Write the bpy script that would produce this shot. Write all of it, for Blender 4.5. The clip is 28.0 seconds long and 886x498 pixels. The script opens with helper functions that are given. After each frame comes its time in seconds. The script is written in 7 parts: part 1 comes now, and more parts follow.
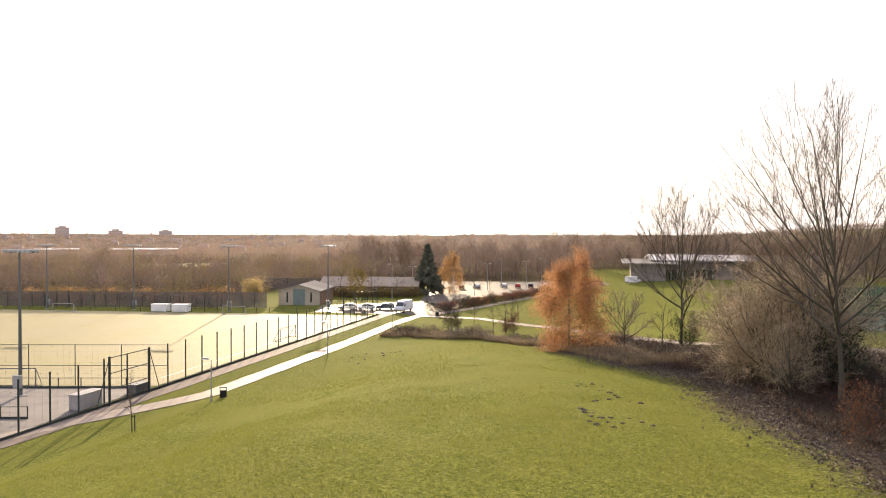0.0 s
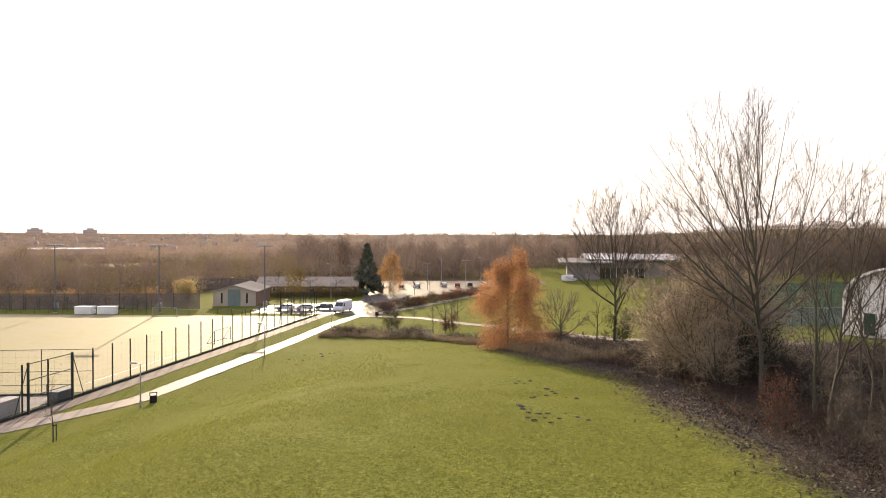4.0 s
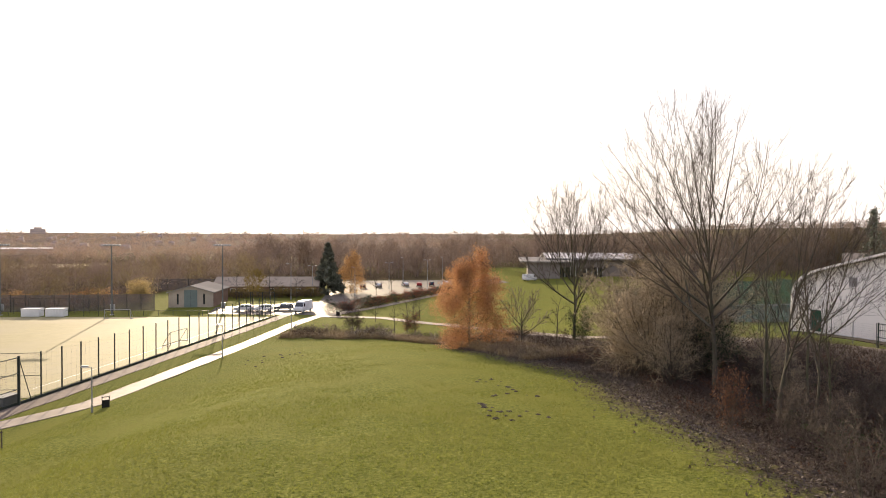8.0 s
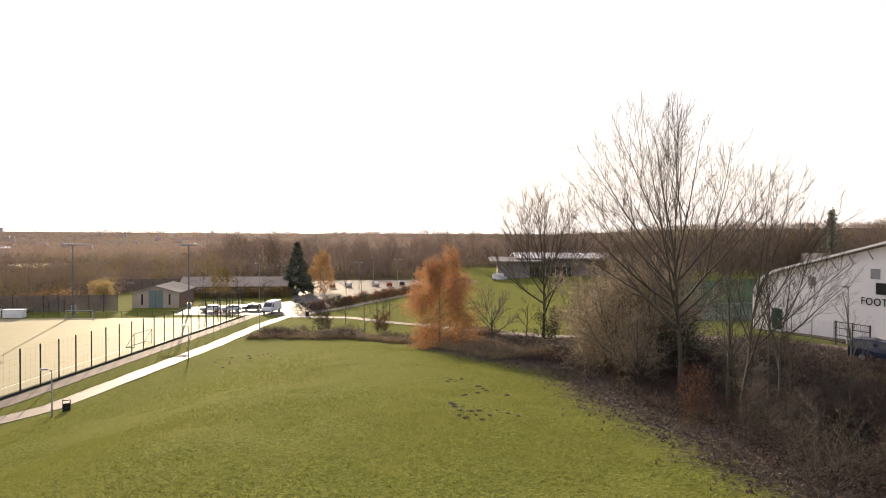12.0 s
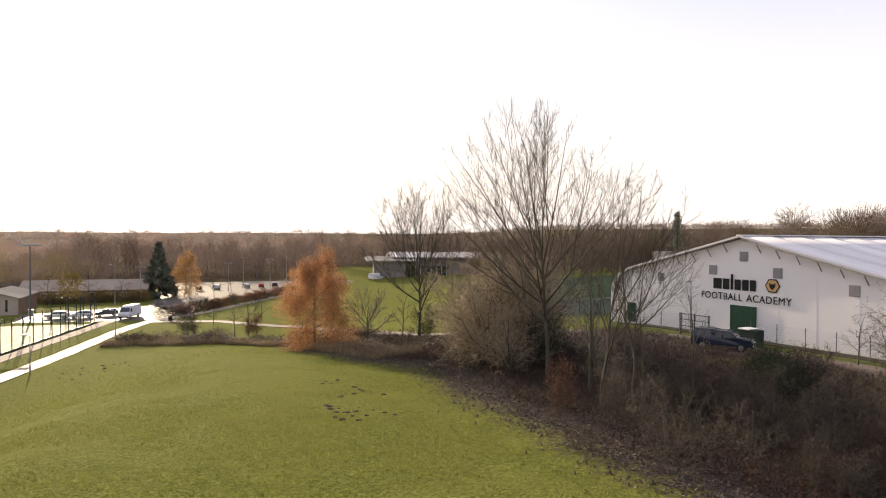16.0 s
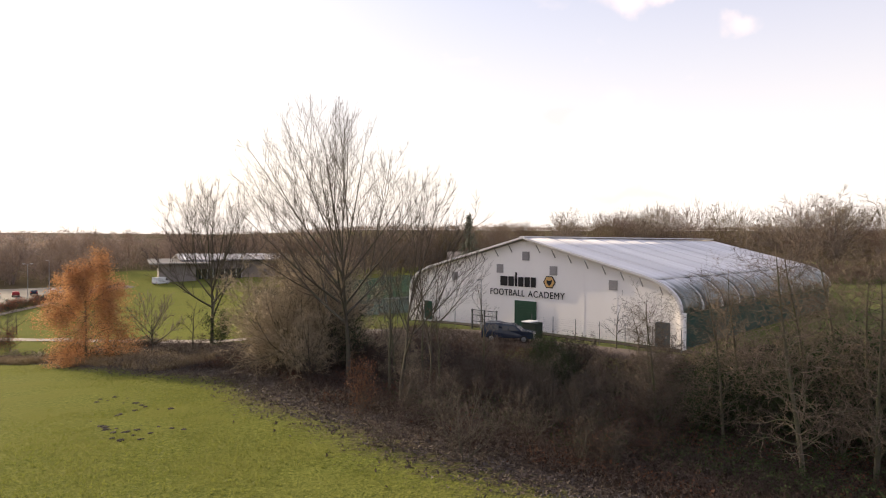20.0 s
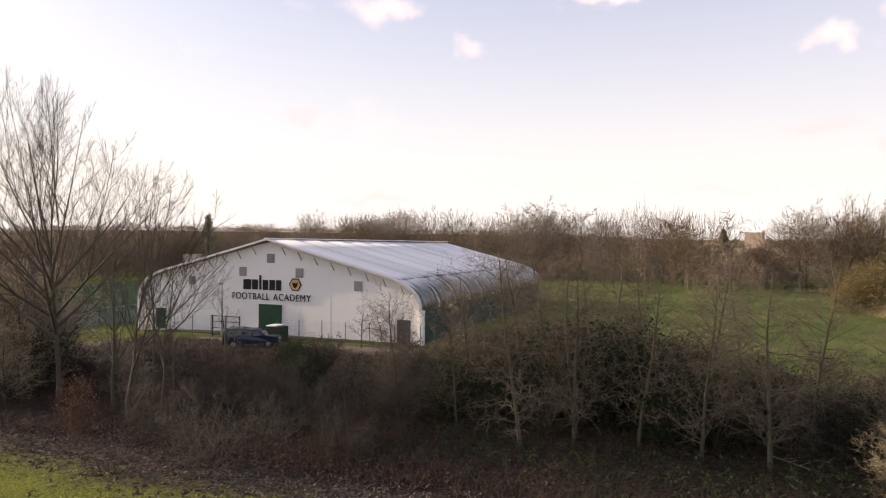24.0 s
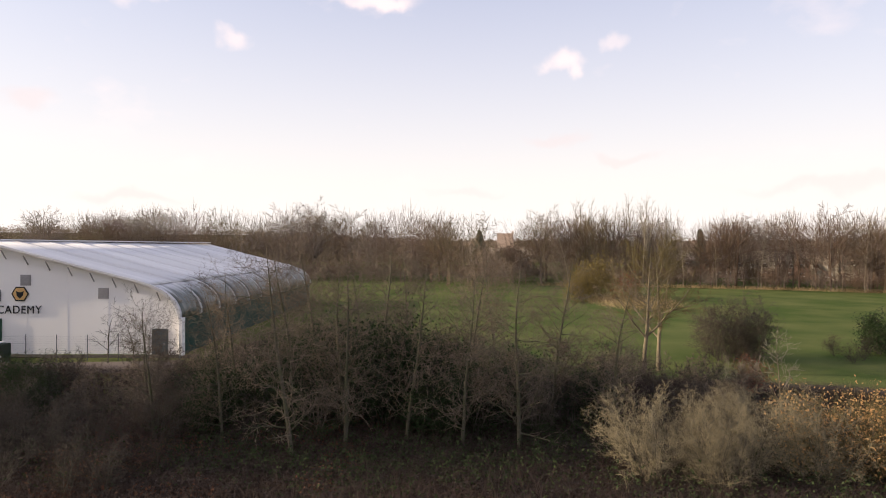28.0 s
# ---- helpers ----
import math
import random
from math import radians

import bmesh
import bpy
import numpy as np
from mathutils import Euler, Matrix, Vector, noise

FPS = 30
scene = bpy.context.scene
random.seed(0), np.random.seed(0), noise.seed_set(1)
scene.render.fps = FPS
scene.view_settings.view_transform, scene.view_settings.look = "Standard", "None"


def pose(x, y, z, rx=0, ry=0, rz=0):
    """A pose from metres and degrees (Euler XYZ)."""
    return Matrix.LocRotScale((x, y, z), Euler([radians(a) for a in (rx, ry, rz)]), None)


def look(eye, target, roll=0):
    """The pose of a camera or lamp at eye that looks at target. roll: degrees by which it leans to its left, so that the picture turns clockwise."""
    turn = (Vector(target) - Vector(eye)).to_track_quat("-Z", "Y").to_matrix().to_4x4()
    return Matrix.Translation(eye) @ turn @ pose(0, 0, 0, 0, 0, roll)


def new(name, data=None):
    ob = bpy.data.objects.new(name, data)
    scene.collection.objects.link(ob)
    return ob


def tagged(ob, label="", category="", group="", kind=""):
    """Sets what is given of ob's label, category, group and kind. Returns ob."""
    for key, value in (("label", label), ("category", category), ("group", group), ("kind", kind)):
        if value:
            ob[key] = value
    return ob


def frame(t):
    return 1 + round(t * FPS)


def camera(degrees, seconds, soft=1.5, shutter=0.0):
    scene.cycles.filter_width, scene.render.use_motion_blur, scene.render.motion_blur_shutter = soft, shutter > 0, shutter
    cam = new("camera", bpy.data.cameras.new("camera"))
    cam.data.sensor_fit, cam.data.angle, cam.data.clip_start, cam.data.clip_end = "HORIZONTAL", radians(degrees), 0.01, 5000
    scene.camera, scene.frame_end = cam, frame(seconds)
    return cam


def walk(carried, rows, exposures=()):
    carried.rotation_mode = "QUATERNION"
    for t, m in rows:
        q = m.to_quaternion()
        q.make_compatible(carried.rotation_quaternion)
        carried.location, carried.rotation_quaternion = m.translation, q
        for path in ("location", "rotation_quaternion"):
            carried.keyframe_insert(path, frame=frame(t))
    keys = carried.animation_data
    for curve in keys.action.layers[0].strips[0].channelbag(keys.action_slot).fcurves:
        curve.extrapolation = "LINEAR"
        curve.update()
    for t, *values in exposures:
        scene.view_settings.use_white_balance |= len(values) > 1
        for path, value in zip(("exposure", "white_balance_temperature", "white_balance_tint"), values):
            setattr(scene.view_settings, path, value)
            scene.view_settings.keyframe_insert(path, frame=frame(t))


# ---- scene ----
cam = camera(70.56, 28.0, soft=1.0, shutter=0.25)
PATH = [
    (0, pose(0, 0, 16, 89.100, -0.150, 0.002)),
    (0.5, pose(0, 0, 16, 89.092, -0.172, -0.779)),
    (1, pose(0, 0, 16, 89.084, -0.175, -1.518)),
    (1.5, pose(0, 0, 16, 89.077, -0.177, -2.238)),
    (2, pose(0, 0, 16, 89.073, -0.187, -2.945)),
    (2.5, pose(0, 0, 16, 89.086, -0.205, -3.678)),
    (3, pose(0, 0, 16, 89.096, -0.217, -4.323)),
    (3.5, pose(0, 0, 16, 89.083, -0.205, -4.930)),
    (5.5, pose(0, 0, 16, 89.009, -0.197, -6.963)),
    (6, pose(0, 0, 16, 89.002, -0.190, -7.413)),
    (6.5, pose(0, 0, 16, 89.004, -0.193, -7.855)),
    (7, pose(0, 0, 16, 89.014, -0.193, -8.264)),
    (7.5, pose(0, 0, 16, 89.022, -0.190, -8.656)),
    (8, pose(0, 0, 16, 89.022, -0.184, -9.000)),
    (8.5, pose(0, 0, 16, 89.015, -0.174, -9.351)),
    (9, pose(0, 0, 16, 89.009, -0.183, -9.724)),
    (9.5, pose(0, 0, 16, 89.011, -0.210, -10.066)),
    (10, pose(0, 0, 16, 89.013, -0.223, -10.388)),
    (10.5, pose(0, 0, 16, 89.006, -0.220, -10.729)),
    (11, pose(0, 0, 16, 88.994, -0.220, -11.039)),
    (11.5, pose(0, 0, 16, 88.990, -0.239, -11.341)),
    (12, pose(0, 0, 16, 89.007, -0.280, -11.704)),
    (12.5, pose(0, 0, 16, 89.025, -0.225, -12.694)),
    (14.5, pose(0, 0, 16, 89.007, -0.231, -17.811)),
    (15, pose(0, 0, 16, 88.998, -0.249, -19.228)),
    (15.5, pose(0, 0, 16, 89.004, -0.258, -21.071)),
    (16, pose(0, 0, 16, 89.016, -0.273, -23.014)),
    (16.5, pose(0, 0, 16, 89.031, -0.302, -25.083)),
    (17, pose(0, 0, 16, 89.048, -0.341, -27.315)),
    (17.5, pose(0, 0, 16, 89.060, -0.378, -29.566)),
    (18, pose(0, 0, 16, 89.073, -0.398, -31.695)),
    (18.5, pose(0, 0, 16, 89.098, -0.400, -33.847)),
    (19, pose(0, 0, 16, 89.126, -0.384, -36.077)),
    (19.5, pose(0, 0, 16, 89.159, -0.342, -38.534)),
    (20, pose(0, 0, 16, 89.198, -0.319, -41.148)),
    (20.5, pose(0, 0, 16, 89.233, -0.349, -43.697)),
    (21, pose(0, 0, 16, 89.270, -0.368, -46.330)),
    (21.5, pose(0, 0, 16, 89.323, -0.331, -49.058)),
    (23.5, pose(0, 0, 16, 89.514, -0.546, -60.927)),
    (24, pose(0, 0, 16, 89.541, -0.500, -64.069)),
    (24.5, pose(0, 0, 16, 89.571, -0.472, -67.230)),
    (25, pose(0, 0, 16, 89.601, -0.457, -70.503)),
    (25.5, pose(0, 0, 16, 89.636, -0.432, -73.742)),
    (26, pose(0, 0, 16, 89.671, -0.389, -76.952)),
    (26.5, pose(0, 0, 16, 89.696, -0.330, -80.132)),
    (27, pose(0, 0, 16, 89.716, -0.248, -83.108)),
    (27.5, pose(0, 0, 16, 89.702, -0.144, -84.142)),
    (28, pose(0, 0, 16, 89.725, -0.182, -84.851)),
]
EXPOSURE = [(0, 1.3, 7200, 12), (3.5, 1.16, 7150, 12), (8, 0.95, 7050, 12), (12, 0.87, 7000, 12), (20, 0.75, 6900, 11), (24, 0.66, 6800, 11), (28, 0.62, 6650, 10)]
walk(cam, PATH, EXPOSURE)

# ---- world and sun ----
SUN_AZ, SUN_EL = -8.3, 16.0          # degrees right of +y, degrees up
HAZE, HIGH, CLOUD = (6.2, 5.8, 5.65), (4.9, 4.9, 6.3), (7.2, 5.9, 5.7)
world = bpy.data.worlds.new("world")
scene.world = world
world.use_nodes = True
wn, wl = world.node_tree.nodes, world.node_tree.links
wn.clear()
w_out = wn.new("ShaderNodeOutputWorld")
w_bg = wn.new("ShaderNodeBackground")
w_sky = wn.new("ShaderNodeTexSky")
w_sky.sky_type = "NISHITA"
w_sky.sun_disc = False
w_sky.sun_elevation, w_sky.sun_rotation = radians(SUN_EL), radians(SUN_AZ)
w_sky.air_density, w_sky.dust_density, w_sky.ozone_density = 1.0, 2.6, 1.0
w_bg.inputs["Strength"].default_value = 0.12
# thin high haze and small clouds over the clear sky
w_co = wn.new("ShaderNodeTexCoord")
w_sep = wn.new("ShaderNodeSeparateXYZ")
wl.new(w_co.outputs["Generated"], w_sep.inputs[0])
w_haze = wn.new("ShaderNodeMapRange")
w_haze.inputs["From Min"].default_value, w_haze.inputs["From Max"].default_value = 0.02, 0.40
w_haze.inputs["To Min"].default_value, w_haze.inputs["To Max"].default_value = 0.97, 0.50
wl.new(w_sep.outputs["Z"], w_haze.inputs["Value"])
w_tint = wn.new("ShaderNodeMix")
w_tint.data_type = "RGBA"
w_hcol = wn.new("ShaderNodeMix")
w_hcol.data_type = "RGBA"
w_hcol.inputs["A"].default_value, w_hcol.inputs["B"].default_value = (*HAZE, 1), (*HIGH, 1)
w_up = wn.new("ShaderNodeMapRange")
w_up.inputs["From Min"].default_value, w_up.inputs["From Max"].default_value = 0.1, 0.42
wl.new(w_sep.outputs["Z"], w_up.inputs["Value"])
wl.new(w_up.outputs[0], w_hcol.inputs["Factor"])
wl.new(w_hcol.outputs["Result"], w_tint.inputs["B"])
wl.new(w_haze.outputs[0], w_tint.inputs["Factor"])
wl.new(w_sky.outputs[0], w_tint.inputs["A"])
w_map = wn.new("ShaderNodeMapping")
w_map.inputs["Scale"].default_value = (4.5, 4.5, 8.0)
wl.new(w_co.outputs["Generated"], w_map.inputs["Vector"])
w_noise = wn.new("ShaderNodeTexNoise")
w_noise.inputs["Scale"].default_value, w_noise.inputs["Detail"].default_value, w_noise.inputs["Roughness"].default_value = 1.7, 6, 0.55
wl.new(w_map.outputs[0], w_noise.inputs["Vector"])
w_cl = wn.new("ShaderNodeMapRange")
w_cl.inputs["From Min"].default_value, w_cl.inputs["From Max"].default_value = 0.58, 0.74
w_cl.inputs["To Max"].default_value = 0.22
wl.new(w_noise.outputs["Fac"], w_cl.inputs["Value"])
w_cloud = wn.new("ShaderNodeMix")
w_cloud.data_type = "RGBA"
w_cloud.inputs["B"].default_value = (CLOUD[0], CLOUD[1], CLOUD[2], 1)
wl.new(w_cl.outputs[0], w_cloud.inputs["Factor"])
wl.new(w_tint.outputs["Result"], w_cloud.inputs["A"])
# the small evening clouds: azimuth, height, half width, half height in degrees, density
w_wob = wn.new("ShaderNodeTexNoise")
w_wob.inputs["Scale"].default_value, w_wob.inputs["Detail"].default_value = 14.0, 4
wl.new(w_co.outputs["Generated"], w_wob.inputs["Vector"])
w_shift = wn.new("ShaderNodeVectorMath")
w_shift.operation = "MULTIPLY_ADD"
w_shift.inputs[1].default_value, w_shift.inputs[2].default_value = (0.11, 0.11, 0.07), (-0.055, -0.055, -0.035)
wl.new(w_wob.outputs["Color"], w_shift.inputs[0])
w_moved = wn.new("ShaderNodeVectorMath")
wl.new(w_co.outputs["Generated"], w_moved.inputs[0])
wl.new(w_shift.outputs[0], w_moved.inputs[1])
w_sky_now = w_cloud.outputs["Result"]
for c_az, c_el, c_w, c_h, c_d in ((95.3, 16.2, 2.4, 1.3, 0.9), (96.4, 14.9, 1.3, 1.3, 0.8), (99.8, 17.3, 1.6, 0.9, 0.5), (66.3, 17.4, 2.0, 1.0, 0.7), (78.4, 21.3, 4.2, 1.0, 1.0), (58.3, 20.4, 4.0, 1.1, 0.9), (51.5, 11.0, 2.6, 1.1, 0.5), (95.0, 9.2, 4.0, 0.9, 0.45), (101, 7.8, 3.0, 0.6, 0.5), (58.3, 3.9, 6.0, 0.7, 0.55), (116.5, 4.8, 9.0, 0.9, 0.5), (86.7, 5.0, 5.0, 0.6, 0.4), (-22.0, 9.0, 8.0, 1.0, 0.4)):
    w_m = wn.new("ShaderNodeMapping")
    w_m.vector_type = "TEXTURE"
    ca, ce = radians(c_az), radians(c_el)
    w_m.inputs["Location"].default_value = (math.sin(ca) * math.cos(ce), math.cos(ca) * math.cos(ce), math.sin(ce))
    w_m.inputs["Rotation"].default_value = (0, 0, -ca)
    w_m.inputs["Scale"].default_value = (radians(c_w), 0.4, radians(c_h))
    wl.new(w_moved.outputs[0], w_m.inputs["Vector"])
    w_g = wn.new("ShaderNodeTexGradient")
    w_g.gradient_type = "SPHERICAL"
    wl.new(w_m.outputs[0], w_g.inputs["Vector"])
    w_r = wn.new("ShaderNodeMapRange")
    w_r.interpolation_type = "SMOOTHSTEP"
    w_r.inputs["From Max"].default_value, w_r.inputs["To Max"].default_value = 0.8, c_d * 0.75
    wl.new(w_g.outputs["Fac"], w_r.inputs["Value"])
    w_c = wn.new("ShaderNodeMix")
    w_c.data_type = "RGBA"
    w_c.inputs["B"].default_value = (CLOUD[0], CLOUD[1], CLOUD[2], 1) if c_el > 12 else (5.5, 4.45, 4.4, 1)
    wl.new(w_r.outputs[0], w_c.inputs["Factor"])
    wl.new(w_sky_now, w_c.inputs["A"])
    w_sky_now = w_c.outputs["Result"]
wl.new(w_sky_now, w_bg.inputs["Color"])
wl.new(w_bg.outputs[0], w_out.inputs["Surface"])
sun_data = bpy.data.lights.new("sun", "SUN")
sun_data.energy, sun_data.angle, sun_data.color = 4.5, radians(0.45), (1.0, 0.84, 0.62)
sun = new("sun", sun_data)
sd = Vector((math.sin(radians(SUN_AZ)) * math.cos(radians(SUN_EL)), math.cos(radians(SUN_AZ)) * math.cos(radians(SUN_EL)), math.sin(radians(SUN_EL))))
sun.matrix_world = look(sd * 300, (0, 0, 0))

# ---- materials ----
def mat(name, c1, c2, scale=3.0, rough=0.8, fine=None, bump=0.2, metal=0.0, third=None, big=0.15, spec=0.3, vary=0.0, translucent=0.0, deep=0.05, stretch=None):
    """Two base colours mixed by noise at two scales, with bump; vary: spread of value from object to object."""
    m = bpy.data.materials.new(name)
    m.use_nodes = True
    n, l = m.node_tree.nodes, m.node_tree.links
    b = n["Principled BSDF"]
    co = n.new("ShaderNodeTexCoord")
    n1 = n.new("ShaderNodeTexNoise")
    n1.inputs["Scale"].default_value, n1.inputs["Detail"].default_value, n1.inputs["Roughness"].default_value = scale, 5, 0.65
    n2 = n.new("ShaderNodeTexNoise")
    n2.inputs["Scale"].default_value, n2.inputs["Detail"].default_value = scale * big, 3
    at = co.outputs["Object"]
    if stretch:
        mp = n.new("ShaderNodeMapping")
        mp.inputs["Scale"].default_value = stretch
        l.new(at, mp.inputs["Vector"])
        at = mp.outputs[0]
    l.new(at, n1.inputs["Vector"])
    l.new(at, n2.inputs["Vector"])
    r1 = n.new("ShaderNodeMapRange")
    r1.inputs["From Min"].default_value, r1.inputs["From Max"].default_value = 0.3, 0.7
    l.new(n1.outputs["Fac"], r1.inputs["Value"])
    mix = n.new("ShaderNodeMix")
    mix.data_type = "RGBA"
    mix.inputs["A"].default_value, mix.inputs["B"].default_value = (*c1, 1), (*c2, 1)
    l.new(r1.outputs[0], mix.inputs["Factor"])
    out = mix.outputs["Result"]
    r2 = n.new("ShaderNodeMapRange")
    r2.inputs["From Min"].default_value, r2.inputs["From Max"].default_value = 0.38, 0.68
    l.new(n2.outputs["Fac"], r2.inputs["Value"])
    mix2 = n.new("ShaderNodeMix")
    mix2.data_type = "RGBA"
    l.new(r2.outputs[0], mix2.inputs["Factor"])
    l.new(out, mix2.inputs["A"])
    mix2.inputs["B"].default_value = (*(third or [0.5 * (a + b_) * 0.8 for a, b_ in zip(c1, c2)]), 1)
    out = mix2.outputs["Result"]
    if vary:
        oi = n.new("ShaderNodeObjectInfo")
        hs = n.new("ShaderNodeHueSaturation")
        rv = n.new("ShaderNodeMapRange")
        rv.inputs["To Min"].default_value, rv.inputs["To Max"].default_value = 1 - vary, 1 + vary
        l.new(oi.outputs["Random"], rv.inputs["Value"])
        l.new(rv.outputs[0], hs.inputs["Value"])
        l.new(out, hs.inputs["Color"])
        out = hs.outputs[0]
    l.new(out, b.inputs["Base Color"])
    b.inputs["Roughness"].default_value, b.inputs["Metallic"].default_value = rough, metal
    b.inputs["Specular IOR Level"].default_value = spec
    if bump:
        n3 = n.new("ShaderNodeTexNoise")
        n3.inputs["Scale"].default_value, n3.inputs["Detail"].default_value = fine or scale * 4, 4
        l.new(co.outputs["Object"], n3.inputs["Vector"])
        bp = n.new("ShaderNodeBump")
        bp.inputs["Strength"].default_value, bp.inputs["Distance"].default_value = bump, deep
        l.new(n3.outputs["Fac"], bp.inputs["Height"])
        l.new(bp.outputs[0], b.inputs["Normal"])
    if translucent:
        tr = n.new("ShaderNodeBsdfTranslucent")
        ms = n.new("ShaderNodeMixShader")
        ms.inputs[0].default_value = translucent
        l.new(out, tr.inputs["Color"])
        l.new(b.outputs[0], ms.inputs[1])
        l.new(tr.outputs[0], ms.inputs[2])
        l.new(ms.outputs[0], n["Material Output"].inputs["Surface"])
    return m


M = {}
M["asphalt"] = mat("asphalt", (0.15, 0.12, 0.105), (0.215, 0.175, 0.152), 1.2, 0.75, 30, 0.15, spec=0.05)
M["path"] = mat("path", (0.21, 0.175, 0.148), (0.3, 0.25, 0.215), 0.8, 0.62, 25, 0.15, spec=0.085)
M["turf"] = mat("turf", (0.230, 0.204, 0.101), (0.276, 0.246, 0.127), 0.6, 0.75, 40, 0.2, third=(0.258, 0.228, 0.133), spec=0.15)
M["paving"] = mat("paving", (0.120, 0.108, 0.102), (0.168, 0.150, 0.144), 0.8, 0.7, 20, 0.1)
M["line"] = mat("line", (0.7, 0.7, 0.66), (0.8, 0.8, 0.75), 4, 0.7)
M["post"] = mat("post", (0.018, 0.028, 0.024), (0.03, 0.04, 0.035), 6, 0.5, bump=0.05)
M["galv"] = mat("galv", (0.32, 0.33, 0.34), (0.42, 0.43, 0.44), 5, 0.45, metal=0.6, bump=0.05)
M["steel_dark"] = mat("steel_dark", (0.1, 0.11, 0.115), (0.16, 0.17, 0.175), 6, 0.45, metal=0.5, bump=0.05)
M["white_wall"] = mat("white_wall", (0.86, 0.82, 0.79), (0.9, 0.865, 0.84), 0.5, 0.6, 8, 0.06, third=(0.84, 0.8, 0.765))
M["white_paint"] = mat("white_paint", (0.75, 0.75, 0.74), (0.82, 0.82, 0.81), 2, 0.45, bump=0.04)
M["roof_white"] = mat("roof_white", (0.6, 0.575, 0.58), (0.74, 0.72, 0.72), 1.1, 0.5, 3, 0.05, third=(0.52, 0.5, 0.505), spec=0.4, stretch=(0.12, 1, 0.12))
M["green_sheet"] = mat("green_sheet", (0.035, 0.14, 0.11), (0.055, 0.18, 0.14), 1.0, 0.6, bump=0.05)
M["green_door"] = mat("green_door", (0.008, 0.05, 0.03), (0.013, 0.065, 0.04), 2.0, 0.45, bump=0.05)
M["black"] = mat("black", (0.01, 0.01, 0.012), (0.02, 0.02, 0.022), 5, 0.4, bump=0.03)
M["gold"] = mat("gold", (0.75, 0.45, 0.17), (0.8, 0.5, 0.2), 5, 0.5, bump=0.03)
M["vent_grey"] = mat("vent_grey", (0.3, 0.28, 0.28), (0.36, 0.34, 0.34), 4, 0.5, bump=0.05)
M["glass"] = mat("glass", (0.02, 0.025, 0.03), (0.03, 0.035, 0.04), 3, 0.06, bump=0.0, spec=0.8)
M["brick"] = mat("brick", (0.17, 0.105, 0.08), (0.25, 0.16, 0.12), 3, 0.85, 20, 0.3)
M["tower_wall"] = mat("tower_wall", (0.5, 0.41, 0.36), (0.58, 0.48, 0.42), 0.05, 0.8, bump=0)
M["render_wall"] = mat("render_wall", (0.36, 0.31, 0.25), (0.44, 0.38, 0.31), 1, 0.8, 10, 0.1)
M["tile_roof"] = mat("tile_roof", (0.32, 0.26, 0.2), (0.4, 0.33, 0.26), 1.5, 0.8, 8, 0.3, spec=0.1)
M["metal_roof"] = mat("metal_roof", (0.27, 0.25, 0.23), (0.35, 0.33, 0.3), 0.7, 0.8, bump=0.05, spec=0.0)
M["rubber"] = mat("rubber", (0.015, 0.015, 0.015), (0.025, 0.025, 0.025), 8, 0.8, bump=0.1)
M["bark"] = mat("bark", (0.060, 0.048, 0.038), (0.120, 0.100, 0.080), 5, 0.9, 18, 0.5, third=(0.068, 0.066, 0.040), big=0.3, vary=0.2)
M["bark_pale"] = mat("bark_pale", (0.16, 0.128, 0.082), (0.24, 0.195, 0.13), 4, 0.85, 16, 0.4, vary=0.15)
M["twig"] = mat("twig", (0.029, 0.022, 0.016), (0.058, 0.044, 0.032), 2, 0.85, bump=0, vary=0.35)
M["twig_grey"] = mat("twig_grey", (0.25, 0.205, 0.15), (0.38, 0.32, 0.24), 2, 0.85, bump=0, vary=0.2)
M["twig_red"] = mat("twig_red", (0.039, 0.023, 0.019), (0.070, 0.041, 0.031), 2, 0.85, bump=0, vary=0.2)
M["twig_olive"] = mat("twig_olive", (0.102, 0.078, 0.030), (0.150, 0.114, 0.045), 2, 0.85, bump=0, vary=0.2)
M["far_wood"] = mat("far_wood", (0.145, 0.098, 0.076), (0.265, 0.182, 0.142), 0.08, 0.95, bump=0, third=(0.175, 0.128, 0.085), big=0.3, translucent=0.25)
M["leaf_orange"] = mat("leaf_orange", (0.470, 0.241, 0.101), (0.605, 0.347, 0.168), 1.2, 0.7, bump=0, third=(0.403, 0.190, 0.084), big=0.5, translucent=0.42)
M["leaf_umber"] = mat("leaf_umber", (0.280, 0.140, 0.070), (0.448, 0.231, 0.112), 1.2, 0.8, bump=0, translucent=0.3)
M["leaf_gold"] = mat("leaf_gold", (0.42, 0.25, 0.1), (0.52, 0.33, 0.15), 1.5, 0.7, bump=0, third=(0.34, 0.19, 0.08), big=0.5, translucent=0.4)
M["leaf_red"] = mat("leaf_red", (0.2, 0.055, 0.03), (0.28, 0.09, 0.045), 2, 0.8, bump=0, translucent=0.3)
M["leaf_olive"] = mat("leaf_olive", (0.160, 0.120, 0.036), (0.224, 0.160, 0.048), 2, 0.8, bump=0, translucent=0.35)
M["bramble_leaf"] = mat("bramble_leaf", (0.03, 0.045, 0.018), (0.06, 0.078, 0.032), 1, 0.8, bump=0, translucent=0.15, spec=0.1)
M["ivy"] = mat("ivy", (0.018, 0.035, 0.014), (0.045, 0.065, 0.028), 3, 0.85, bump=0, translucent=0.15, spec=0.08)
M["conifer"] = mat("conifer", (0.090, 0.105, 0.075), (0.180, 0.180, 0.128), 2, 0.7, bump=0)
M["bramble"] = mat("bramble", (0.025, 0.016, 0.011), (0.048, 0.030, 0.022), 1.5, 0.9, bump=0, third=(0.045, 0.026, 0.018))
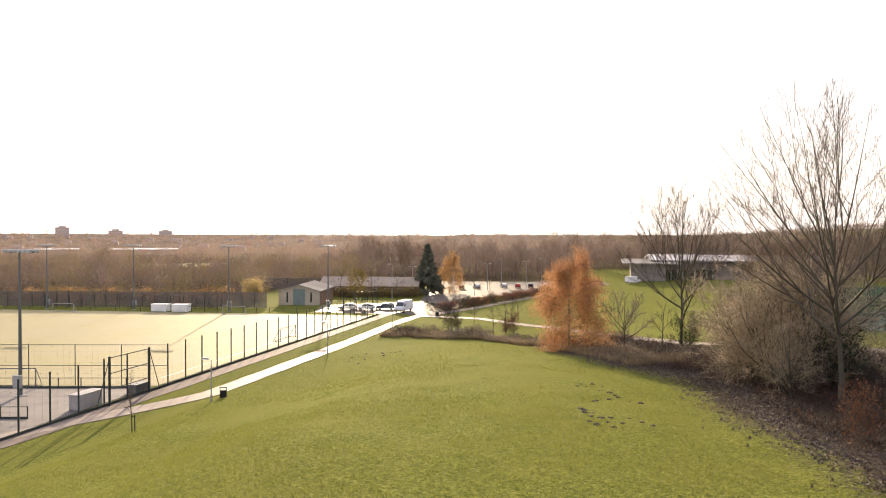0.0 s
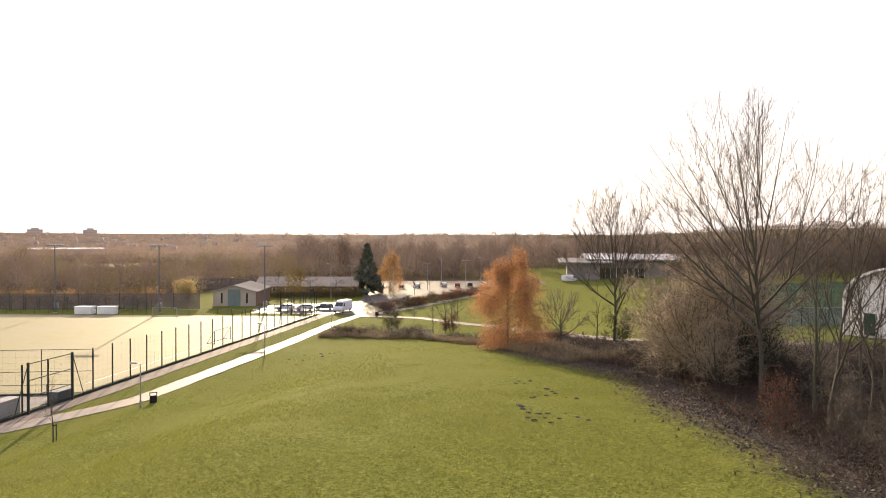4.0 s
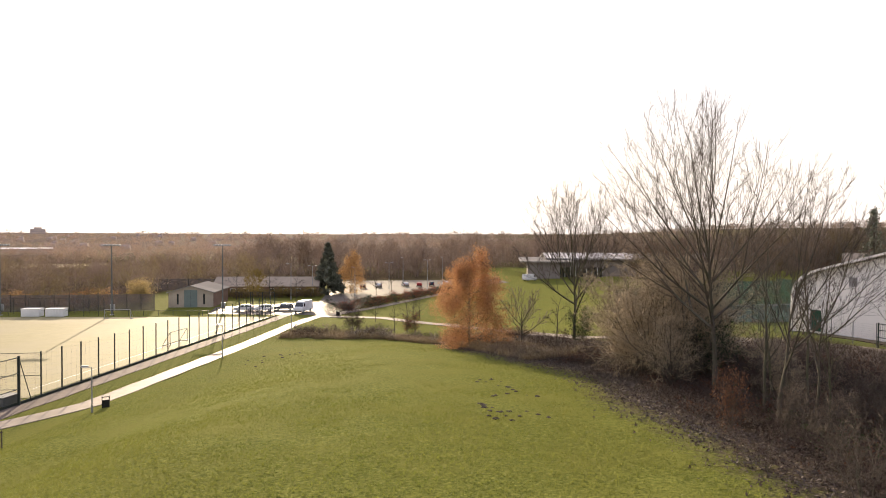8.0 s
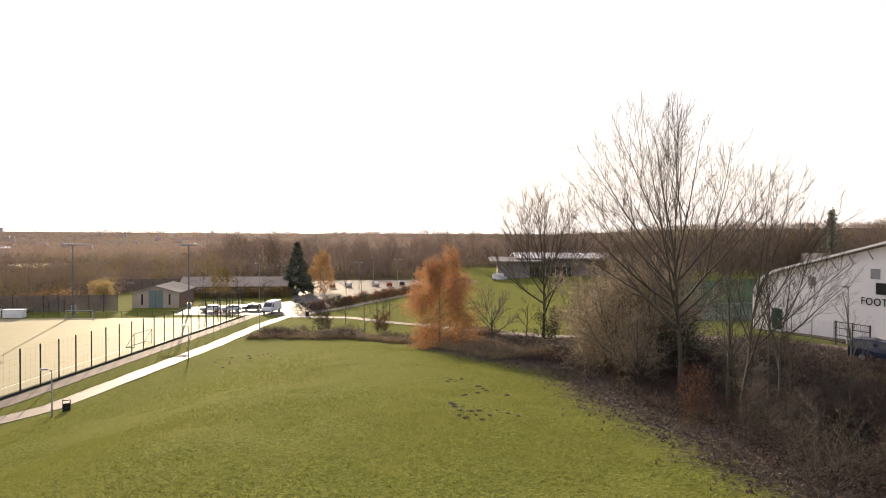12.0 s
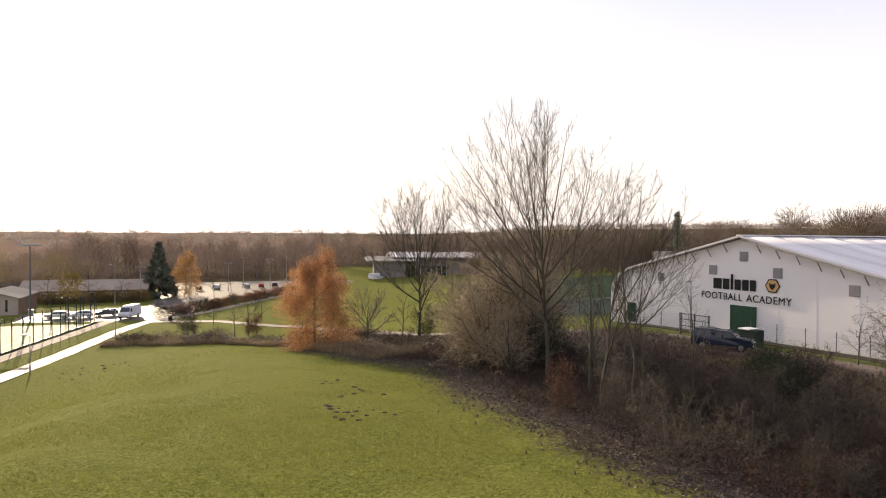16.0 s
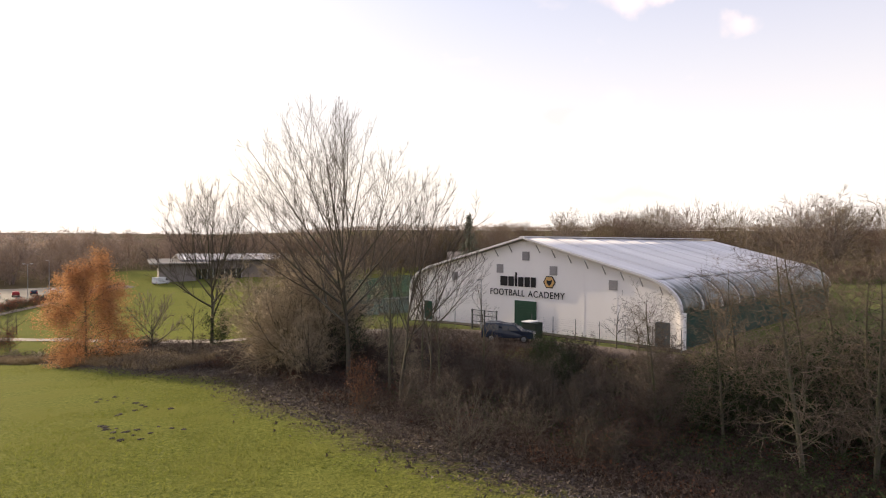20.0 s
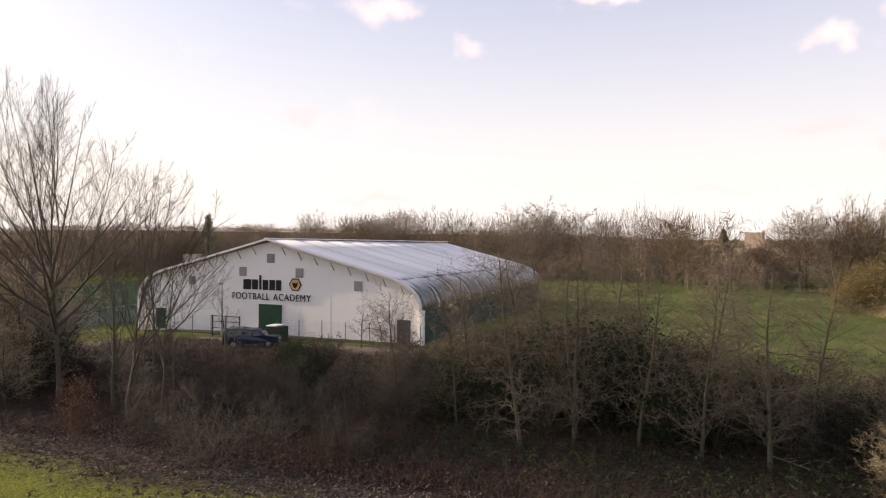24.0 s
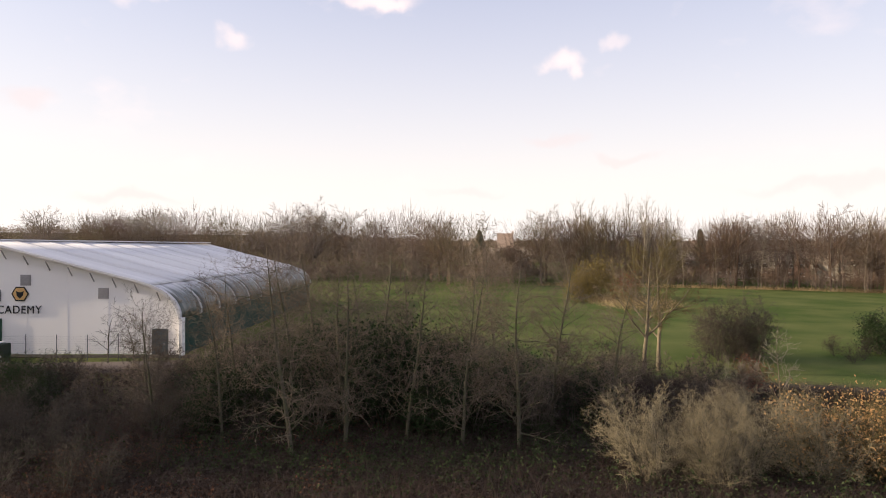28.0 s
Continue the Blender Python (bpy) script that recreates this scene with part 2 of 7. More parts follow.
M["fallen"] = mat("fallen", (0.080, 0.062, 0.053), (0.151, 0.124, 0.105), 3, 0.8, bump=0, third=(0.096, 0.068, 0.052))
M["dry_grass"] = mat("dry_grass", (0.35, 0.25, 0.12), (0.45, 0.34, 0.18), 2, 0.9, bump=0)
M["blade"] = mat("blade", (0.12, 0.145, 0.028), (0.195, 0.21, 0.048), 0.6, 0.6, bump=0, third=(0.155, 0.165, 0.04), translucent=0.5, spec=0.1)
M["soil"] = mat("soil", (0.018, 0.013, 0.01), (0.036, 0.026, 0.02), 6, 0.95, 30, 0.6)
M["car_dark"] = mat("car_dark", (0.012, 0.018, 0.035), (0.016, 0.022, 0.04), 2, 0.22, bump=0, spec=0.6)
M["car_blue"] = mat("car_blue", (0.012, 0.021, 0.042), (0.017, 0.028, 0.054), 2, 0.25, bump=0, spec=0.6)
M["car_white"] = mat("car_white", (0.66, 0.66, 0.67), (0.72, 0.72, 0.72), 2, 0.45, bump=0, spec=0.2)
M["car_silver"] = mat("car_silver", (0.42, 0.43, 0.45), (0.46, 0.47, 0.49), 2, 0.3, metal=0.5, bump=0)
M["car_red"] = mat("car_red", (0.25, 0.02, 0.02), (0.28, 0.03, 0.03), 2, 0.3, bump=0)
M["lamp_red"] = mat("lamp_red", (0.4, 0.02, 0.02), (0.45, 0.03, 0.03), 2, 0.2, bump=0)
M["lens"] = mat("lens", (0.7, 0.7, 0.7), (0.8, 0.8, 0.8), 2, 0.15, bump=0)
M["wire"] = mat("wire", (0.05, 0.065, 0.06), (0.07, 0.085, 0.08), 6, 0.5, bump=0)
# farthest woods: air haze painted in as a pale, pinkish base colour
M["horizon_haze_wood"] = mat("horizon_haze_wood", (0.288, 0.224, 0.188), (0.368, 0.296, 0.252), 0.02, 0.95, bump=0, third=(0.320, 0.264, 0.216), big=0.3, translucent=0.25)
M["roof_sheen"] = mat("roof_sheen", (0.6, 0.58, 0.58), (0.68, 0.66, 0.66), 0.5, 0.5, bump=0.04)
M["wet_asphalt"] = mat("wet_asphalt", (0.115, 0.101, 0.088), (0.158, 0.139, 0.121), 0.5, 0.6, 30, 0.1, spec=0.06)
M["green_dark"] = mat("green_dark", (0.01, 0.045, 0.04), (0.016, 0.06, 0.052), 1.0, 0.5, bump=0.05)
M["bark_alder"] = mat("bark_alder", (0.070, 0.061, 0.043), (0.122, 0.104, 0.075), 5, 0.9, 18, 0.5, third=(0.074, 0.077, 0.037), big=0.3, vary=0.2)
M["twig_alder"] = mat("twig_alder", (0.13, 0.095, 0.068), (0.215, 0.162, 0.118), 2, 0.85, bump=0, vary=0.3)
M["twig_willow"] = mat("twig_willow", (0.168, 0.137, 0.084), (0.270, 0.224, 0.144), 2, 0.85, bump=0, vary=0.15)
M["bracken"] = mat("bracken", (0.17, 0.118, 0.074), (0.28, 0.2, 0.125), 1.0, 0.9, bump=0, third=(0.26, 0.2, 0.1), translucent=0.25)
M["twig_poplar"] = mat("twig_poplar", (0.11, 0.085, 0.066), (0.185, 0.145, 0.112), 2, 0.85, bump=0, vary=0.2)
M["twig_dim"] = mat("twig_dim", (0.056, 0.043, 0.032), (0.102, 0.080, 0.061), 2, 0.85, bump=0, vary=0.3)
M["net_dark"] = mat("net_dark", (0.16, 0.135, 0.125), (0.22, 0.188, 0.172), 0.5, 0.9, 6, 0.2, spec=0.05)
M["twig_crown"] = mat("twig_crown", (0.072, 0.055, 0.043), (0.126, 0.098, 0.077), 2, 0.85, bump=0, vary=0.2)
M["straw"] = mat("straw", (0.24, 0.185, 0.1), (0.36, 0.285, 0.16), 0.8, 0.9, bump=0, third=(0.2, 0.14, 0.085), translucent=0.25)
M["door_teal"] = mat("door_teal", (0.14, 0.19, 0.18), (0.18, 0.225, 0.215), 1.5, 0.6, bump=0.05)
M["town"] = mat("town", (0.27, 0.215, 0.19), (0.36, 0.3, 0.27), 0.01, 0.8, bump=0, third=(0.3, 0.22, 0.18), big=0.7)
# distant trees with the haze mixed into their base colour
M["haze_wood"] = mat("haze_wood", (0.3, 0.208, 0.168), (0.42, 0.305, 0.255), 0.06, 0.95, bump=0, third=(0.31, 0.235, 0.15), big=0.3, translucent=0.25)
M["trunk_pale"] = mat("trunk_pale", (0.2, 0.165, 0.12), (0.29, 0.245, 0.19), 0.1, 0.9, bump=0)
M["near_thicket"] = mat("near_thicket", (0.115, 0.084, 0.065), (0.216, 0.155, 0.115), 0.1, 0.95, bump=0, third=(0.257, 0.189, 0.081), big=0.5, translucent=0.2)
M["dark_wood"] = mat("dark_wood", (0.175, 0.128, 0.104), (0.3, 0.225, 0.182), 0.05, 0.95, bump=0, third=(0.16, 0.12, 0.1), big=0.4, translucent=0.2)
M["meadow"] = mat("meadow", (0.5, 0.41, 0.2), (0.6, 0.5, 0.27), 0.05, 0.9, 1, 0.1)
M["roof_grey"] = mat("roof_grey", (0.38, 0.36, 0.36), (0.48, 0.46, 0.46), 0.5, 0.6, bump=0.04, spec=0.1)
M["rust_leaf"] = mat("rust_leaf", (0.077, 0.035, 0.020), (0.133, 0.059, 0.032), 2, 0.85, bump=0, translucent=0.2)
M["peach_wall"] = mat("peach_wall", (0.62, 0.45, 0.34), (0.7, 0.52, 0.4), 0.3, 0.8, bump=0)
M["twig_thicket"] = mat("twig_thicket", (0.287, 0.221, 0.144), (0.437, 0.345, 0.230), 2, 0.85, bump=0, vary=0.25)
M["clad_grey"] = mat("clad_grey", (0.203, 0.176, 0.161), (0.255, 0.225, 0.210), 0.4, 0.7, bump=0.05)
M["leaf_russet"] = mat("leaf_russet", (0.13, 0.058, 0.03), (0.2, 0.09, 0.045), 2, 0.8, bump=0, translucent=0.2)
M["leaf_straw"] = mat("leaf_straw", (0.46, 0.34, 0.15), (0.56, 0.43, 0.2), 2, 0.8, bump=0, translucent=0.35)

def net(name, base, gaps):
    """Windbreak netting: woven strands with gaps too fine to see singly."""
    m = base.copy()
    m.name = name
    n, l = m.node_tree.nodes, m.node_tree.links
    clear, ms = n.new("ShaderNodeBsdfTransparent"), n.new("ShaderNodeMixShader")
    ms.inputs[0].default_value = gaps
    l.new(n["Principled BSDF"].outputs[0], ms.inputs[1])
    l.new(clear.outputs[0], ms.inputs[2])
    l.new(ms.outputs[0], n["Material Output"].inputs["Surface"])
    return m


M["net_green"], M["net_brown"] = net("net_green", M["green_sheet"], 0.42), net("net_brown", M["net_dark"], 0.45)


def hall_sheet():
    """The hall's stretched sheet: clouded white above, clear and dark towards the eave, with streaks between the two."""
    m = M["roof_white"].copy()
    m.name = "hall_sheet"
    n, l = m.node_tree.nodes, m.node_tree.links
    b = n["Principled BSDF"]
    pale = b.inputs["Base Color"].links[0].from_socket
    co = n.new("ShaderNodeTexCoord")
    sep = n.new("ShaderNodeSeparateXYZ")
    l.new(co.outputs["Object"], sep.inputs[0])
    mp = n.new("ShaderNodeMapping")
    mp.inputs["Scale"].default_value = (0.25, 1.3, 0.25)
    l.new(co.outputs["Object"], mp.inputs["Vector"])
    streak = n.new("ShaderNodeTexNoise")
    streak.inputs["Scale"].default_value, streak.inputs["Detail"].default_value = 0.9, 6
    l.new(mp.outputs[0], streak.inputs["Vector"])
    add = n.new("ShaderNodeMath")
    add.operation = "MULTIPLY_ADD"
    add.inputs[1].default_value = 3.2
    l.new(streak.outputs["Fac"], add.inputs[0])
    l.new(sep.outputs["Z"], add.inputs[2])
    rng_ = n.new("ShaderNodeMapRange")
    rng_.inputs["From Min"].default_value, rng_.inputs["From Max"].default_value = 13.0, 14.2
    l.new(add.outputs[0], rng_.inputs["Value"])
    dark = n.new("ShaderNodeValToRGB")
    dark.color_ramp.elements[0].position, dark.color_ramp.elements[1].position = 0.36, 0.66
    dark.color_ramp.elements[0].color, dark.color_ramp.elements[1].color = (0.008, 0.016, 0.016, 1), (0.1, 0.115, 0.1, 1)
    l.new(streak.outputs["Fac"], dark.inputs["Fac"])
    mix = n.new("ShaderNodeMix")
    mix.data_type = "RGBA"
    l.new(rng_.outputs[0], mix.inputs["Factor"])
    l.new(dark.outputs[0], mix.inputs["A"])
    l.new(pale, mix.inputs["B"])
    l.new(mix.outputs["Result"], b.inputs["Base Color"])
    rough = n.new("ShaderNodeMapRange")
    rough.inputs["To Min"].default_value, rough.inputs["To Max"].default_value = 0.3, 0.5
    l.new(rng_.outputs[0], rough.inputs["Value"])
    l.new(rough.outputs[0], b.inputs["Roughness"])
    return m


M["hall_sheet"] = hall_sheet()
M["container_green"] = mat("container_green", (0.006, 0.018, 0.013), (0.01, 0.026, 0.019), 2.0, 0.5, bump=0.05)
M["rib_pale"] = mat("rib_pale", (0.46, 0.46, 0.45), (0.58, 0.58, 0.56), 1.5, 0.5, bump=0.05)
M["wood_umber"] = mat("wood_umber", (0.185, 0.132, 0.098), (0.321, 0.236, 0.178), 0.08, 0.95, bump=0, third=(0.203, 0.152, 0.111), big=0.3, translucent=0.1)
M["wood_olive"] = mat("wood_olive", (0.222, 0.173, 0.088), (0.354, 0.280, 0.147), 0.08, 0.95, bump=0, third=(0.295, 0.222, 0.118), big=0.3, translucent=0.12)
M["wood_grey"] = mat("wood_grey", (0.240, 0.180, 0.144), (0.372, 0.288, 0.234), 0.08, 0.95, bump=0, third=(0.288, 0.210, 0.156), big=0.3, translucent=0.12)
M["east_brown"] = mat("east_brown", (0.099, 0.062, 0.048), (0.166, 0.108, 0.083), 0.08, 0.95, bump=0, third=(0.116, 0.075, 0.049), big=0.3, translucent=0.15)
M["east_olive"] = mat("east_olive", (0.099, 0.078, 0.046), (0.166, 0.132, 0.083), 0.08, 0.95, bump=0, third=(0.132, 0.099, 0.057), big=0.3, translucent=0.15)
M["east_grey"] = mat("east_grey", (0.138, 0.108, 0.091), (0.224, 0.182, 0.155), 0.08, 0.95, bump=0, third=(0.164, 0.121, 0.095), big=0.3, translucent=0.15)

# ---- helpers of this scene ----
def sm(a, b, v):
    t = min(1.0, max(0.0, (v - a) / (b - a)))
    return t * t * (3 - 2 * t)


def path_side(x, y):
    """Metres to the right of the main path's edge."""
    return 0.967 * (x + 23) - 0.253 * (y - 61.6)


def ground(x, y):
    """Height of the land: a level pitch, a mown mound, a plateau with the hall, far hills."""
    s = path_side(x, y)
    far = math.hypot(x, y)
    ze = 5.8 * sm(-75, 5, 0.707 * (x - y))
    zh = max(0.0, 8.4 - 0.079 * max(y, -60)) * sm(0, 24, s) * (1 - sm(75, 115, y) * 0.5)
    z = ze + max(0.0, zh - ze) * (1 - sm(4, 34, x))
    z *= sm(-2, 6, s)
    z *= 1 - sm(150, 260, y)
    if x > 60:
        z += 3 * sm(180, 320, far) * sm(0, 100, x)
    az = math.degrees(math.atan2(x, y))
    return z + 34 * sm(700, 3200, far) + 26 * sm(450, 950, far) * sm(20, 36, az) * (1 - sm(66, 90, az))


def lawn_edge(y):
    """The x at which the mown grass ends at the wood."""
    return 18.2 - 0.35 * math.sin(y * 0.35) + 2.1 * sm(33, 50, y) - 3.4 * sm(54, 68, y) - 3.2 * sm(66, 84, y) - 3.5 * sm(14, -10, y)


def north_edge(x):
    """The y at which the mown grass ends at the scrub."""
    return 101.3 - 5 * sm(-6, 6, x) - 14 * sm(4.5, 14, x) + 0.5 * math.sin(x * 0.6)


def fast_mesh(name, v, tris):
    """A mesh out of numpy arrays of corners and triangles."""
    me = bpy.data.meshes.new(name)
    v, tris = np.ascontiguousarray(v, np.float32), np.ascontiguousarray(tris, np.int32)
    me.vertices.add(len(v))
    me.vertices.foreach_set("co", v.ravel())
    me.loops.add(tris.size)
    me.loops.foreach_set("vertex_index", tris.ravel())
    me.polygons.add(len(tris))
    me.polygons.foreach_set("loop_start", np.arange(0, tris.size, 3, dtype=np.int32))
    me.update(calc_edges=True)
    return me


def ob_of(name, me, material, parent=None, label=""):
    if material is not None and not me.materials:
        me.materials.append(material)
    ob = new(name, me)
    if parent is not None:
        ob.parent = parent
    return tagged(ob, label) if label else ob


def part(name, bm, material, parent, label="", smooth=False):
    me = bpy.data.meshes.new(name)
    bmesh.ops.recalc_face_normals(bm, faces=bm.faces)
    if smooth:
        for f in bm.faces:
            f.smooth = True
    bm.to_mesh(me)
    bm.free()
    return ob_of(name, me, material, parent, label)


def thing(name, m, label, category, group="", kind=""):
    ob = new(name)
    ob.matrix_world = m
    return tagged(ob, label, category, group, kind)


def box(bm, lo, hi, bevel=0.0):
    x0, y0, z0 = lo
    x1, y1, z1 = hi
    v = [bm.verts.new(p) for p in ((x0, y0, z0), (x1, y0, z0), (x1, y1, z0), (x0, y1, z0), (x0, y0, z1), (x1, y0, z1), (x1, y1, z1), (x0, y1, z1))]
    fs = [bm.faces.new([v[i] for i in q]) for q in ((3, 2, 1, 0), (4, 5, 6, 7), (0, 1, 5, 4), (1, 2, 6, 5), (2, 3, 7, 6), (3, 0, 4, 7))]
    if bevel:
        bmesh.ops.bevel(bm, geom=list({e for f in fs for e in f.edges}), offset=bevel, segments=1, affect="EDGES")
    return bm


def bx(lo, hi, bevel=0.0):
    return box(bmesh.new(), lo, hi, bevel)


def rod(bm, a, b, r0, r1=None, n=8, cap=True):
    r1 = r0 if r1 is None else r1
    a, b = Vector(a), Vector(b)
    q = (b - a).to_track_quat("Z", "Y")
    rings = []
    for c, r in ((a, r0), (b, r1)):
        rings.append([bm.verts.new(c + q @ Vector((r * math.cos(2 * math.pi * k / n), r * math.sin(2 * math.pi * k / n), 0))) for k in range(n)])
    for k in range(n):
        bm.faces.new((rings[0][k], rings[0][(k + 1) % n], rings[1][(k + 1) % n], rings[1][k]))
    if cap:
        bm.faces.new(rings[0][::-1])
        bm.faces.new(rings[1])
    return bm


def rd(a, b, r0, r1=None, n=8):
    return rod(bmesh.new(), a, b, r0, r1, n)


def extrude_poly(bm, pts, axis_vec):
    """A prism from a closed outline of 3D points and a vector."""
    a = [bm.verts.new(p) for p in pts]
    b = [bm.verts.new(Vector(p) + Vector(axis_vec)) for p in pts]
    n = len(a)
    bm.faces.new(a)
    bm.faces.new(b[::-1])
    for k in range(n):
        bm.faces.new((a[k], b[k], b[(k + 1) % n], a[(k + 1) % n]))
    return bm


def prism(pts, axis_vec):
    return extrude_poly(bmesh.new(), pts, axis_vec)


def strip(name, line, width, material, label, category, lift=0.06, step=2.0):
    """A paved strip along a centre line, lying on the ground with edges of its own."""
    pts = []
    for (x0, y0), (x1, y1) in zip(line, line[1:]):
        n = max(1, int(math.hypot(x1 - x0, y1 - y0) / step))
        pts += [(x0 + (x1 - x0) * k / n, y0 + (y1 - y0) * k / n) for k in range(n)]
    pts.append(line[-1])
    bm = bmesh.new()
    prev = None
    for i, (x, y) in enumerate(pts):
        a, b = pts[max(0, i - 1)], pts[min(len(pts) - 1, i + 1)]
        d = math.hypot(b[0] - a[0], b[1] - a[1])
        nx, ny = (b[1] - a[1]) / d, -(b[0] - a[0]) / d
        row = []
        for k, h in ((-1, -0.3), (-1, lift), (-0.33, lift + 0.015), (0.33, lift + 0.015), (1, lift), (1, -0.3)):
            w = width / 2 + 0.07 * math.sin(i * 1.7 + k)
            px, py = x + nx * w * k, y + ny * w * k
            row.append(bm.verts.new((px, py, ground(px, py) + h)))
        if prev:
            for k in range(5):
                bm.faces.new((prev[k], prev[k + 1], row[k + 1], row[k]))
        prev = row
    ob = part(name, bm, material, None)
    return tagged(ob, label, category, kind="structure")


def slab(name, poly, material, label, category, lift=0.04):
    bm = bmesh.new()
    top = [bm.verts.new((x, y, lift)) for x, y in poly]
    bot = [bm.verts.new((x, y, -0.3)) for x, y in poly]
    bm.faces.new(top)
    n = len(top)
    for k in range(n):
        bm.faces.new((top[k], bot[k], bot[(k + 1) % n], top[(k + 1) % n]))
    return tagged(part(name, bm, material, None), label, category, kind="structure")

# ---- the land ----
def build_ground():
    n, a, b = 330, 22.0, 5.6
    us = np.linspace(-1, 1, n)
    xs = a * np.sinh(b * us) + 8
    ys = a * np.sinh(b * us) + 35
    rng = random.Random(3)
    v, cover, scrub, rough = [], [], [], []
    for y in ys:
        for x in xs:
            z = ground(x, y)
            s = path_side(x, y)
            lit = 0.0
            if s > 0:
                d = math.hypot(x, y)
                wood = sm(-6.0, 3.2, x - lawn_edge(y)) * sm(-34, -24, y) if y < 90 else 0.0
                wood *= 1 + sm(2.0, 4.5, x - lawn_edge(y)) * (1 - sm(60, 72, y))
                east = 1 - sm(36, 41, x) if 26 < y < 40 else 1 - sm(62, 67, x) if 3 < y <= 26 else 1 - sm(46, 50, x + 0.12 * (y - 20)) if y > 4 else 1 - sm(46, 54, x - 0.1 * y)
                if y > 60:
                    east = 1 - sm(27, 31, x - 0.25 * (85 - y))
                lit = wood * east
                north = sm(-0.8, 0.8, y - north_edge(x)) * (1 - sm(4, 7, y - north_edge(x))) * (1 - sm(26, 30, x)) * sm(1, 5, s)
                lit = max(lit, north)
            if 0 < s and d < 120:
                z += 0.05 * noise.noise((x * 0.35, y * 0.35, 0)) + 0.12 * noise.noise((x * 0.07, y * 0.07, 4))
            v.append((x, y, z))
            cover.append(lit)
            rough.append(sm(44, 54, x + 0.3 * max(0.0, 10 - y)) * (1 - sm(60, 90, y)))
            west = sm(150, 157, y + 0.03 * x) * (1 - sm(-54, -50, x) * (1 - sm(196, 202, y))) * (1 - sm(-12, -2, x))
            scrub.append(max(west, sm(190, 250, math.hypot(x, y))) * (1 - sm(9, 12, math.degrees(math.atan2(x, y))) * (1 - sm(288, 300, math.hypot(x, y)))) * (0.9 + 0.3 * noise.noise((x * 0.006, y * 0.006, 9))))
    tris = []
    idx = np.arange(n * n).reshape(n, n)
    q = np.stack([idx[:-1, :-1], idx[:-1, 1:], idx[1:, 1:], idx[1:, :-1]], -1).reshape(-1, 4)
    tris = np.concatenate([q[:, [0, 1, 2]], q[:, [0, 2, 3]]])
    me = fast_mesh("ground", np.array(v), tris)
    at = me.attributes.new("litter", "FLOAT", "POINT")
    at.data.foreach_set("value", np.array(cover, np.float32))
    at = me.attributes.new("heath", "FLOAT", "POINT")
    at.data.foreach_set("value", np.array(scrub, np.float32))
    at = me.attributes.new("rough", "FLOAT", "POINT")
    at.data.foreach_set("value", np.array(rough, np.float32))
    # how much painted haze the heath takes, growing from 360 to 900 m
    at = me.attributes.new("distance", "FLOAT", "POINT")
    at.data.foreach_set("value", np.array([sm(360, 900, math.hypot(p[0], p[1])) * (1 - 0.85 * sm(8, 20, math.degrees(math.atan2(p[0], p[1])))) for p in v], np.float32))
    me.polygons.foreach_set("use_smooth", np.ones(len(me.polygons), bool))
    m = mat("grass_ground", (0.064, 0.082, 0.017), (0.212, 0.22, 0.056), 4.5, 0.8, 8.0, 1.0, third=(0.152, 0.156, 0.038), big=0.05, spec=0.004, deep=0.19)
    nn, ll = m.node_tree.nodes, m.node_tree.links
    pb = nn["Principled BSDF"]
    grass_out = pb.inputs["Base Color"].links[0].from_socket
    co = nn.new("ShaderNodeTexCoord")
    vo = nn.new("ShaderNodeTexVoronoi")
    vo.inputs["Scale"].default_value = 7.0
    ll.new(co.outputs["Object"], vo.inputs["Vector"])
    ramp = nn.new("ShaderNodeValToRGB")
    ramp.color_ramp.elements[0].color, ramp.color_ramp.elements[1].color = (0.036, 0.028, 0.022, 1), (0.12, 0.096, 0.079, 1)
    ramp.color_ramp.elements.new(0.6).color = (0.075, 0.06, 0.048, 1)
    ll.new(vo.outputs["Color"], ramp.inputs["Fac"])
    an = nn.new("ShaderNodeAttribute")
    an.attribute_name = "litter"
    ns = nn.new("ShaderNodeTexNoise")
    ns.inputs["Scale"].default_value, ns.inputs["Detail"].default_value = 2.2, 8
    ll.new(co.outputs["Object"], ns.inputs["Vector"])
    ad = nn.new("ShaderNodeMath")
    ad.operation = "ADD"
    ll.new(an.outputs["Fac"], ad.inputs[0])
    ll.new(ns.outputs["Fac"], ad.inputs[1])
    mr = nn.new("ShaderNodeMapRange")
    mr.inputs["From Min"].default_value, mr.inputs["From Max"].default_value = 0.78, 1.35
    ll.new(ad.outputs[0], mr.inputs["Value"])
    mx = nn.new("ShaderNodeMix")
    mx.data_type = "RGBA"
    ll.new(mr.outputs[0], mx.inputs["Factor"])
    ar = nn.new("ShaderNodeAttribute")
    ar.attribute_name = "rough"
    rn = nn.new("ShaderNodeTexNoise")
    rn.inputs["Scale"].default_value, rn.inputs["Detail"].default_value = 0.12, 6
    ll.new(co.outputs["Object"], rn.inputs["Vector"])
    rc_ = nn.new("ShaderNodeValToRGB")
    rc_.color_ramp.elements[0].position, rc_.color_ramp.elements[1].position = 0.35, 0.68
    rc_.color_ramp.elements[0].color, rc_.color_ramp.elements[1].color = (0.07, 0.1, 0.03, 1), (0.135, 0.145, 0.055, 1)
    ll.new(rn.outputs["Fac"], rc_.inputs["Fac"])
    rm = nn.new("ShaderNodeMix")
    rm.data_type = "RGBA"
    ll.new(ar.outputs["Fac"], rm.inputs["Factor"])
    ll.new(grass_out, rm.inputs["A"])
    ll.new(rc_.outputs[0], rm.inputs["B"])
    ll.new(rm.outputs["Result"], mx.inputs["A"])
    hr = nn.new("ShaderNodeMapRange")
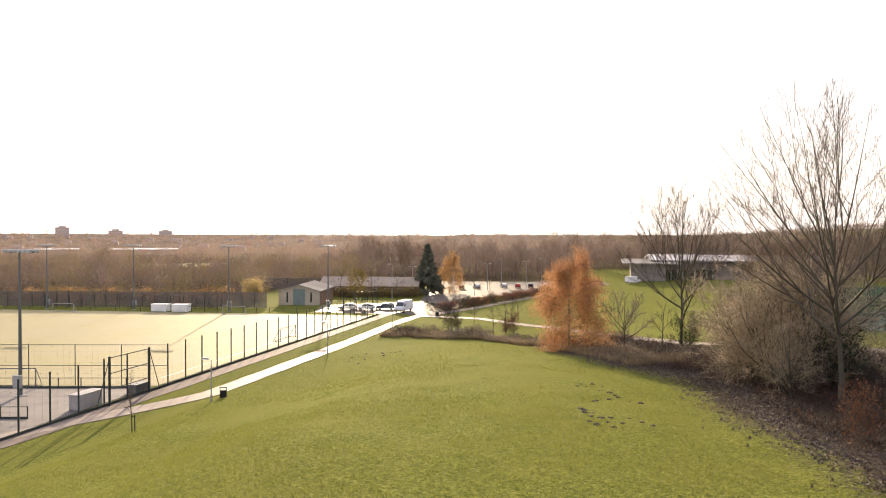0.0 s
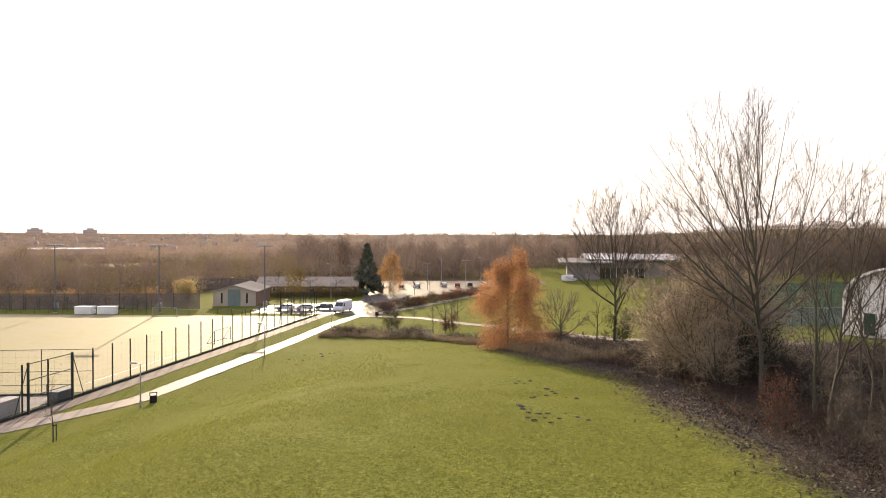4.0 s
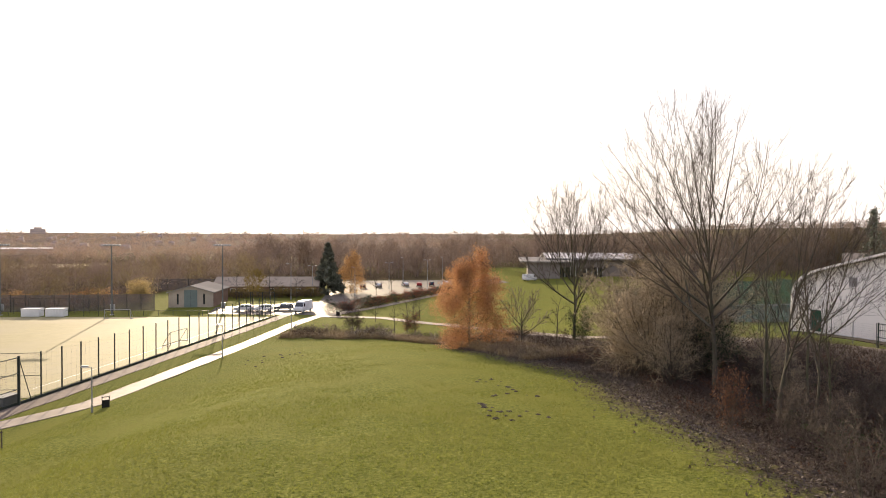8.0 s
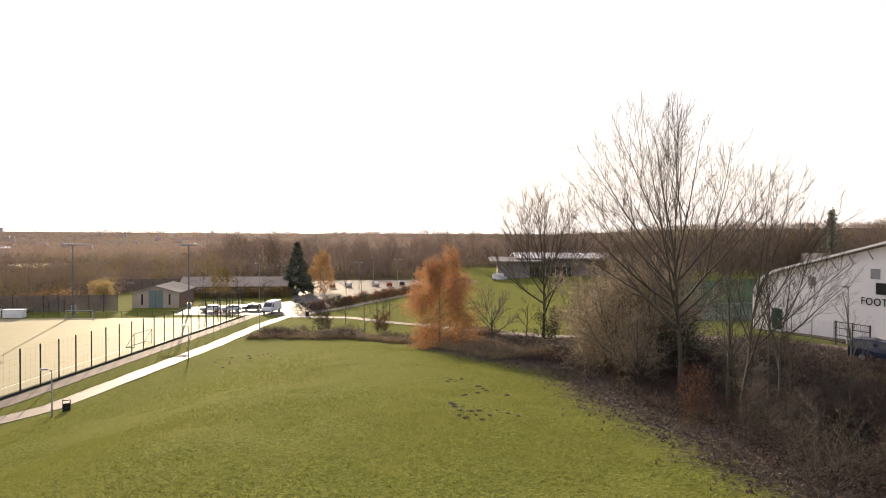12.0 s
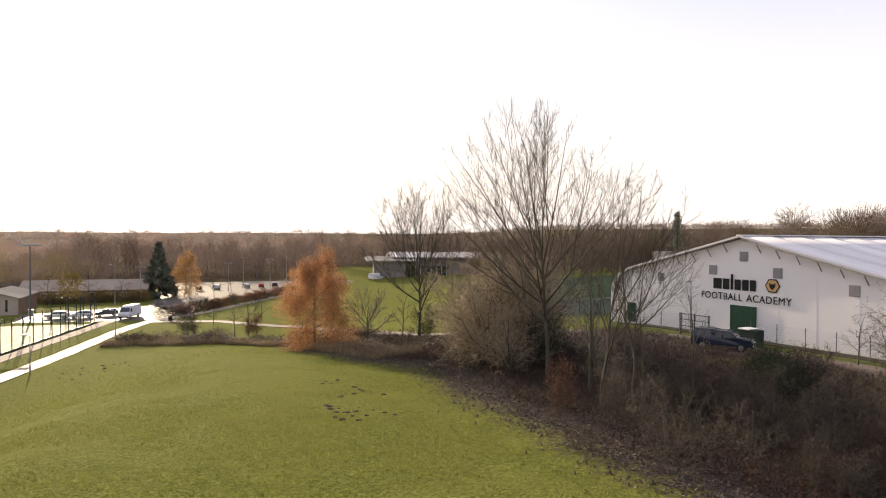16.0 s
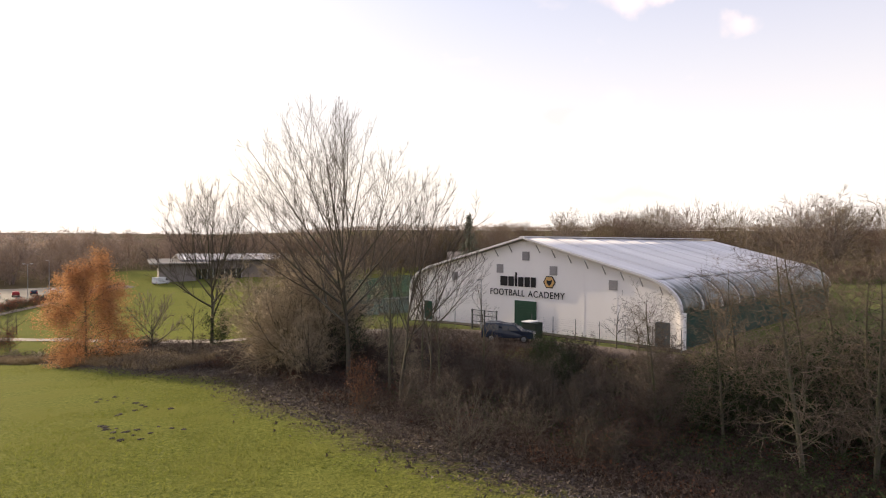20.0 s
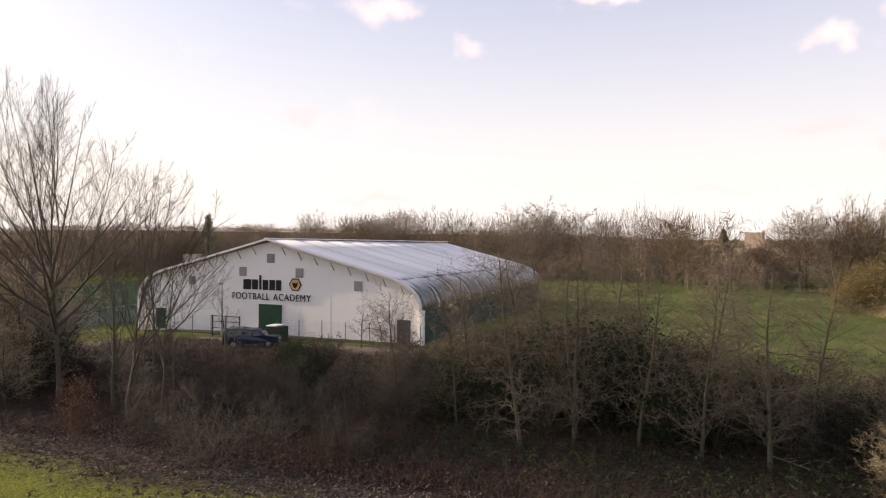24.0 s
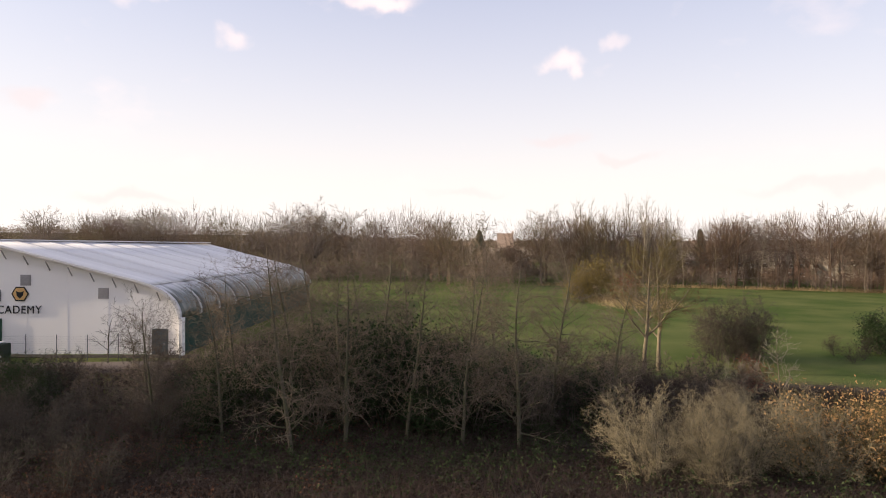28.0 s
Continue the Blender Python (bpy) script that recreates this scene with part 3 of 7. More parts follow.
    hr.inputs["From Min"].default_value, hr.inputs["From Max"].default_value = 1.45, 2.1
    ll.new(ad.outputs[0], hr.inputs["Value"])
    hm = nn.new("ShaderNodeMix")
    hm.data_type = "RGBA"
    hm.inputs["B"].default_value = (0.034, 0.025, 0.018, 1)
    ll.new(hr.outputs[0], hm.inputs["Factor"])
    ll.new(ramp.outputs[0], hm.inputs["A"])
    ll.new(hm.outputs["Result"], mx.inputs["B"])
    ah = nn.new("ShaderNodeAttribute")
    ah.attribute_name = "heath"
    mh_ = nn.new("ShaderNodeMix")
    mh_.data_type = "RGBA"
    # far heath goes paler and greyer: haze put into the ground colour
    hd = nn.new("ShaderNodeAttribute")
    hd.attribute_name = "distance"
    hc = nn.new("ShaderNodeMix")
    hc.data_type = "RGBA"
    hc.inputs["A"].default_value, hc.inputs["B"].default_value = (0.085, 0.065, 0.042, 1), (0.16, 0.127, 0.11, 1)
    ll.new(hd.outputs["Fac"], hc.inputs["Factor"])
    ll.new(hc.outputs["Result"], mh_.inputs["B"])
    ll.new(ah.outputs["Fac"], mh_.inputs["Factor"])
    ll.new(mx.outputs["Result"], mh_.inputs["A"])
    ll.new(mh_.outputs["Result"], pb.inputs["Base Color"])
    wax = nn.new("ShaderNodeMapRange")
    wax.inputs["To Min"].default_value, wax.inputs["To Max"].default_value = 0.004, 0.0
    ll.new(ah.outputs["Fac"], wax.inputs["Value"])
    ll.new(wax.outputs[0], pb.inputs["Specular IOR Level"])
    ob = ob_of("ground", me, m)
    tagged(ob, "rolling mown grass with leaf litter under the trees", "ground", kind="structure")


build_ground()

# paved surfaces
strip("main_path", [(-58.5, -18), (-52.6, 3), (-38.3, 44), (-32.4, 54), (-27.6, 59.2), (-23.9, 64), (-14.2, 97.7), (-8.9, 119), (-5.5, 129), (-1, 136)], 2.4, M["path"], "pale tarmac footpath beside the mown mound", "path")
strip("fence_path", [(-61, -20), (-55, 1), (-36, 46), (-34.2, 48), (-28.5, 68), (-14.4, 122.5), (-11.6, 133.5)], 2.2, M["asphalt"], "worn tarmac strip along the pitch fence", "path", 0.05)
strip("side_path", [(-4, 129.4), (2, 127.6), (7.5, 125.5), (18.9, 112.2), (25, 98), (28.3, 85.3), (31, 77), (38, 69), (45, 60), (48.5, 52), (49.5, 46), (48.5, 38)], 2.4, M["path"], "narrow footpath that climbs towards the white hall", "path")
strip("verge_path", [(-3, 131), (8, 146), (18, 162), (33, 186), (41, 198)], 2.4, M["path"], "footpath beside the hedge to the car park", "path")
slab("pitch_surface", [(-15, 130.2), (-98, 139.6), (-130, 66), (-31, 67.6)], M["turf"], "sandy artificial turf pitch in low sun", "pitch", 0.05)
slab("court_surface", [(-31.2, 67.2), (-130, 65.6), (-150, 0), (-50, 0), (-36.5, 45)], M["paving"], "grey paved training court", "court", 0.05)
slab("car_park", [(-28, 136.5), (-2, 131.5), (3, 142), (8, 170), (60, 222), (70, 236), (-2, 236), (-6, 160), (-29, 150)], M["wet_asphalt"], "sunlit wet tarmac car park", "car park", 0.05)
strip("hall_drive", [(40.5, 63), (44.5, 54), (46.6, 45.5), (48.2, 37), (50.4, 27)], 5.0, M["asphalt"], "worn tarmac drive before the hall", "drive", 0.07)
strip("hall_verge", [(52.6, 62), (53.6, 40), (54.9, 27.5)], 1.6, M["soil"], "bare earth strip along the hall fence", "verge", 0.05)
slab("meadow", [(-176, 335), (-128, 352), (-140, 408), (-196, 392)], M["meadow"], "pale sunlit meadow between the woods", "meadow", 0.06)

# ---- the white sports hall ----
HALL_Z = 5.75
HALL = pose(54.22, 47.66, 0, 0, 0, -85) @ Matrix.Identity(4)   # local y runs into the hall, x to the camera's right along the gable
HALF, LENGTH, APEX = 18.5, 55.0, 16.42


def hall_profile(n=10):
    """Points (s, z) of the roof's section from ridge to eave on one side."""
    pts = [(HALF_S, APEX - 0.252 * HALF_S) for HALF_S in (0.0, 3.6, 7.2, 10.8, 14.4)]
    p0, p1, p2 = (14.4, APEX - 0.252 * 14.4), (18.5, 11.75), (18.5, 9.3)
    for k in range(1, n + 1):
        t = k / n
        pts.append(tuple((1 - t) ** 2 * a + 2 * t * (1 - t) * b + t * t * c for a, b, c in zip(p0, p1, p2)))
    return pts


def sweep(pts, y0, y1, thick, sag=0.0, rows=2):
    """A curved sheet: section points pushed along y, given a thickness."""
    bm = bmesh.new()
    grid = []
    for j in range(rows):
        y = y0 + (y1 - y0) * j / (rows - 1)
        dip = sag * math.sin(math.pi * j / (rows - 1))
        grid.append([(bm.verts.new((s, y, z + dip)), bm.verts.new((s * (1 - thick / 18), y, z - thick + dip))) for s, z in pts])
    for j in range(rows - 1):
        for k in range(len(pts) - 1):
            a, b, c, d = grid[j][k], grid[j][k + 1], grid[j + 1][k + 1], grid[j + 1][k]
            bm.faces.new((a[0], b[0], c[0], d[0]))
            bm.faces.new((a[1], d[1], c[1], b[1]))
    for row in (grid[0], grid[-1]):
        for k in range(len(pts) - 1):
            bm.faces.new((row[k][0], row[k][1], row[k + 1][1], row[k + 1][0]))
    for k in (0, -1):
        for j in range(rows - 1):
            bm.faces.new((grid[j][k][0], grid[j + 1][k][0], grid[j + 1][k][1], grid[j][k][1]))
    return bm


def build_hall():
    hall = thing("sports_hall", HALL, "large white indoor football hall with a curved fabric roof", "building")
    prof = hall_profile()
    curve = prof[4:]
    # gable walls in upright panels between thin ribs
    outline = [(s, z) for s, z in prof]
    def top(s):
        s = abs(s)
        for (a, za), (b, zb) in zip(outline, outline[1:]):
            if a <= s <= b:
                return za + (zb - za) * (s - a) / max(1e-6, b - a)
        return outline[-1][1]
    cuts = [-18.4, -15.2, -11.4, -7.6, -3.8, 0, 3.8, 7.6, 11.4, 15.2, 18.4]
    for yy, th in ((0.0, 0.2), (LENGTH - 0.2, 0.2)):
        for a, b in zip(cuts, cuts[1:]):
            n = 8
            pts = [(a + 0.03, yy, HALL_Z - 0.6), (b - 0.03, yy, HALL_Z - 0.6)]
            pts += [(b - 0.03 - (b - a - 0.06) * k / n, yy, top(b - 0.03 - (b - a - 0.06) * k / n) - 0.25) for k in range(n + 1)]
            part("wall_panel", prism(pts, (0, th, 0)), M["white_wall"], hall)
        if yy == 0.0:
            for s in cuts[1:-1]:
                part("wall_rib", bx((s - 0.1, -0.012, HALL_Z - 0.5), (s + 0.1, 0.1, top(s) - 0.3)), M["white_wall"], hall)
    # side walls under the eaves
    for sgn in (-1, 1):
        part("side_wall", bx((sgn * 18.3 - 0.1, 0.2, HALL_Z - 0.6), (sgn * 18.3 + 0.1, LENGTH - 0.2, 9.35)), M["green_dark"], hall, "dark green sheet side wall")
    # roof bays: a white upper sheet and a dark clear curved sheet
    bays = 11
    step = (LENGTH + 1.2) / bays
    for k in range(bays):
        y0, y1 = -0.8 + k * step, -0.8 + (k + 1) * step
        drop = -0.022 * k
        for sgn in (-1, 1):
            up = [(sgn * s, z + drop) for s, z in prof[:7]]
            lo = [(sgn * s, z + drop) for s, z in prof[6:]]
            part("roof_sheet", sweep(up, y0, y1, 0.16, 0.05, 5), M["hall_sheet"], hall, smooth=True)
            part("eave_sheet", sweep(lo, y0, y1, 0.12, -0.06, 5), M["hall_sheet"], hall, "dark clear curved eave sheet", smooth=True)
    for k in range(bays + 1):
        y = -0.8 + k * step
        drop = -0.022 * k
        for sgn in (-1, 1):
            wide = 0.1 if k else 0.16
            part("roof_rib", sweep([(sgn * s, z + 0.03 + drop) for s, z in prof[:8]], y - (wide if k else 0.05), y + wide, 0.2), M["roof_white"], hall)
            part("eave_rib", sweep([(sgn * (s + 0.03), z + 0.03 + drop) for s, z in prof[7:]], y - (2.2 * wide if k else 0.05), y + 2.2 * wide, 0.2), M["rib_pale"] if k else M["roof_white"], hall)
    part("ridge_cap", bx((-0.35, -0.8, APEX - 0.05), (0.35, LENGTH + 0.4, APEX + 0.1), 0.03), M["roof_white"], hall)
    # struts that hold the overhang
    for s in [k * 2.05 for k in range(-8, 9) if k]:
        z = top(s) - 0.3
        sg = 1 if s > 0 else -1
        b = bmesh.new()
        rod(b, (s - 0.1 * sg, -0.02, z - 0.95), (s - 0.1 * sg, -0.7, z - 0.12), 0.06, n=6)
        part("roof_strut", b, M["vent_grey"], hall)
    # end post of each eave
    for sgn in (-1, 1):
        part("eave_post", bx((sgn * 18.5 - 0.18, -0.75, HALL_Z - 0.5), (sgn * 18.5 + 0.18, -0.1, 9.3), 0.03), M["white_wall"], hall)
    # small square vents
    for s, z in ((-10.95, 11.5), (-3.7, 12.7), (0.05, 14.25), (3.8, 12.7), (11.05, 11.5)):
        v = part("vent", bx((s - 0.48, -0.08, z - 0.5), (s + 0.48, -0.02, z + 0.5)), M["vent_grey"], hall, "square grey louvred vent")
        for q in range(5):
            part("louvre", bx((s - 0.42, -0.115, z - 0.42 + q * 0.18), (s + 0.42, -0.081, z - 0.32 + q * 0.18)), M["vent_grey"], v)
    # doors
    def door(s0, s1, z1, mat_, name, label):
        d = part(name, bx((s0, -0.14, HALL_Z - 0.1), (s1, -0.06, z1)), mat_, hall, label)
        part("door_frame", box(box(bx((s0 - 0.12, -0.17, HALL_Z - 0.1), (s0, -0.03, z1 + 0.12)), (s1, -0.17, HALL_Z - 0.1), (s1 + 0.12, -0.03, z1 + 0.12)), (s0, -0.17, z1), (s1, -0.03, z1 + 0.12)), mat_, d)
        return d
    d = door(-1.3, 1.45, 9.0, M["green_door"], "roller_door", "dark green roller shutter door")
    for q in range(11):
        part("shutter_slat", bx((-1.3, -0.165, HALL_Z + 0.05 + q * 0.3), (1.45, -0.142, HALL_Z + 0.3 + q * 0.3)), M["green_door"], d)
    e1 = door(15.75, 16.95, 8.1, M["steel_dark"], "side_door", "dark grey steel fire door")
    e2 = door(-16.2, -15.1, 7.9, M["green_door"], "side_door", "dark green steel side door")
    for e, s in ((e1, 16.75), (e2, -15.3)):
        part("door_handle", bx((s - 0.05, -0.2, HALL_Z + 0.95), (s + 0.05, -0.14, HALL_Z + 1.15)), M["galv"], e)
    # lettering that can be read, and a plain black word shape and hexagon badge
    sign = tagged(new("hall_sign"), "black lettering and gold hexagon badge on the white gable", "sign")
    sign.matrix_world = HALL
    for word, x0, wide in (("FOOTBALL", -5.1, 5.02), ("ACADEMY", 0.42, 4.88)):
        cu = bpy.data.curves.new("word", "FONT")
        cu.body, cu.size, cu.extrude, cu.space_character = word, 1.06, 0.02, 1.12
        tmp = bpy.data.objects.new("tmp", cu)
        scene.collection.objects.link(tmp)
        bpy.context.view_layer.update()
        me = bpy.data.meshes.new_from_object(tmp.evaluated_get(bpy.context.evaluated_depsgraph_get()))
        bpy.data.objects.remove(tmp)
        lo, hi = min(v.co.x for v in me.vertices), max(v.co.x for v in me.vertices)
        for v in me.vertices:
            v.co.x = (v.co.x - lo) * wide / (hi - lo)
        t = ob_of("word", me, M["black"], sign, "black capital letters")
        t.matrix_basis = pose(x0, -0.08, 9.6, 90, 0, 0)
    # six rounded black blocks in the word's place
    xs = (-3.6, -2.4, -1.45, -0.98, -0.08, 0.8)
    ws = (1.05, 0.78, 0.3, 0.74, 0.74, 0.68)
    hs = (1.12, 1.12, 1.62, 1.1, 1.12, 1.12)
    for x, w, h in zip(xs, ws, hs):
        part("word_block", bx((x, -0.11, 10.72), (x + w, -0.06, 10.72 + h), 0.02), M["black"], sign)
    hexa = lambda r: [(3.3 + r * math.cos(math.pi / 6 + math.pi / 3 * q) * 1.08, -0.06, 11.42 + r * math.sin(math.pi / 6 + math.pi / 3 * q) * 0.98) for q in range(6)]
    hexb = lambda r, y: [(3.3 + r * math.cos(math.pi / 3 * q), y, 11.42 + r * 0.94 * math.sin(math.pi / 3 * q)) for q in range(6)]
    part("badge_border", prism(hexb(0.82, -0.06), (0, -0.03, 0)), M["black"], sign)
    part("badge_field", prism(hexb(0.68, -0.093), (0, -0.02, 0)), M["gold"], sign)
    part("badge_mark", prism([(3.3 - 0.36, -0.116, 11.7), (3.3 - 0.12, -0.116, 11.58), (3.3 + 0.12, -0.116, 11.58), (3.3 + 0.36, -0.116, 11.7), (3.3 + 0.3, -0.116, 11.3), (3.3, -0.116, 10.98), (3.3 - 0.3, -0.116, 11.3)], (0, -0.015, 0)), M["black"], sign)


build_hall()


def mesh_fence(name, line, height, spacing, label, post_mat, wire_mat, wires=(0.5, 0.6), group="", post_r=0.04, kick=0.0, top_rail=False, rails=(), level=None):
    """A fence of upright posts with thin wire mesh between them."""
    fence = thing(name, Matrix.Identity(4), label, "fence", group)
    gz = (lambda x, y: level) if level is not None else ground
    for (x0, y0), (x1, y1) in zip(line, line[1:]):
        n = max(1, round(math.hypot(x1 - x0, y1 - y0) / spacing))
        pts = [(x0 + (x1 - x0) * k / n, y0 + (y1 - y0) * k / n) for k in range(n + 1)]
        ang = math.degrees(math.atan2(y1 - y0, x1 - x0))
        for x, y in pts:
            z = gz(x, y)
            ob_of("post", POST_MESH(post_r, height), post_mat, fence).matrix_basis = pose(x, y, z, 0, 0, ang)
        wv, wf = [], []
        def wire(a, b, r):
            k = len(wv)
            for p in (a, b):
                wv.extend([(p[0], p[1], p[2] + r), (p[0] - r * 0.8, p[1] - r * 0.3, p[2] - r * 0.6), (p[0] + r * 0.8, p[1] + r * 0.3, p[2] - r * 0.6)])
            for q in range(3):
                wf.append((k + q, k + (q + 1) % 3, k + 3 + (q + 1) % 3))
                wf.append((k + q, k + 3 + (q + 1) % 3, k + 3 + q))
        for (xa, ya), (xb, yb) in zip(pts, pts[1:]):
            za, zb = gz(xa, ya), gz(xb, yb)
            h = 0.1
            while h < height:
                wire((xa, ya, za + h), (xb, yb, zb + h), 0.004)
                h += wires[1]
            L = math.hypot(xb - xa, yb - ya)
            m = int(L / wires[0])
            for q in range(1, m):
                f = q / m
                x, y, z = xa + (xb - xa) * f, ya + (yb - ya) * f, za + (zb - za) * f
                wire((x, y, z + 0.05), (x + 1e-4, y, z + height - 0.05), 0.004)
        if wv:
            tagged(ob_of("wire_mesh", fast_mesh("wire_mesh", np.array(wv), np.array(wf)), wire_mat, fence), "thin wire mesh", kind="stuff")
        for (xa, ya), (xb, yb) in zip(pts, pts[1:]):
            za, zb = gz(xa, ya), gz(xb, yb)
            for h in rails:
                part("rail", rd((xa, ya, za + h), (xb, yb, zb + h), 0.03, n=6), post_mat, fence)
            if kick:
                L = math.hypot(xb - xa, yb - ya)
                ob = part("kickboard", bx((0.05, -0.06, 0.02), (L - 0.05, 0.02, kick)), post_mat, fence)
                ob.matrix_basis = pose(xa, ya, za, 0, 0, ang)
    return fence


POSTS = {}


def POST_MESH(r, h):
    if (r, h) not in POSTS:
        b = bx((-r, -r, -0.3), (r, r, h), r * 0.2)
        me = bpy.data.meshes.new("post")
        b.to_mesh(me)
        b.free()
        POSTS[(r, h)] = me
    return POSTS[(r, h)]


def in_hall(s, y):
    p = HALL @ Vector((s, y, 0))
    return p.x, p.y


mesh_fence("hall_fence", [in_hall(-26, -3.2), in_hall(-5.4, -3.2)], 2.3, 2.6, "grey mesh fence before the white hall", M["steel_dark"], M["wire"], (0.15, 0.2), "", 0.03)
mesh_fence("hall_fence", [in_hall(3.2, -3.2), in_hall(19.5, -3.2)], 2.3, 2.6, "grey mesh fence before the white hall", M["steel_dark"], M["wire"], (0.15, 0.2), "", 0.03)

# ---- trees ----
class Limbs:
    """Gathers tapered limb pieces and turns them into one mesh."""

    def __init__(self):
        self.seg = {6: [], 4: [], 3: []}
        self.tip = []

    def add(self, a, b, r0, r1, n):
        self.seg[n].append((*a, *b, r0, r1))

    def cone(self, a, b, r):
        self.tip.append((*a, *b, r))

    def arrays(self):
        vs, fs, base = [], [], 0
        for n, s in self.seg.items():
            if not s:
                continue
            s = np.array(s)
            a, b, r0, r1 = s[:, :3], s[:, 3:6], s[:, 6], s[:, 7]
            d = b - a
            d /= np.linalg.norm(d, axis=1)[:, None] + 1e-9
            ref = np.where(np.abs(d[:, 2:3]) > 0.9, np.array([[1.0, 0, 0]]), np.array([[0, 0, 1.0]]))
            u = np.cross(d, ref)
            u /= np.linalg.norm(u, axis=1)[:, None]
            w = np.cross(d, u)
            ring = []
            for c, r in ((a, r0), (b, r1)):
                for k in range(n):
                    t = 2 * math.pi * k / n
                    ring.append(c + (u * math.cos(t) + w * math.sin(t)) * r[:, None])
            v = np.stack(ring, 1)
            idx = base + np.arange(len(s))[:, None] * 2 * n
            for k in range(n):
                k2 = (k + 1) % n
                fs.append(np.concatenate([idx + k, idx + k2, idx + n + k2], 1))
                fs.append(np.concatenate([idx + k, idx + n + k2, idx + n + k], 1))
            vs.append(v.reshape(-1, 3))
            base += len(s) * 2 * n
        if self.tip:
            s = np.array(self.tip)
            a, b, r = s[:, :3], s[:, 3:6], s[:, 6:7]
            d = b - a
            d /= np.linalg.norm(d, axis=1)[:, None] + 1e-9
            ref = np.where(np.abs(d[:, 2:3]) > 0.9, np.array([[1.0, 0, 0]]), np.array([[0, 0, 1.0]]))
            u = np.cross(d, ref)
            u /= np.linalg.norm(u, axis=1)[:, None]
            w = np.cross(d, u)
            v = np.stack([a + u * r, a - 0.5 * u * r + 0.87 * w * r, a - 0.5 * u * r - 0.87 * w * r, b], 1)
            idx = base + np.arange(len(s))[:, None] * 4
            for q in ((0, 1, 3), (1, 2, 3), (2, 0, 3)):
                fs.append(np.concatenate([idx + k for k in q], 1))
            vs.append(v.reshape(-1, 3))
        return np.concatenate(vs), np.concatenate(fs)


def unit(v):
    d = math.sqrt(v[0] ** 2 + v[1] ** 2 + v[2] ** 2) + 1e-9
    return v[0] / d, v[1] / d, v[2] / d


def turned(d, ang, spin):
    """The direction d bent by ang degrees, to the side given by spin."""
    ref = (1.0, 0.0, 0.0) if abs(d[2]) > 0.9 else (0.0, 0.0, 1.0)
    u = unit((d[1] * ref[2] - d[2] * ref[1], d[2] * ref[0] - d[0] * ref[2], d[0] * ref[1] - d[1] * ref[0]))
    w = (d[1] * u[2] - d[2] * u[1], d[2] * u[0] - d[0] * u[2], d[0] * u[1] - d[1] * u[0])
    c, s = math.cos(radians(ang)), math.sin(radians(ang))
    cs, ss = math.cos(spin), math.sin(spin)
    return unit(tuple(d[k] * c + (u[k] * cs + w[k] * ss) * s for k in range(3)))


def grow(seed, spec, height, stems=1, lean=0.0, thick=0.02, least=0.008, fall=0.55, dome=None):
    """A bare tree. spec: for each level (pieces, children, bend, length ratio, wobble, lift, first, radius ratio)."""
    rng = random.Random(seed)
    wood, fine, tips = Limbs(), Limbs(), []
    last = len(spec) - 1

    def limb(p, d, length, r, lev):
        pieces, kids, bend, ratio, wob, lift, first, rr = spec[lev]
        tgt = wood if lev < 2 else fine
        pts = [p]
        if lev == last:
            e = tuple(p[k] + d[k] * length for k in range(3))
            fine.cone(p, e, max(r, least))
            tips.append(e)
            return
        q, dd = p, d
        rs = [r * (1 - 0.8 * i / pieces) if lev else r * (1 - 0.85 * i / pieces) for i in range(pieces + 1)]
        for i in range(pieces):
            dd = unit((dd[0] + rng.gauss(0, wob), dd[1] + rng.gauss(0, wob), dd[2] + rng.gauss(0, wob) + lift))
            e = tuple(q[k] + dd[k] * length / pieces for k in range(3))
            tgt.add(q, e, rs[i], rs[i + 1], 6 if lev == 0 else 4 if lev == 1 else 3)
            pts.append(e)
            q = e
        if lev < 2:
            fine.cone(q, tuple(q[k] + dd[k] * length / pieces * 0.8 for k in range(3)), rs[-1])
        n = max(1, round(kids * rng.uniform(0.8, 1.2)))
        spin = rng.uniform(0, 6.28)
        for k in range(n):
            t = first + (1 - first) * (k + rng.random()) / n
            i = min(pieces - 1, int(t * pieces))
            f = t * pieces - i
            a, b = pts[i], pts[i + 1]
            at = tuple(a[m] + (b[m] - a[m]) * f for m in range(3))
            loc = unit(tuple(b[m] - a[m] for m in range(3)))
            spin += 2.4 + rng.uniform(-0.5, 0.5)
            nd = turned(loc, (28 + 40 * (1 - t)) * rng.uniform(0.8, 1.2) if dome and lev == 0 else bend * rng.uniform(0.7, 1.3), spin)
            shape = 1.0 - fall * t if lev == 0 else 1.0 - 0.3 * t
            if dome and lev == 0:
                cz, a_, b_ = dome
                reach = 0.5
                while reach < 30 and ((at[0] + nd[0] * reach) ** 2 + (at[1] + nd[1] * reach) ** 2) / a_ ** 2 + (at[2] + nd[2] * reach - cz) ** 2 / b_ ** 2 < 1:
                    reach += 0.3
                limb(at, nd, reach * rng.uniform(0.85, 1.08), max(least, (rs[i] + (rs[i + 1] - rs[i]) * f) * rr), 1)
                continue
            limb(at, nd, length * ratio * shape * rng.uniform(0.7, 1.15), max(least, (rs[i] + (rs[i + 1] - rs[i]) * f) * rr), lev + 1)

    for s in range(stems):
        ang = rng.uniform(0, 6.28)
        off = 0.0 if stems == 1 else height * 0.02 * rng.uniform(0.5, 2)
        d = turned((0.0, 0.0, 1.0), lean * rng.uniform(0.4, 1.2), ang)
        limb((off * math.cos(ang), off * math.sin(ang), -0.3), d, height * rng.uniform(0.8, 1.0) if s else height, height * thick, 0)
    return wood.arrays(), fine.arrays(), tips


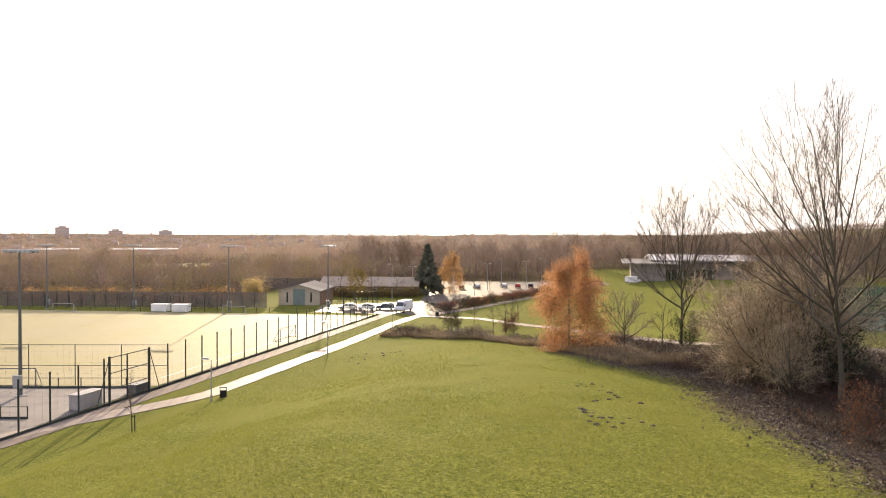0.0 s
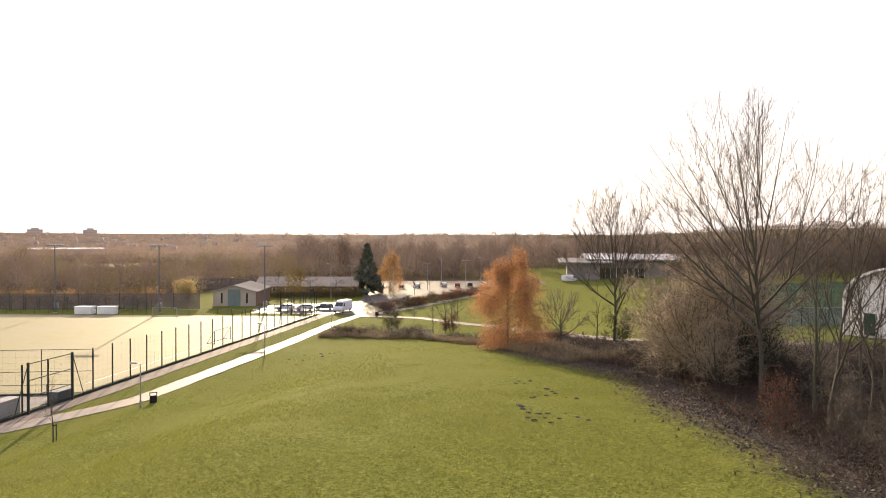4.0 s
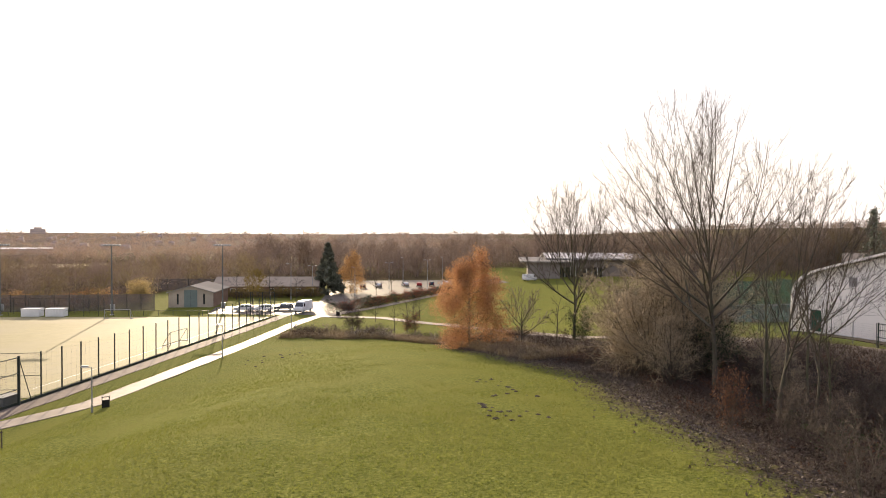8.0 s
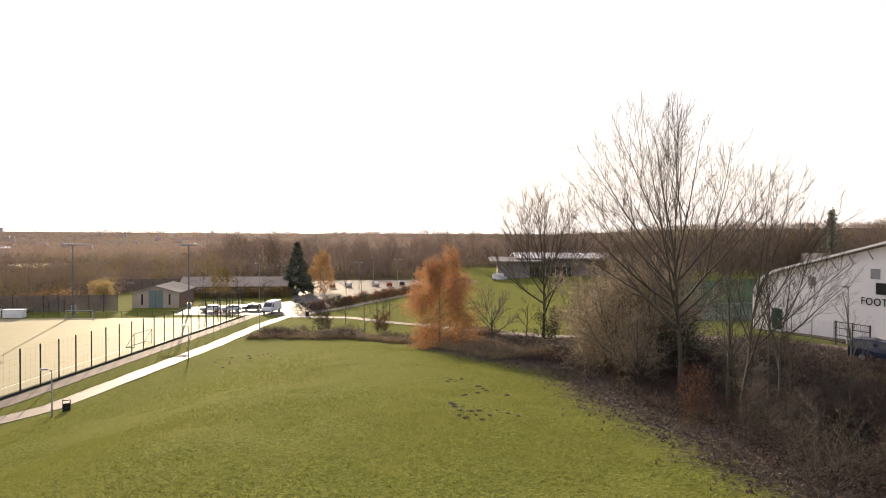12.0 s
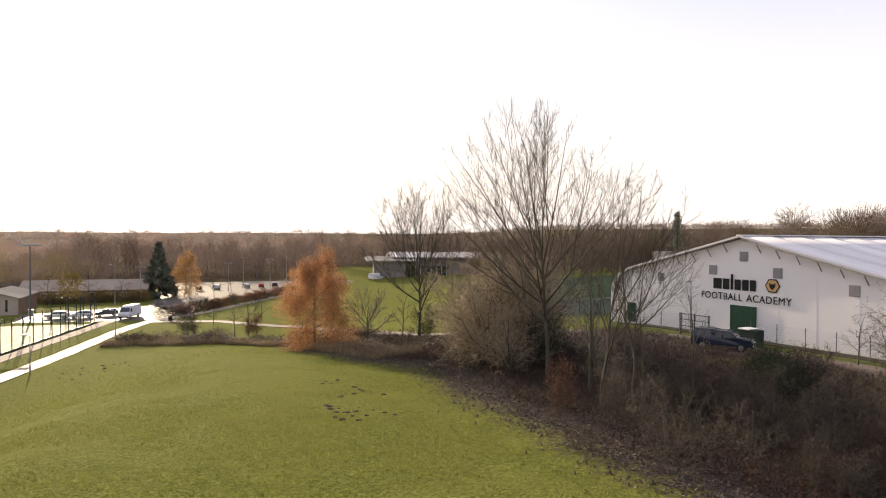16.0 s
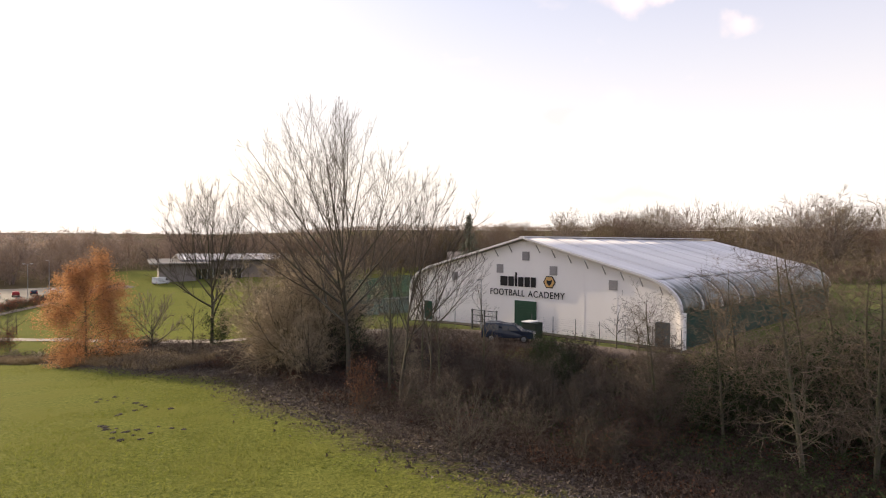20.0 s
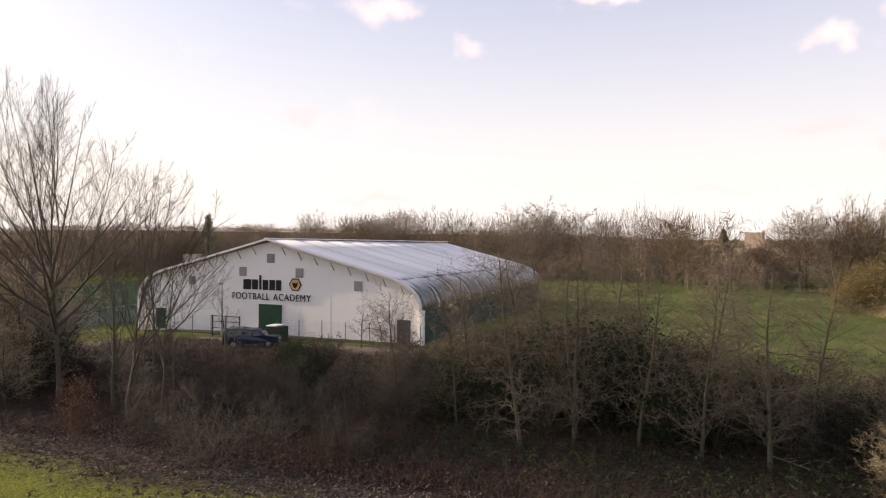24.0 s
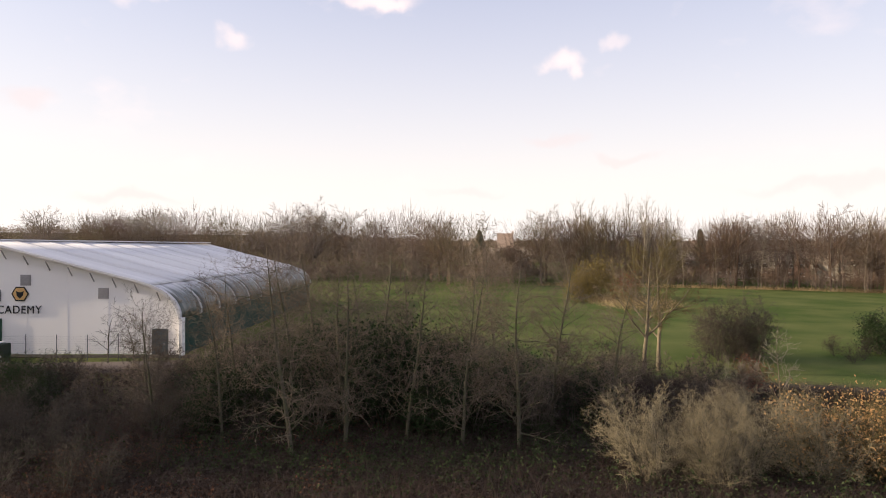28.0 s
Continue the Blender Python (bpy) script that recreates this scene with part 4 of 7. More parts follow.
def crown_tree(seed, height, reach, outline, fork=0.2, limbs=22, side=13, twigs=6, thick=0.013, least=0.008, lean=(0.0, 0.0), bow=0.5, forks=2):
    """A spreading bare tree: a low fork, limbs that bow out and then rise to an outline (rows of height share and radius share), upswept twigs."""
    rng = random.Random(seed)
    wood, fine, tips = Limbs(), Limbs(), []

    def wide(u):
        for (a, ra), (b, rb_) in zip(outline, outline[1:]):
            if a <= u <= b:
                return reach * (ra + (rb_ - ra) * (u - a) / (b - a))
        return reach * outline[-1][1] * 0.6

    def axis(u):
        return lean[0] * u * u, lean[1] * u * u

    def run(pts, r0, r1, store, n):
        m = len(pts) - 1
        for i in range(m):
            a, b = r0 + (r1 - r0) * (i / m) ** 0.8, r0 + (r1 - r0) * ((i + 1) / m) ** 0.8
            store.add(pts[i], pts[i + 1], a, b, n)

    def at(pts, t):
        m = len(pts) - 1
        i = min(m - 1, int(t * m))
        f = t * m - i
        return tuple(pts[i][k] + (pts[i + 1][k] - pts[i][k]) * f for k in range(3)), unit(tuple(pts[i + 1][k] - pts[i][k] for k in range(3)))

    def shoot(p, d, length, pieces, lift, wob):
        pts, q = [p], p
        for i in range(pieces):
            d = unit((d[0] + rng.gauss(0, wob), d[1] + rng.gauss(0, wob), d[2] + rng.gauss(0, wob) + lift))
            q = tuple(q[k] + d[k] * length / pieces for k in range(3))
            pts.append(q)
        return pts, d

    trunk = [(axis(k / 12)[0] + (0.08 * math.sin(k * 1.3 + seed) if k else 0), axis(k / 12)[1] + (0.08 * math.cos(k * 1.1) if k else 0), height * 0.93 * k / 12 - (0.4 if k == 0 else 0)) for k in range(13)]
    rt = height * thick
    for i in range(12):
        ra, rb_ = rt * (1 - 0.97 * (i / 12) ** 0.5), rt * (1 - 0.97 * ((i + 1) / 12) ** 0.5)
        wood.add(trunk[i], trunk[i + 1], ra, rb_, 6)
    phi = rng.uniform(0, 6.28)
    mains = [(trunk[6:], rt * 0.2)]

    def bowed(p0, ut, turn, r0, cx, rise):
        ax, r = axis(ut), wide(min(1.0, ut)) * rng.uniform(0.72, 1.04)
        p2 = (ax[0] + r * math.cos(turn), ax[1] + r * math.sin(turn), height * min(1.0, ut))
        p1 = (p0[0] + (p2[0] - p0[0]) * cx, p0[1] + (p2[1] - p0[1]) * cx, p0[2] + (p2[2] - p0[2]) * rise)
        pts, jx, jy = [], rng.uniform(0.2, 1.0), rng.uniform(0, 6.28)
        for q in range(12):
            t = q / 11
            w = math.sin(t * 8 + jy) * 0.1 * min(1, 4 * t) * jx
            pts.append(tuple((1 - t) ** 2 * a + 2 * t * (1 - t) * b + t * t * c + w * o for a, b, c, o in zip(p0, p1, p2, (math.cos(jy), math.sin(jy), 0))))
        run(pts, r0, 0.013, wood, 4)
        mains.append((pts, r0))
        return pts

    for k in range(limbs):
        phi += 2.4 + rng.uniform(-0.3, 0.3)
        f = (k + 0.5) / limbs
        ut = 0.52 + 0.46 * f ** 1.2 + rng.uniform(-0.04, 0.04)
        u0 = fork + 0.3 * f ** 0.8 + rng.uniform(0, 0.04)
        p0 = at(trunk, min(0.98, u0 / 0.93))[0]
        r0 = rt * (0.56 - 0.26 * f) * rng.uniform(0.85, 1.1)
        pts = bowed(p0, ut, phi, r0, bow + rng.uniform(-0.08, 0.16), 0.38)
        for q in range(forks):
            t = 0.2 + 0.3 * (q + rng.random()) / forks
            p, _ = at(pts, t)
            way = rng.choice((-1, 1)) if q == 0 else -way
            bowed(p, min(1.0, ut + rng.uniform(-0.02, 0.16)), phi + way * rng.uniform(0.25, 0.75), r0 * (1 - t) * 0.72, 0.42, 0.4)
    for pts, r0 in mains:
        e, d = at(pts, 0.999)
        fine.cone(e, tuple(e[k] + (d[k] * 0.6 + (0.5 if k == 2 else 0)) for k in range(3)), 0.012)
        tips.append(e)
        span = sum(math.dist(a, b) for a, b in zip(pts, pts[1:]))
        n = max(5, round(side * span / (0.62 * height)))
        spin = rng.uniform(0, 6.28)
        for k in range(n):
            t = 0.22 + 0.76 * (k + rng.random()) / n
            p, d = at(pts, t)
            spin += 2.4
            nd = turned(d, rng.uniform(26, 48), spin)
            ln = height * 0.17 * (1.08 - 0.6 * t) * rng.uniform(0.6, 1.25)
            q, dd = shoot(p, nd, ln, 5, 0.1, 0.06)
            keep = 5
            while keep > 2:
                z = q[keep][2] / height
                c = axis(z)
                if z < 1.02 and math.hypot(q[keep][0] - c[0], q[keep][1] - c[1]) < wide(min(1, z)) * 1.08 + 0.3:
                    break
                keep -= 1
            q = q[:keep + 1]
            r1 = max(least * 1.5, (r0 + (0.013 - r0) * t) * 0.42)
            run(q, r1, least, fine, 3)
            m = max(2, round(twigs * keep / 5 * rng.uniform(0.8, 1.2)))
            for j in range(m + 1):
                tt = 1.0 if j == m else 0.2 + 0.78 * (j + rng.random()) / m
                p3, d3 = at(q, min(0.999, tt))
                w, dw = shoot(p3, d3 if j == m else turned(d3, rng.uniform(22, 46), rng.uniform(0, 6.28)), ln * rng.uniform(0.2, 0.42), 2, 0.12, 0.07)
                run(w, least * 1.1, least * 0.75, fine, 3)
                for z in range(4):
                    p4, d4 = at(w, 0.999 if z == 0 else rng.uniform(0.2, 0.95))
                    d4 = d4 if z == 0 else turned(d4, rng.uniform(20, 50), rng.uniform(0, 6.28))
                    d4 = unit((d4[0], d4[1], d4[2] + 0.2))
                    L4 = rng.uniform(0.25, 0.7) * height / 20
                    e4 = tuple(p4[k2] + d4[k2] * L4 for k2 in range(3))
                    fine.cone(p4, e4, least * 0.8)
                    tips.append(e4)
    a, b = wood.arrays(), fine.arrays()
    ma, mb = fast_mesh("trunk", *a), fast_mesh("crown", *b)
    ma.polygons.foreach_set("use_smooth", np.ones(len(ma.polygons), bool))
    return ma, mb, tips


def leaves(tips, seed, count, size, spread, hang=0.0):
    """Small folded leaves scattered round branch tips."""
    rng = np.random.RandomState(seed)
    t = np.array(tips)
    c = t[rng.randint(0, len(t), count)] + rng.normal(0, spread, (count, 3))
    c[:, 2] -= np.abs(rng.normal(0, hang, count)) if hang else 0
    a, b = rng.normal(size=(count, 3)), rng.normal(size=(count, 3))
    a /= np.linalg.norm(a, axis=1)[:, None]
    b -= a * (a * b).sum(1)[:, None]
    b /= np.linalg.norm(b, axis=1)[:, None]
    s = size * rng.uniform(0.6, 1.3, (count, 1))
    v = np.stack([c - a * s, c + b * s * 0.5, c + a * s, c - b * s * 0.5], 1).reshape(-1, 3)
    i = np.arange(count)[:, None] * 4
    return v, np.concatenate([np.concatenate([i, i + 1, i + 2], 1), np.concatenate([i, i + 2, i + 3], 1)])


# pieces, children, bend, ratio, wobble, lift, first, radius ratio
SHRUBD = [(5, 9, 40, 0.55, 0.12, 0.03, 0.08, 0.6), (4, 8, 42, 0.5, 0.16, 0.03, 0.1, 0.6), (3, 8, 42, 0.55, 0.18, 0.02, 0.1, 0.7), (1, 0, 0, 0, 0, 0, 0, 0)]
ALDER = [(10, 50, 66, 0.31, 0.04, 0.01, 0.13, 0.36), (6, 9, 46, 0.42, 0.17, 0.03, 0.12, 0.6), (3, 6, 45, 0.55, 0.2, 0.0, 0.1, 0.7), (1, 0, 0, 0, 0, 0, 0, 0)]
ROUND = [(5, 12, 48, 0.62, 0.06, 0.02, 0.25, 0.6), (5, 8, 40, 0.5, 0.12, 0.05, 0.2, 0.6), (3, 7, 42, 0.5, 0.15, 0.05, 0.15, 0.6), (2, 5, 42, 0.5, 0.15, 0.03, 0.1, 0.6), (1, 0, 0, 0, 0, 0, 0, 0)]
SHRUB = [(5, 8, 42, 0.6, 0.12, 0.02, 0.08, 0.6), (4, 6, 45, 0.55, 0.18, 0.02, 0.1, 0.6), (3, 7, 45, 0.6, 0.2, 0.0, 0.1, 0.6), (1, 0, 0, 0, 0, 0, 0, 0)]
SLIM = [(7, 15, 30, 0.36, 0.05, 0.02, 0.3, 0.5), (4, 7, 36, 0.45, 0.1, 0.08, 0.2, 0.6), (2, 6, 40, 0.5, 0.15, 0.05, 0.1, 0.6), (1, 0, 0, 0, 0, 0, 0, 0)]
WEEP = [(7, 30, 55, 0.40, 0.04, 0.02, 0.1, 0.45), (5, 10, 40, 0.5, 0.12, -0.14, 0.15, 0.6), (3, 6, 35, 0.6, 0.12, -0.3, 0.1, 0.6), (1, 0, 0, 0, 0, 0, 0, 0)]
SMALL = [(5, 9, 46, 0.55, 0.08, 0.04, 0.22, 0.6), (4, 7, 42, 0.5, 0.12, 0.05, 0.2, 0.6), (2, 6, 42, 0.5, 0.15, 0.03, 0.1, 0.6), (1, 0, 0, 0, 0, 0, 0, 0)]
SHRUBL = [(4, 7, 44, 0.6, 0.12, 0.02, 0.08, 0.6), (3, 5, 46, 0.55, 0.18, 0.02, 0.1, 0.6), (2, 6, 45, 0.65, 0.2, 0.0, 0.1, 0.7), (1, 0, 0, 0, 0, 0, 0, 0)]
SHRUBT = [(3, 6, 44, 0.6, 0.12, 0.02, 0.08, 0.6), (2, 4, 46, 0.6, 0.18, 0.02, 0.1, 0.7), (1, 5, 45, 0.7, 0.2, 0.0, 0.1, 0.8), (1, 0, 0, 0, 0, 0, 0, 0)]
FAR = [(4, 10, 46, 0.58, 0.06, 0.03, 0.22, 0.6), (3, 7, 40, 0.5, 0.12, 0.05, 0.15, 0.6), (2, 6, 42, 0.55, 0.15, 0.05, 0.1, 0.7), (1, 0, 0, 0, 0, 0, 0, 0)]
FARSLIM = [(5, 13, 24, 0.3, 0.04, 0.04, 0.3, 0.5), (2, 5, 34, 0.5, 0.1, 0.08, 0.15, 0.6), (1, 0, 0, 0, 0, 0, 0, 0)]
TREE_MESH = {}


def tree_mesh(key, seed, spec, height, **kw):
    if (key, seed) not in TREE_MESH:
        (wv, wf), (fv, ff), tips = grow(seed, spec, height, **kw)
        a, b = fast_mesh("trunk", wv, wf), fast_mesh("crown", fv, ff)
        a.polygons.foreach_set("use_smooth", np.ones(len(a.polygons), bool))
        TREE_MESH[(key, seed)] = (a, b, tips)
    return TREE_MESH[(key, seed)]


def tree(name, meshes, x, y, label, category="tree", rz=0.0, size=1.0, wood="bark", fine="twig", group="", z=None, leaf=None, tilt=(0, 0), sz=None):
    """One tree of given meshes: trunk with limbs, crown of twigs, and leaves if it has any."""
    z = ground(x, y) if z is None else z
    ob = thing(name, pose(x, y, z, tilt[0], tilt[1], rz) @ Matrix.Diagonal((size, size, sz or size, 1)), label, category, group)
    for nm, me, mt in (("trunk", meshes[0], wood), ("crown", meshes[1], fine)):
        if not me.materials:
            me.materials.append(None)
        o = new(nm, me)
        o.parent = ob
        o.material_slots[0].link = "OBJECT"
        o.material_slots[0].material = M[mt]
    if leaf:
        count, sizes, spread, hang, mt, seed = leaf
        v, f = leaves(meshes[2], seed, count, sizes, spread, hang)
        ob_of("leaves", fast_mesh("leaves", v, f), M[mt], ob)
    return ob


DOME = ((0.0, 0.3), (0.25, 0.72), (0.4, 0.97), (0.55, 1.0), (0.7, 0.9), (0.84, 0.66), (0.95, 0.38), (1.0, 0.2))
TALL = ((0.0, 0.3), (0.3, 0.75), (0.5, 1.0), (0.7, 0.95), (0.88, 0.66), (1.0, 0.3))
POP = [crown_tree(71, 20.7, 9.4, DOME, 0.15, 13, 15, 6, 0.0125, 0.0078, (1.2, -1.9), bow=0.42), crown_tree(72, 19.8, 8.4, TALL, 0.11, 11, 13, 6, 0.0145, 0.0108, bow=0.44),
       crown_tree(73, 14.8, 4.6, TALL, 0.14, 6, 13, 6, 0.0105, 0.008, (2.3, -1.9), forks=1), crown_tree(74, 14.5, 3.8, TALL, 0.2, 5, 12, 5, 0.01, 0.008, (1.2, -0.5), forks=1)]
LOW = [crown_tree(75, 7.2, 4.0, ((0, 0.6), (0.3, 1.0), (0.6, 0.95), (0.85, 0.7), (1.0, 0.3)), 0.1, 7, 9, 6, 0.022, 0.012, bow=0.45, forks=1)]
ALD = [tree_mesh("alder", s, ALDER, 9.2, thick=0.014, least=0.0075, fall=0.12) for s in (3, 4, 5)]
RND = [tree_mesh("round", s, ROUND, 8, thick=0.022, least=0.012) for s in (6, 7)]
SHR = [tree_mesh("shrub", s, SHRUB, 4.0, stems=7, lean=34, thick=0.008, least=0.008) for s in (8, 9, 10)]
SHD = [tree_mesh("dense_shrub", s, SHRUBD, 4.0, stems=9, lean=30, thick=0.007, least=0.0065) for s in (36, 37)]
SHL = [tree_mesh("low_shrub", s, SHRUBL, 4.0, stems=5, lean=36, thick=0.008, least=0.01) for s in (31, 32, 33)]
SHT = [tree_mesh("hedge", s, SHRUBT, 4.0, stems=6, lean=36, thick=0.01, least=0.022) for s in (34, 35)]
SLM = [tree_mesh("slim", s, SLIM, 10, thick=0.011, least=0.008) for s in (11, 12, 13)]
WEP = [tree_mesh("weep", s, WEEP, 12.2, thick=0.012, least=0.012) for s in (14,)]
SML = [tree_mesh("small", s, SMALL, 6, thick=0.016, least=0.012) for s in (15, 16, 17)]
FARM = [grow(s, FAR, 10, thick=0.016, least=0.024) for s in (21, 22, 23)]
FARS = [grow(s, FARSLIM, 16, thick=0.009, least=0.03) for s in (24, 25)]


# ---- woods in the distance, joined ----
class Wood:
    """Gathers many far trees into one mesh."""

    def __init__(self, seed):
        self.rng = np.random.RandomState(seed)
        self.v, self.f, self.n = [], [], 0

    def put(self, v, f):
        self.v.append(v)
        self.f.append(f + self.n)
        self.n += len(v)

    def tree(self, x, y, h, kind=0, z=None):
        src = (FARM + FARS)[kind]
        full = 10.0 if kind < 3 else 16.0
        t = self.rng.uniform(0, 6.28)
        c, s = math.cos(t), math.sin(t)
        k = h / full
        w = k * self.rng.uniform(0.9, 1.3)
        z = ground(x, y) if z is None else z
        for v, f in src[:2]:
            q = np.stack([(v[:, 0] * c - v[:, 1] * s) * w + x, (v[:, 0] * s + v[:, 1] * c) * w + y, v[:, 2] * k + z], 1)
            self.put(q, f)

    def crown(self, x, y, h, r, n=220, wide=0.05, z=None):
        """A rounded winter crown: a stem and lobes of fine twigs that fan out from their limbs."""
        g = self.rng
        z = ground(x, y) if z is None else z
        lobes = g.randint(7, 12)
        u = g.normal(size=(lobes, 3))
        u /= np.linalg.norm(u, axis=1)[:, None]
        u[:, 2] = g.uniform(-1.0, 0.85, lobes)
        u[:, :2] *= (1.1 - 0.55 * np.maximum(u[:, 2:], 0))
        lc = u * np.array([r * 0.62, r * 0.62, h * 0.28]) + np.array([x, y, z + h * 0.6])
        which = g.randint(0, lobes, n)
        v = g.normal(size=(n, 3))
        v /= np.linalg.norm(v, axis=1)[:, None]
        rad = np.array([r * 0.55, r * 0.55, h * 0.22]) * (g.uniform(0.15, 1.0, (n, 1)) ** 0.6)
        c = lc[which] + v * rad
        d = (c - np.array([x, y, z + h * 0.3])) / np.array([r, r, h * 0.5]) + v * 0.5 + g.normal(0, 0.25, (n, 3)) + np.array([0, 0, 0.2])
        d /= np.linalg.norm(d, axis=1)[:, None]
        ln = g.uniform(0.06, 0.17, (n, 1)) * h
        side = np.cross(d, g.normal(size=(n, 3)))
        side /= np.linalg.norm(side, axis=1)[:, None]
        w = wide * g.uniform(0.5, 1.4, (n, 1))
        t = np.stack([c - side * w, c + side * w, c + d * ln], 1).reshape(-1, 3)
        t[:, 2] = np.maximum(t[:, 2], z - 0.2)
        self.put(t, np.arange(3 * n).reshape(-1, 3))
        tr_ = h * 0.014
        a = np.array([[x - tr_, y, z - 0.3], [x + tr_, y, z - 0.3], [x, y + tr_, z - 0.3], [x, y, z + h * 0.75]])
        self.put(a, np.array([[0, 1, 3], [1, 2, 3], [2, 0, 3]]))
        stem = np.array([x, y, z + h * 0.28])
        k = np.arange(lobes)
        off = np.array([tr_ * 0.7, 0, 0])
        b = np.stack([np.repeat(stem[None] - off, lobes, 0), np.repeat(stem[None] + off, lobes, 0), lc], 1).reshape(-1, 3)
        self.put(b, np.arange(3 * lobes).reshape(-1, 3))

    def done(self, name, material, label):
        ob = ob_of(name, fast_mesh(name, np.concatenate(self.v), np.concatenate(self.f)), M[material])
        return tagged(ob, label, "woodland", kind="stuff")


def polar(az, d):
    return d * math.sin(radians(az)), d * math.cos(radians(az))


def woods():
    r = random.Random(11)
    # behind the pitch: three tones of wood, so that the crowns stand apart
    west = [Wood(1), Wood(101), Wood(102)]
    for k in range(420):
        az, d = r.uniform(-43, -6), 178 + 175 * r.random() ** 1.1
        x, y = polar(az, d)
        if y < 172 or (-50 < x < 2 and y < 214) or (-25.5 < az < -16.5 and 300 < d):
            continue
        h = r.uniform(6, 10.2) + (2.0 if az < -27 and r.random() < 0.3 else 0)
        w = west[r.choice((0, 0, 1, 1, 2))]
        w.crown(x, y, h, h * r.uniform(0.34, 0.5), 330, 0.02 + d / 9000)
        if k % 4 == 0:
            w.tree(x, y, h, r.randrange(3))
    for k in range(1100):
        az, d = r.uniform(-44, -5), 180 + 210 * r.random()
        x, y = polar(az, d)
        if y < 176 or (-50 < x < 2 and y < 216) or (-25.5 < az < -16.5 and 315 < d):
            continue
        h = r.uniform(2.5, 6.0)
        west[r.choice((0, 0, 1, 2))].crown(x, y, h, h * r.uniform(0.7, 1.1), 130, 0.075)
    for w, nm in zip(west, ("wood_umber", "wood_olive", "wood_grey")):
        w.done("west_wood", nm, {"wood_umber": "dark brown bare winter trees", "wood_olive": "olive-brown bare winter trees", "wood_grey": "grey-brown bare winter trees"}[nm] + " behind the pitch")
    front = Wood(7)
    for k in range(210):
        x, y = r.uniform(-150, -2), r.uniform(150, 176)
        y -= 0.03 * x
        if -49 < x < 2:
            y += 52
        h = r.uniform(1.6, 4.2)
        front.crown(x, y, h, h * r.uniform(0.5, 0.8), 160, 0.035)
    front.done("pitch_thicket", "near_thicket", "dark tangled winter thicket behind the pitch")
    mid = Wood(103)
    for k in range(560):
        az, d = r.uniform(-46, -5), 400 + 330 * r.random()
        x, y = polar(az, d)
        h = r.uniform(5, 10)
        mid.crown(x, y, h, h * r.uniform(0.5, 0.9), 110, d / 5200)
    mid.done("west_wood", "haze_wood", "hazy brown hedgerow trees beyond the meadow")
    # beyond the car park
    north = [Wood(2), Wood(104)]
    for k in range(520):
        az, d = r.uniform(-9, 40), 242 + 190 * r.random()
        x, y = polar(az, d)
        if 12 < az < 31 and d < 292:
            continue
        h = r.uniform(8, 15.5)
        w = north[r.randrange(2)]
        w.crown(x, y, h, h * r.uniform(0.28, 0.42), 190, 0.02 + d / 6000)
        if k % 5 == 0:
            w.tree(x, y, h + r.uniform(0, 2.5), r.randrange(3))
    for k in range(26):
        az, d = r.uniform(-6.5, -1.5) if k < 9 else r.uniform(-6, 30), r.uniform(275, 330)
        h = r.uniform(14, 16.5) if k < 9 else r.uniform(15, 17.6)
        north[0].crown(*polar(az, d), h, h * (0.26 if k < 9 else 0.17), 420, 0.07)
    for k in range(420):
        az, d = r.uniform(-9, 40), (296 if k % 2 else 250) + 60 * r.random()
        if 12 < az < 31 and d < 292:
            continue
        h = r.uniform(3, 6.5)
        north[r.randrange(2)].crown(*polar(az, d), h, h * r.uniform(0.6, 0.9), 110, 0.1)
    north[0].done("north_wood", "wood_umber", "dark brown winter woodland beyond the car park")
    north[1].done("north_wood", "dark_wood", "bare brown winter woodland beyond the car park")
    # behind the hall and round the field
    east = [Wood(3), Wood(105), Wood(106)]
    for k in range(250):
        az = r.uniform(26, 128)
        d = 158 + 12 * math.sin(az * 0.2) + 70 * r.random() ** 1.3 + (55 if az < 62 else 0) + (25 if 62 < az < 85 else 0)
        if az > 90:
            d = max(d, 172)
        x, y = polar(az, d)
        h = 9.5 if 87.6 < az < 92.4 else r.uniform(12, 15.5) + (3.2 if az > 52 else 0) + (2.4 if 57 < az < 84 else 0)
        w = east[r.randrange(3)]
        w.crown(x, y, h * 1.03, h * r.uniform(0.34, 0.5), 800, 0.02 + d / 9500)
        if k % 5 == 0:
            w.tree(x, y, h, r.randrange(3))
    for k in range(620):
        az = r.uniform(24, 128)
        d = 165 + 110 * r.random() + (50 if az < 62 else 0) + (15 if 62 < az < 85 else 0)
        if az > 88 and d < 174:
            continue
        x, y = polar(az, d)
        h = r.uniform(4, 13) if not 87.6 < az < 92.4 else r.uniform(4, 8.5)
        east[r.randrange(3)].crown(x, y, h, h * r.uniform(0.32, 0.5), 190, 0.035 + d / 7000)
    for k in range(560):
        az = r.uniform(40, 127)
        d = (176 if az > 86 else 182) + 16 * r.random() - (10 if az > 100 else 0)
        x, y = polar(az, d)
        d += (50 if az < 62 else 0)
        x, y = polar(az, d)
        h = r.uniform(2.5, 6.5)
        east[r.choice((0, 2))].crown(x, y, h, h * r.uniform(0.5, 0.75), 190, 0.06)
    p = Wood(6)
    for k in range(56):
        az = r.choice((r.uniform(94, 125), r.gauss(98, 1.5), r.gauss(103, 1.2), r.gauss(115, 2)))
        p.tree(*polar(az, r.uniform(169, 190)), r.uniform(11, 19) + (4 if 96 < az < 105 else 0), 3 + r.randrange(2))
    p.done("slim_tree_belt", "trunk_pale", "row of slim pale-barked trees beyond the playing field")
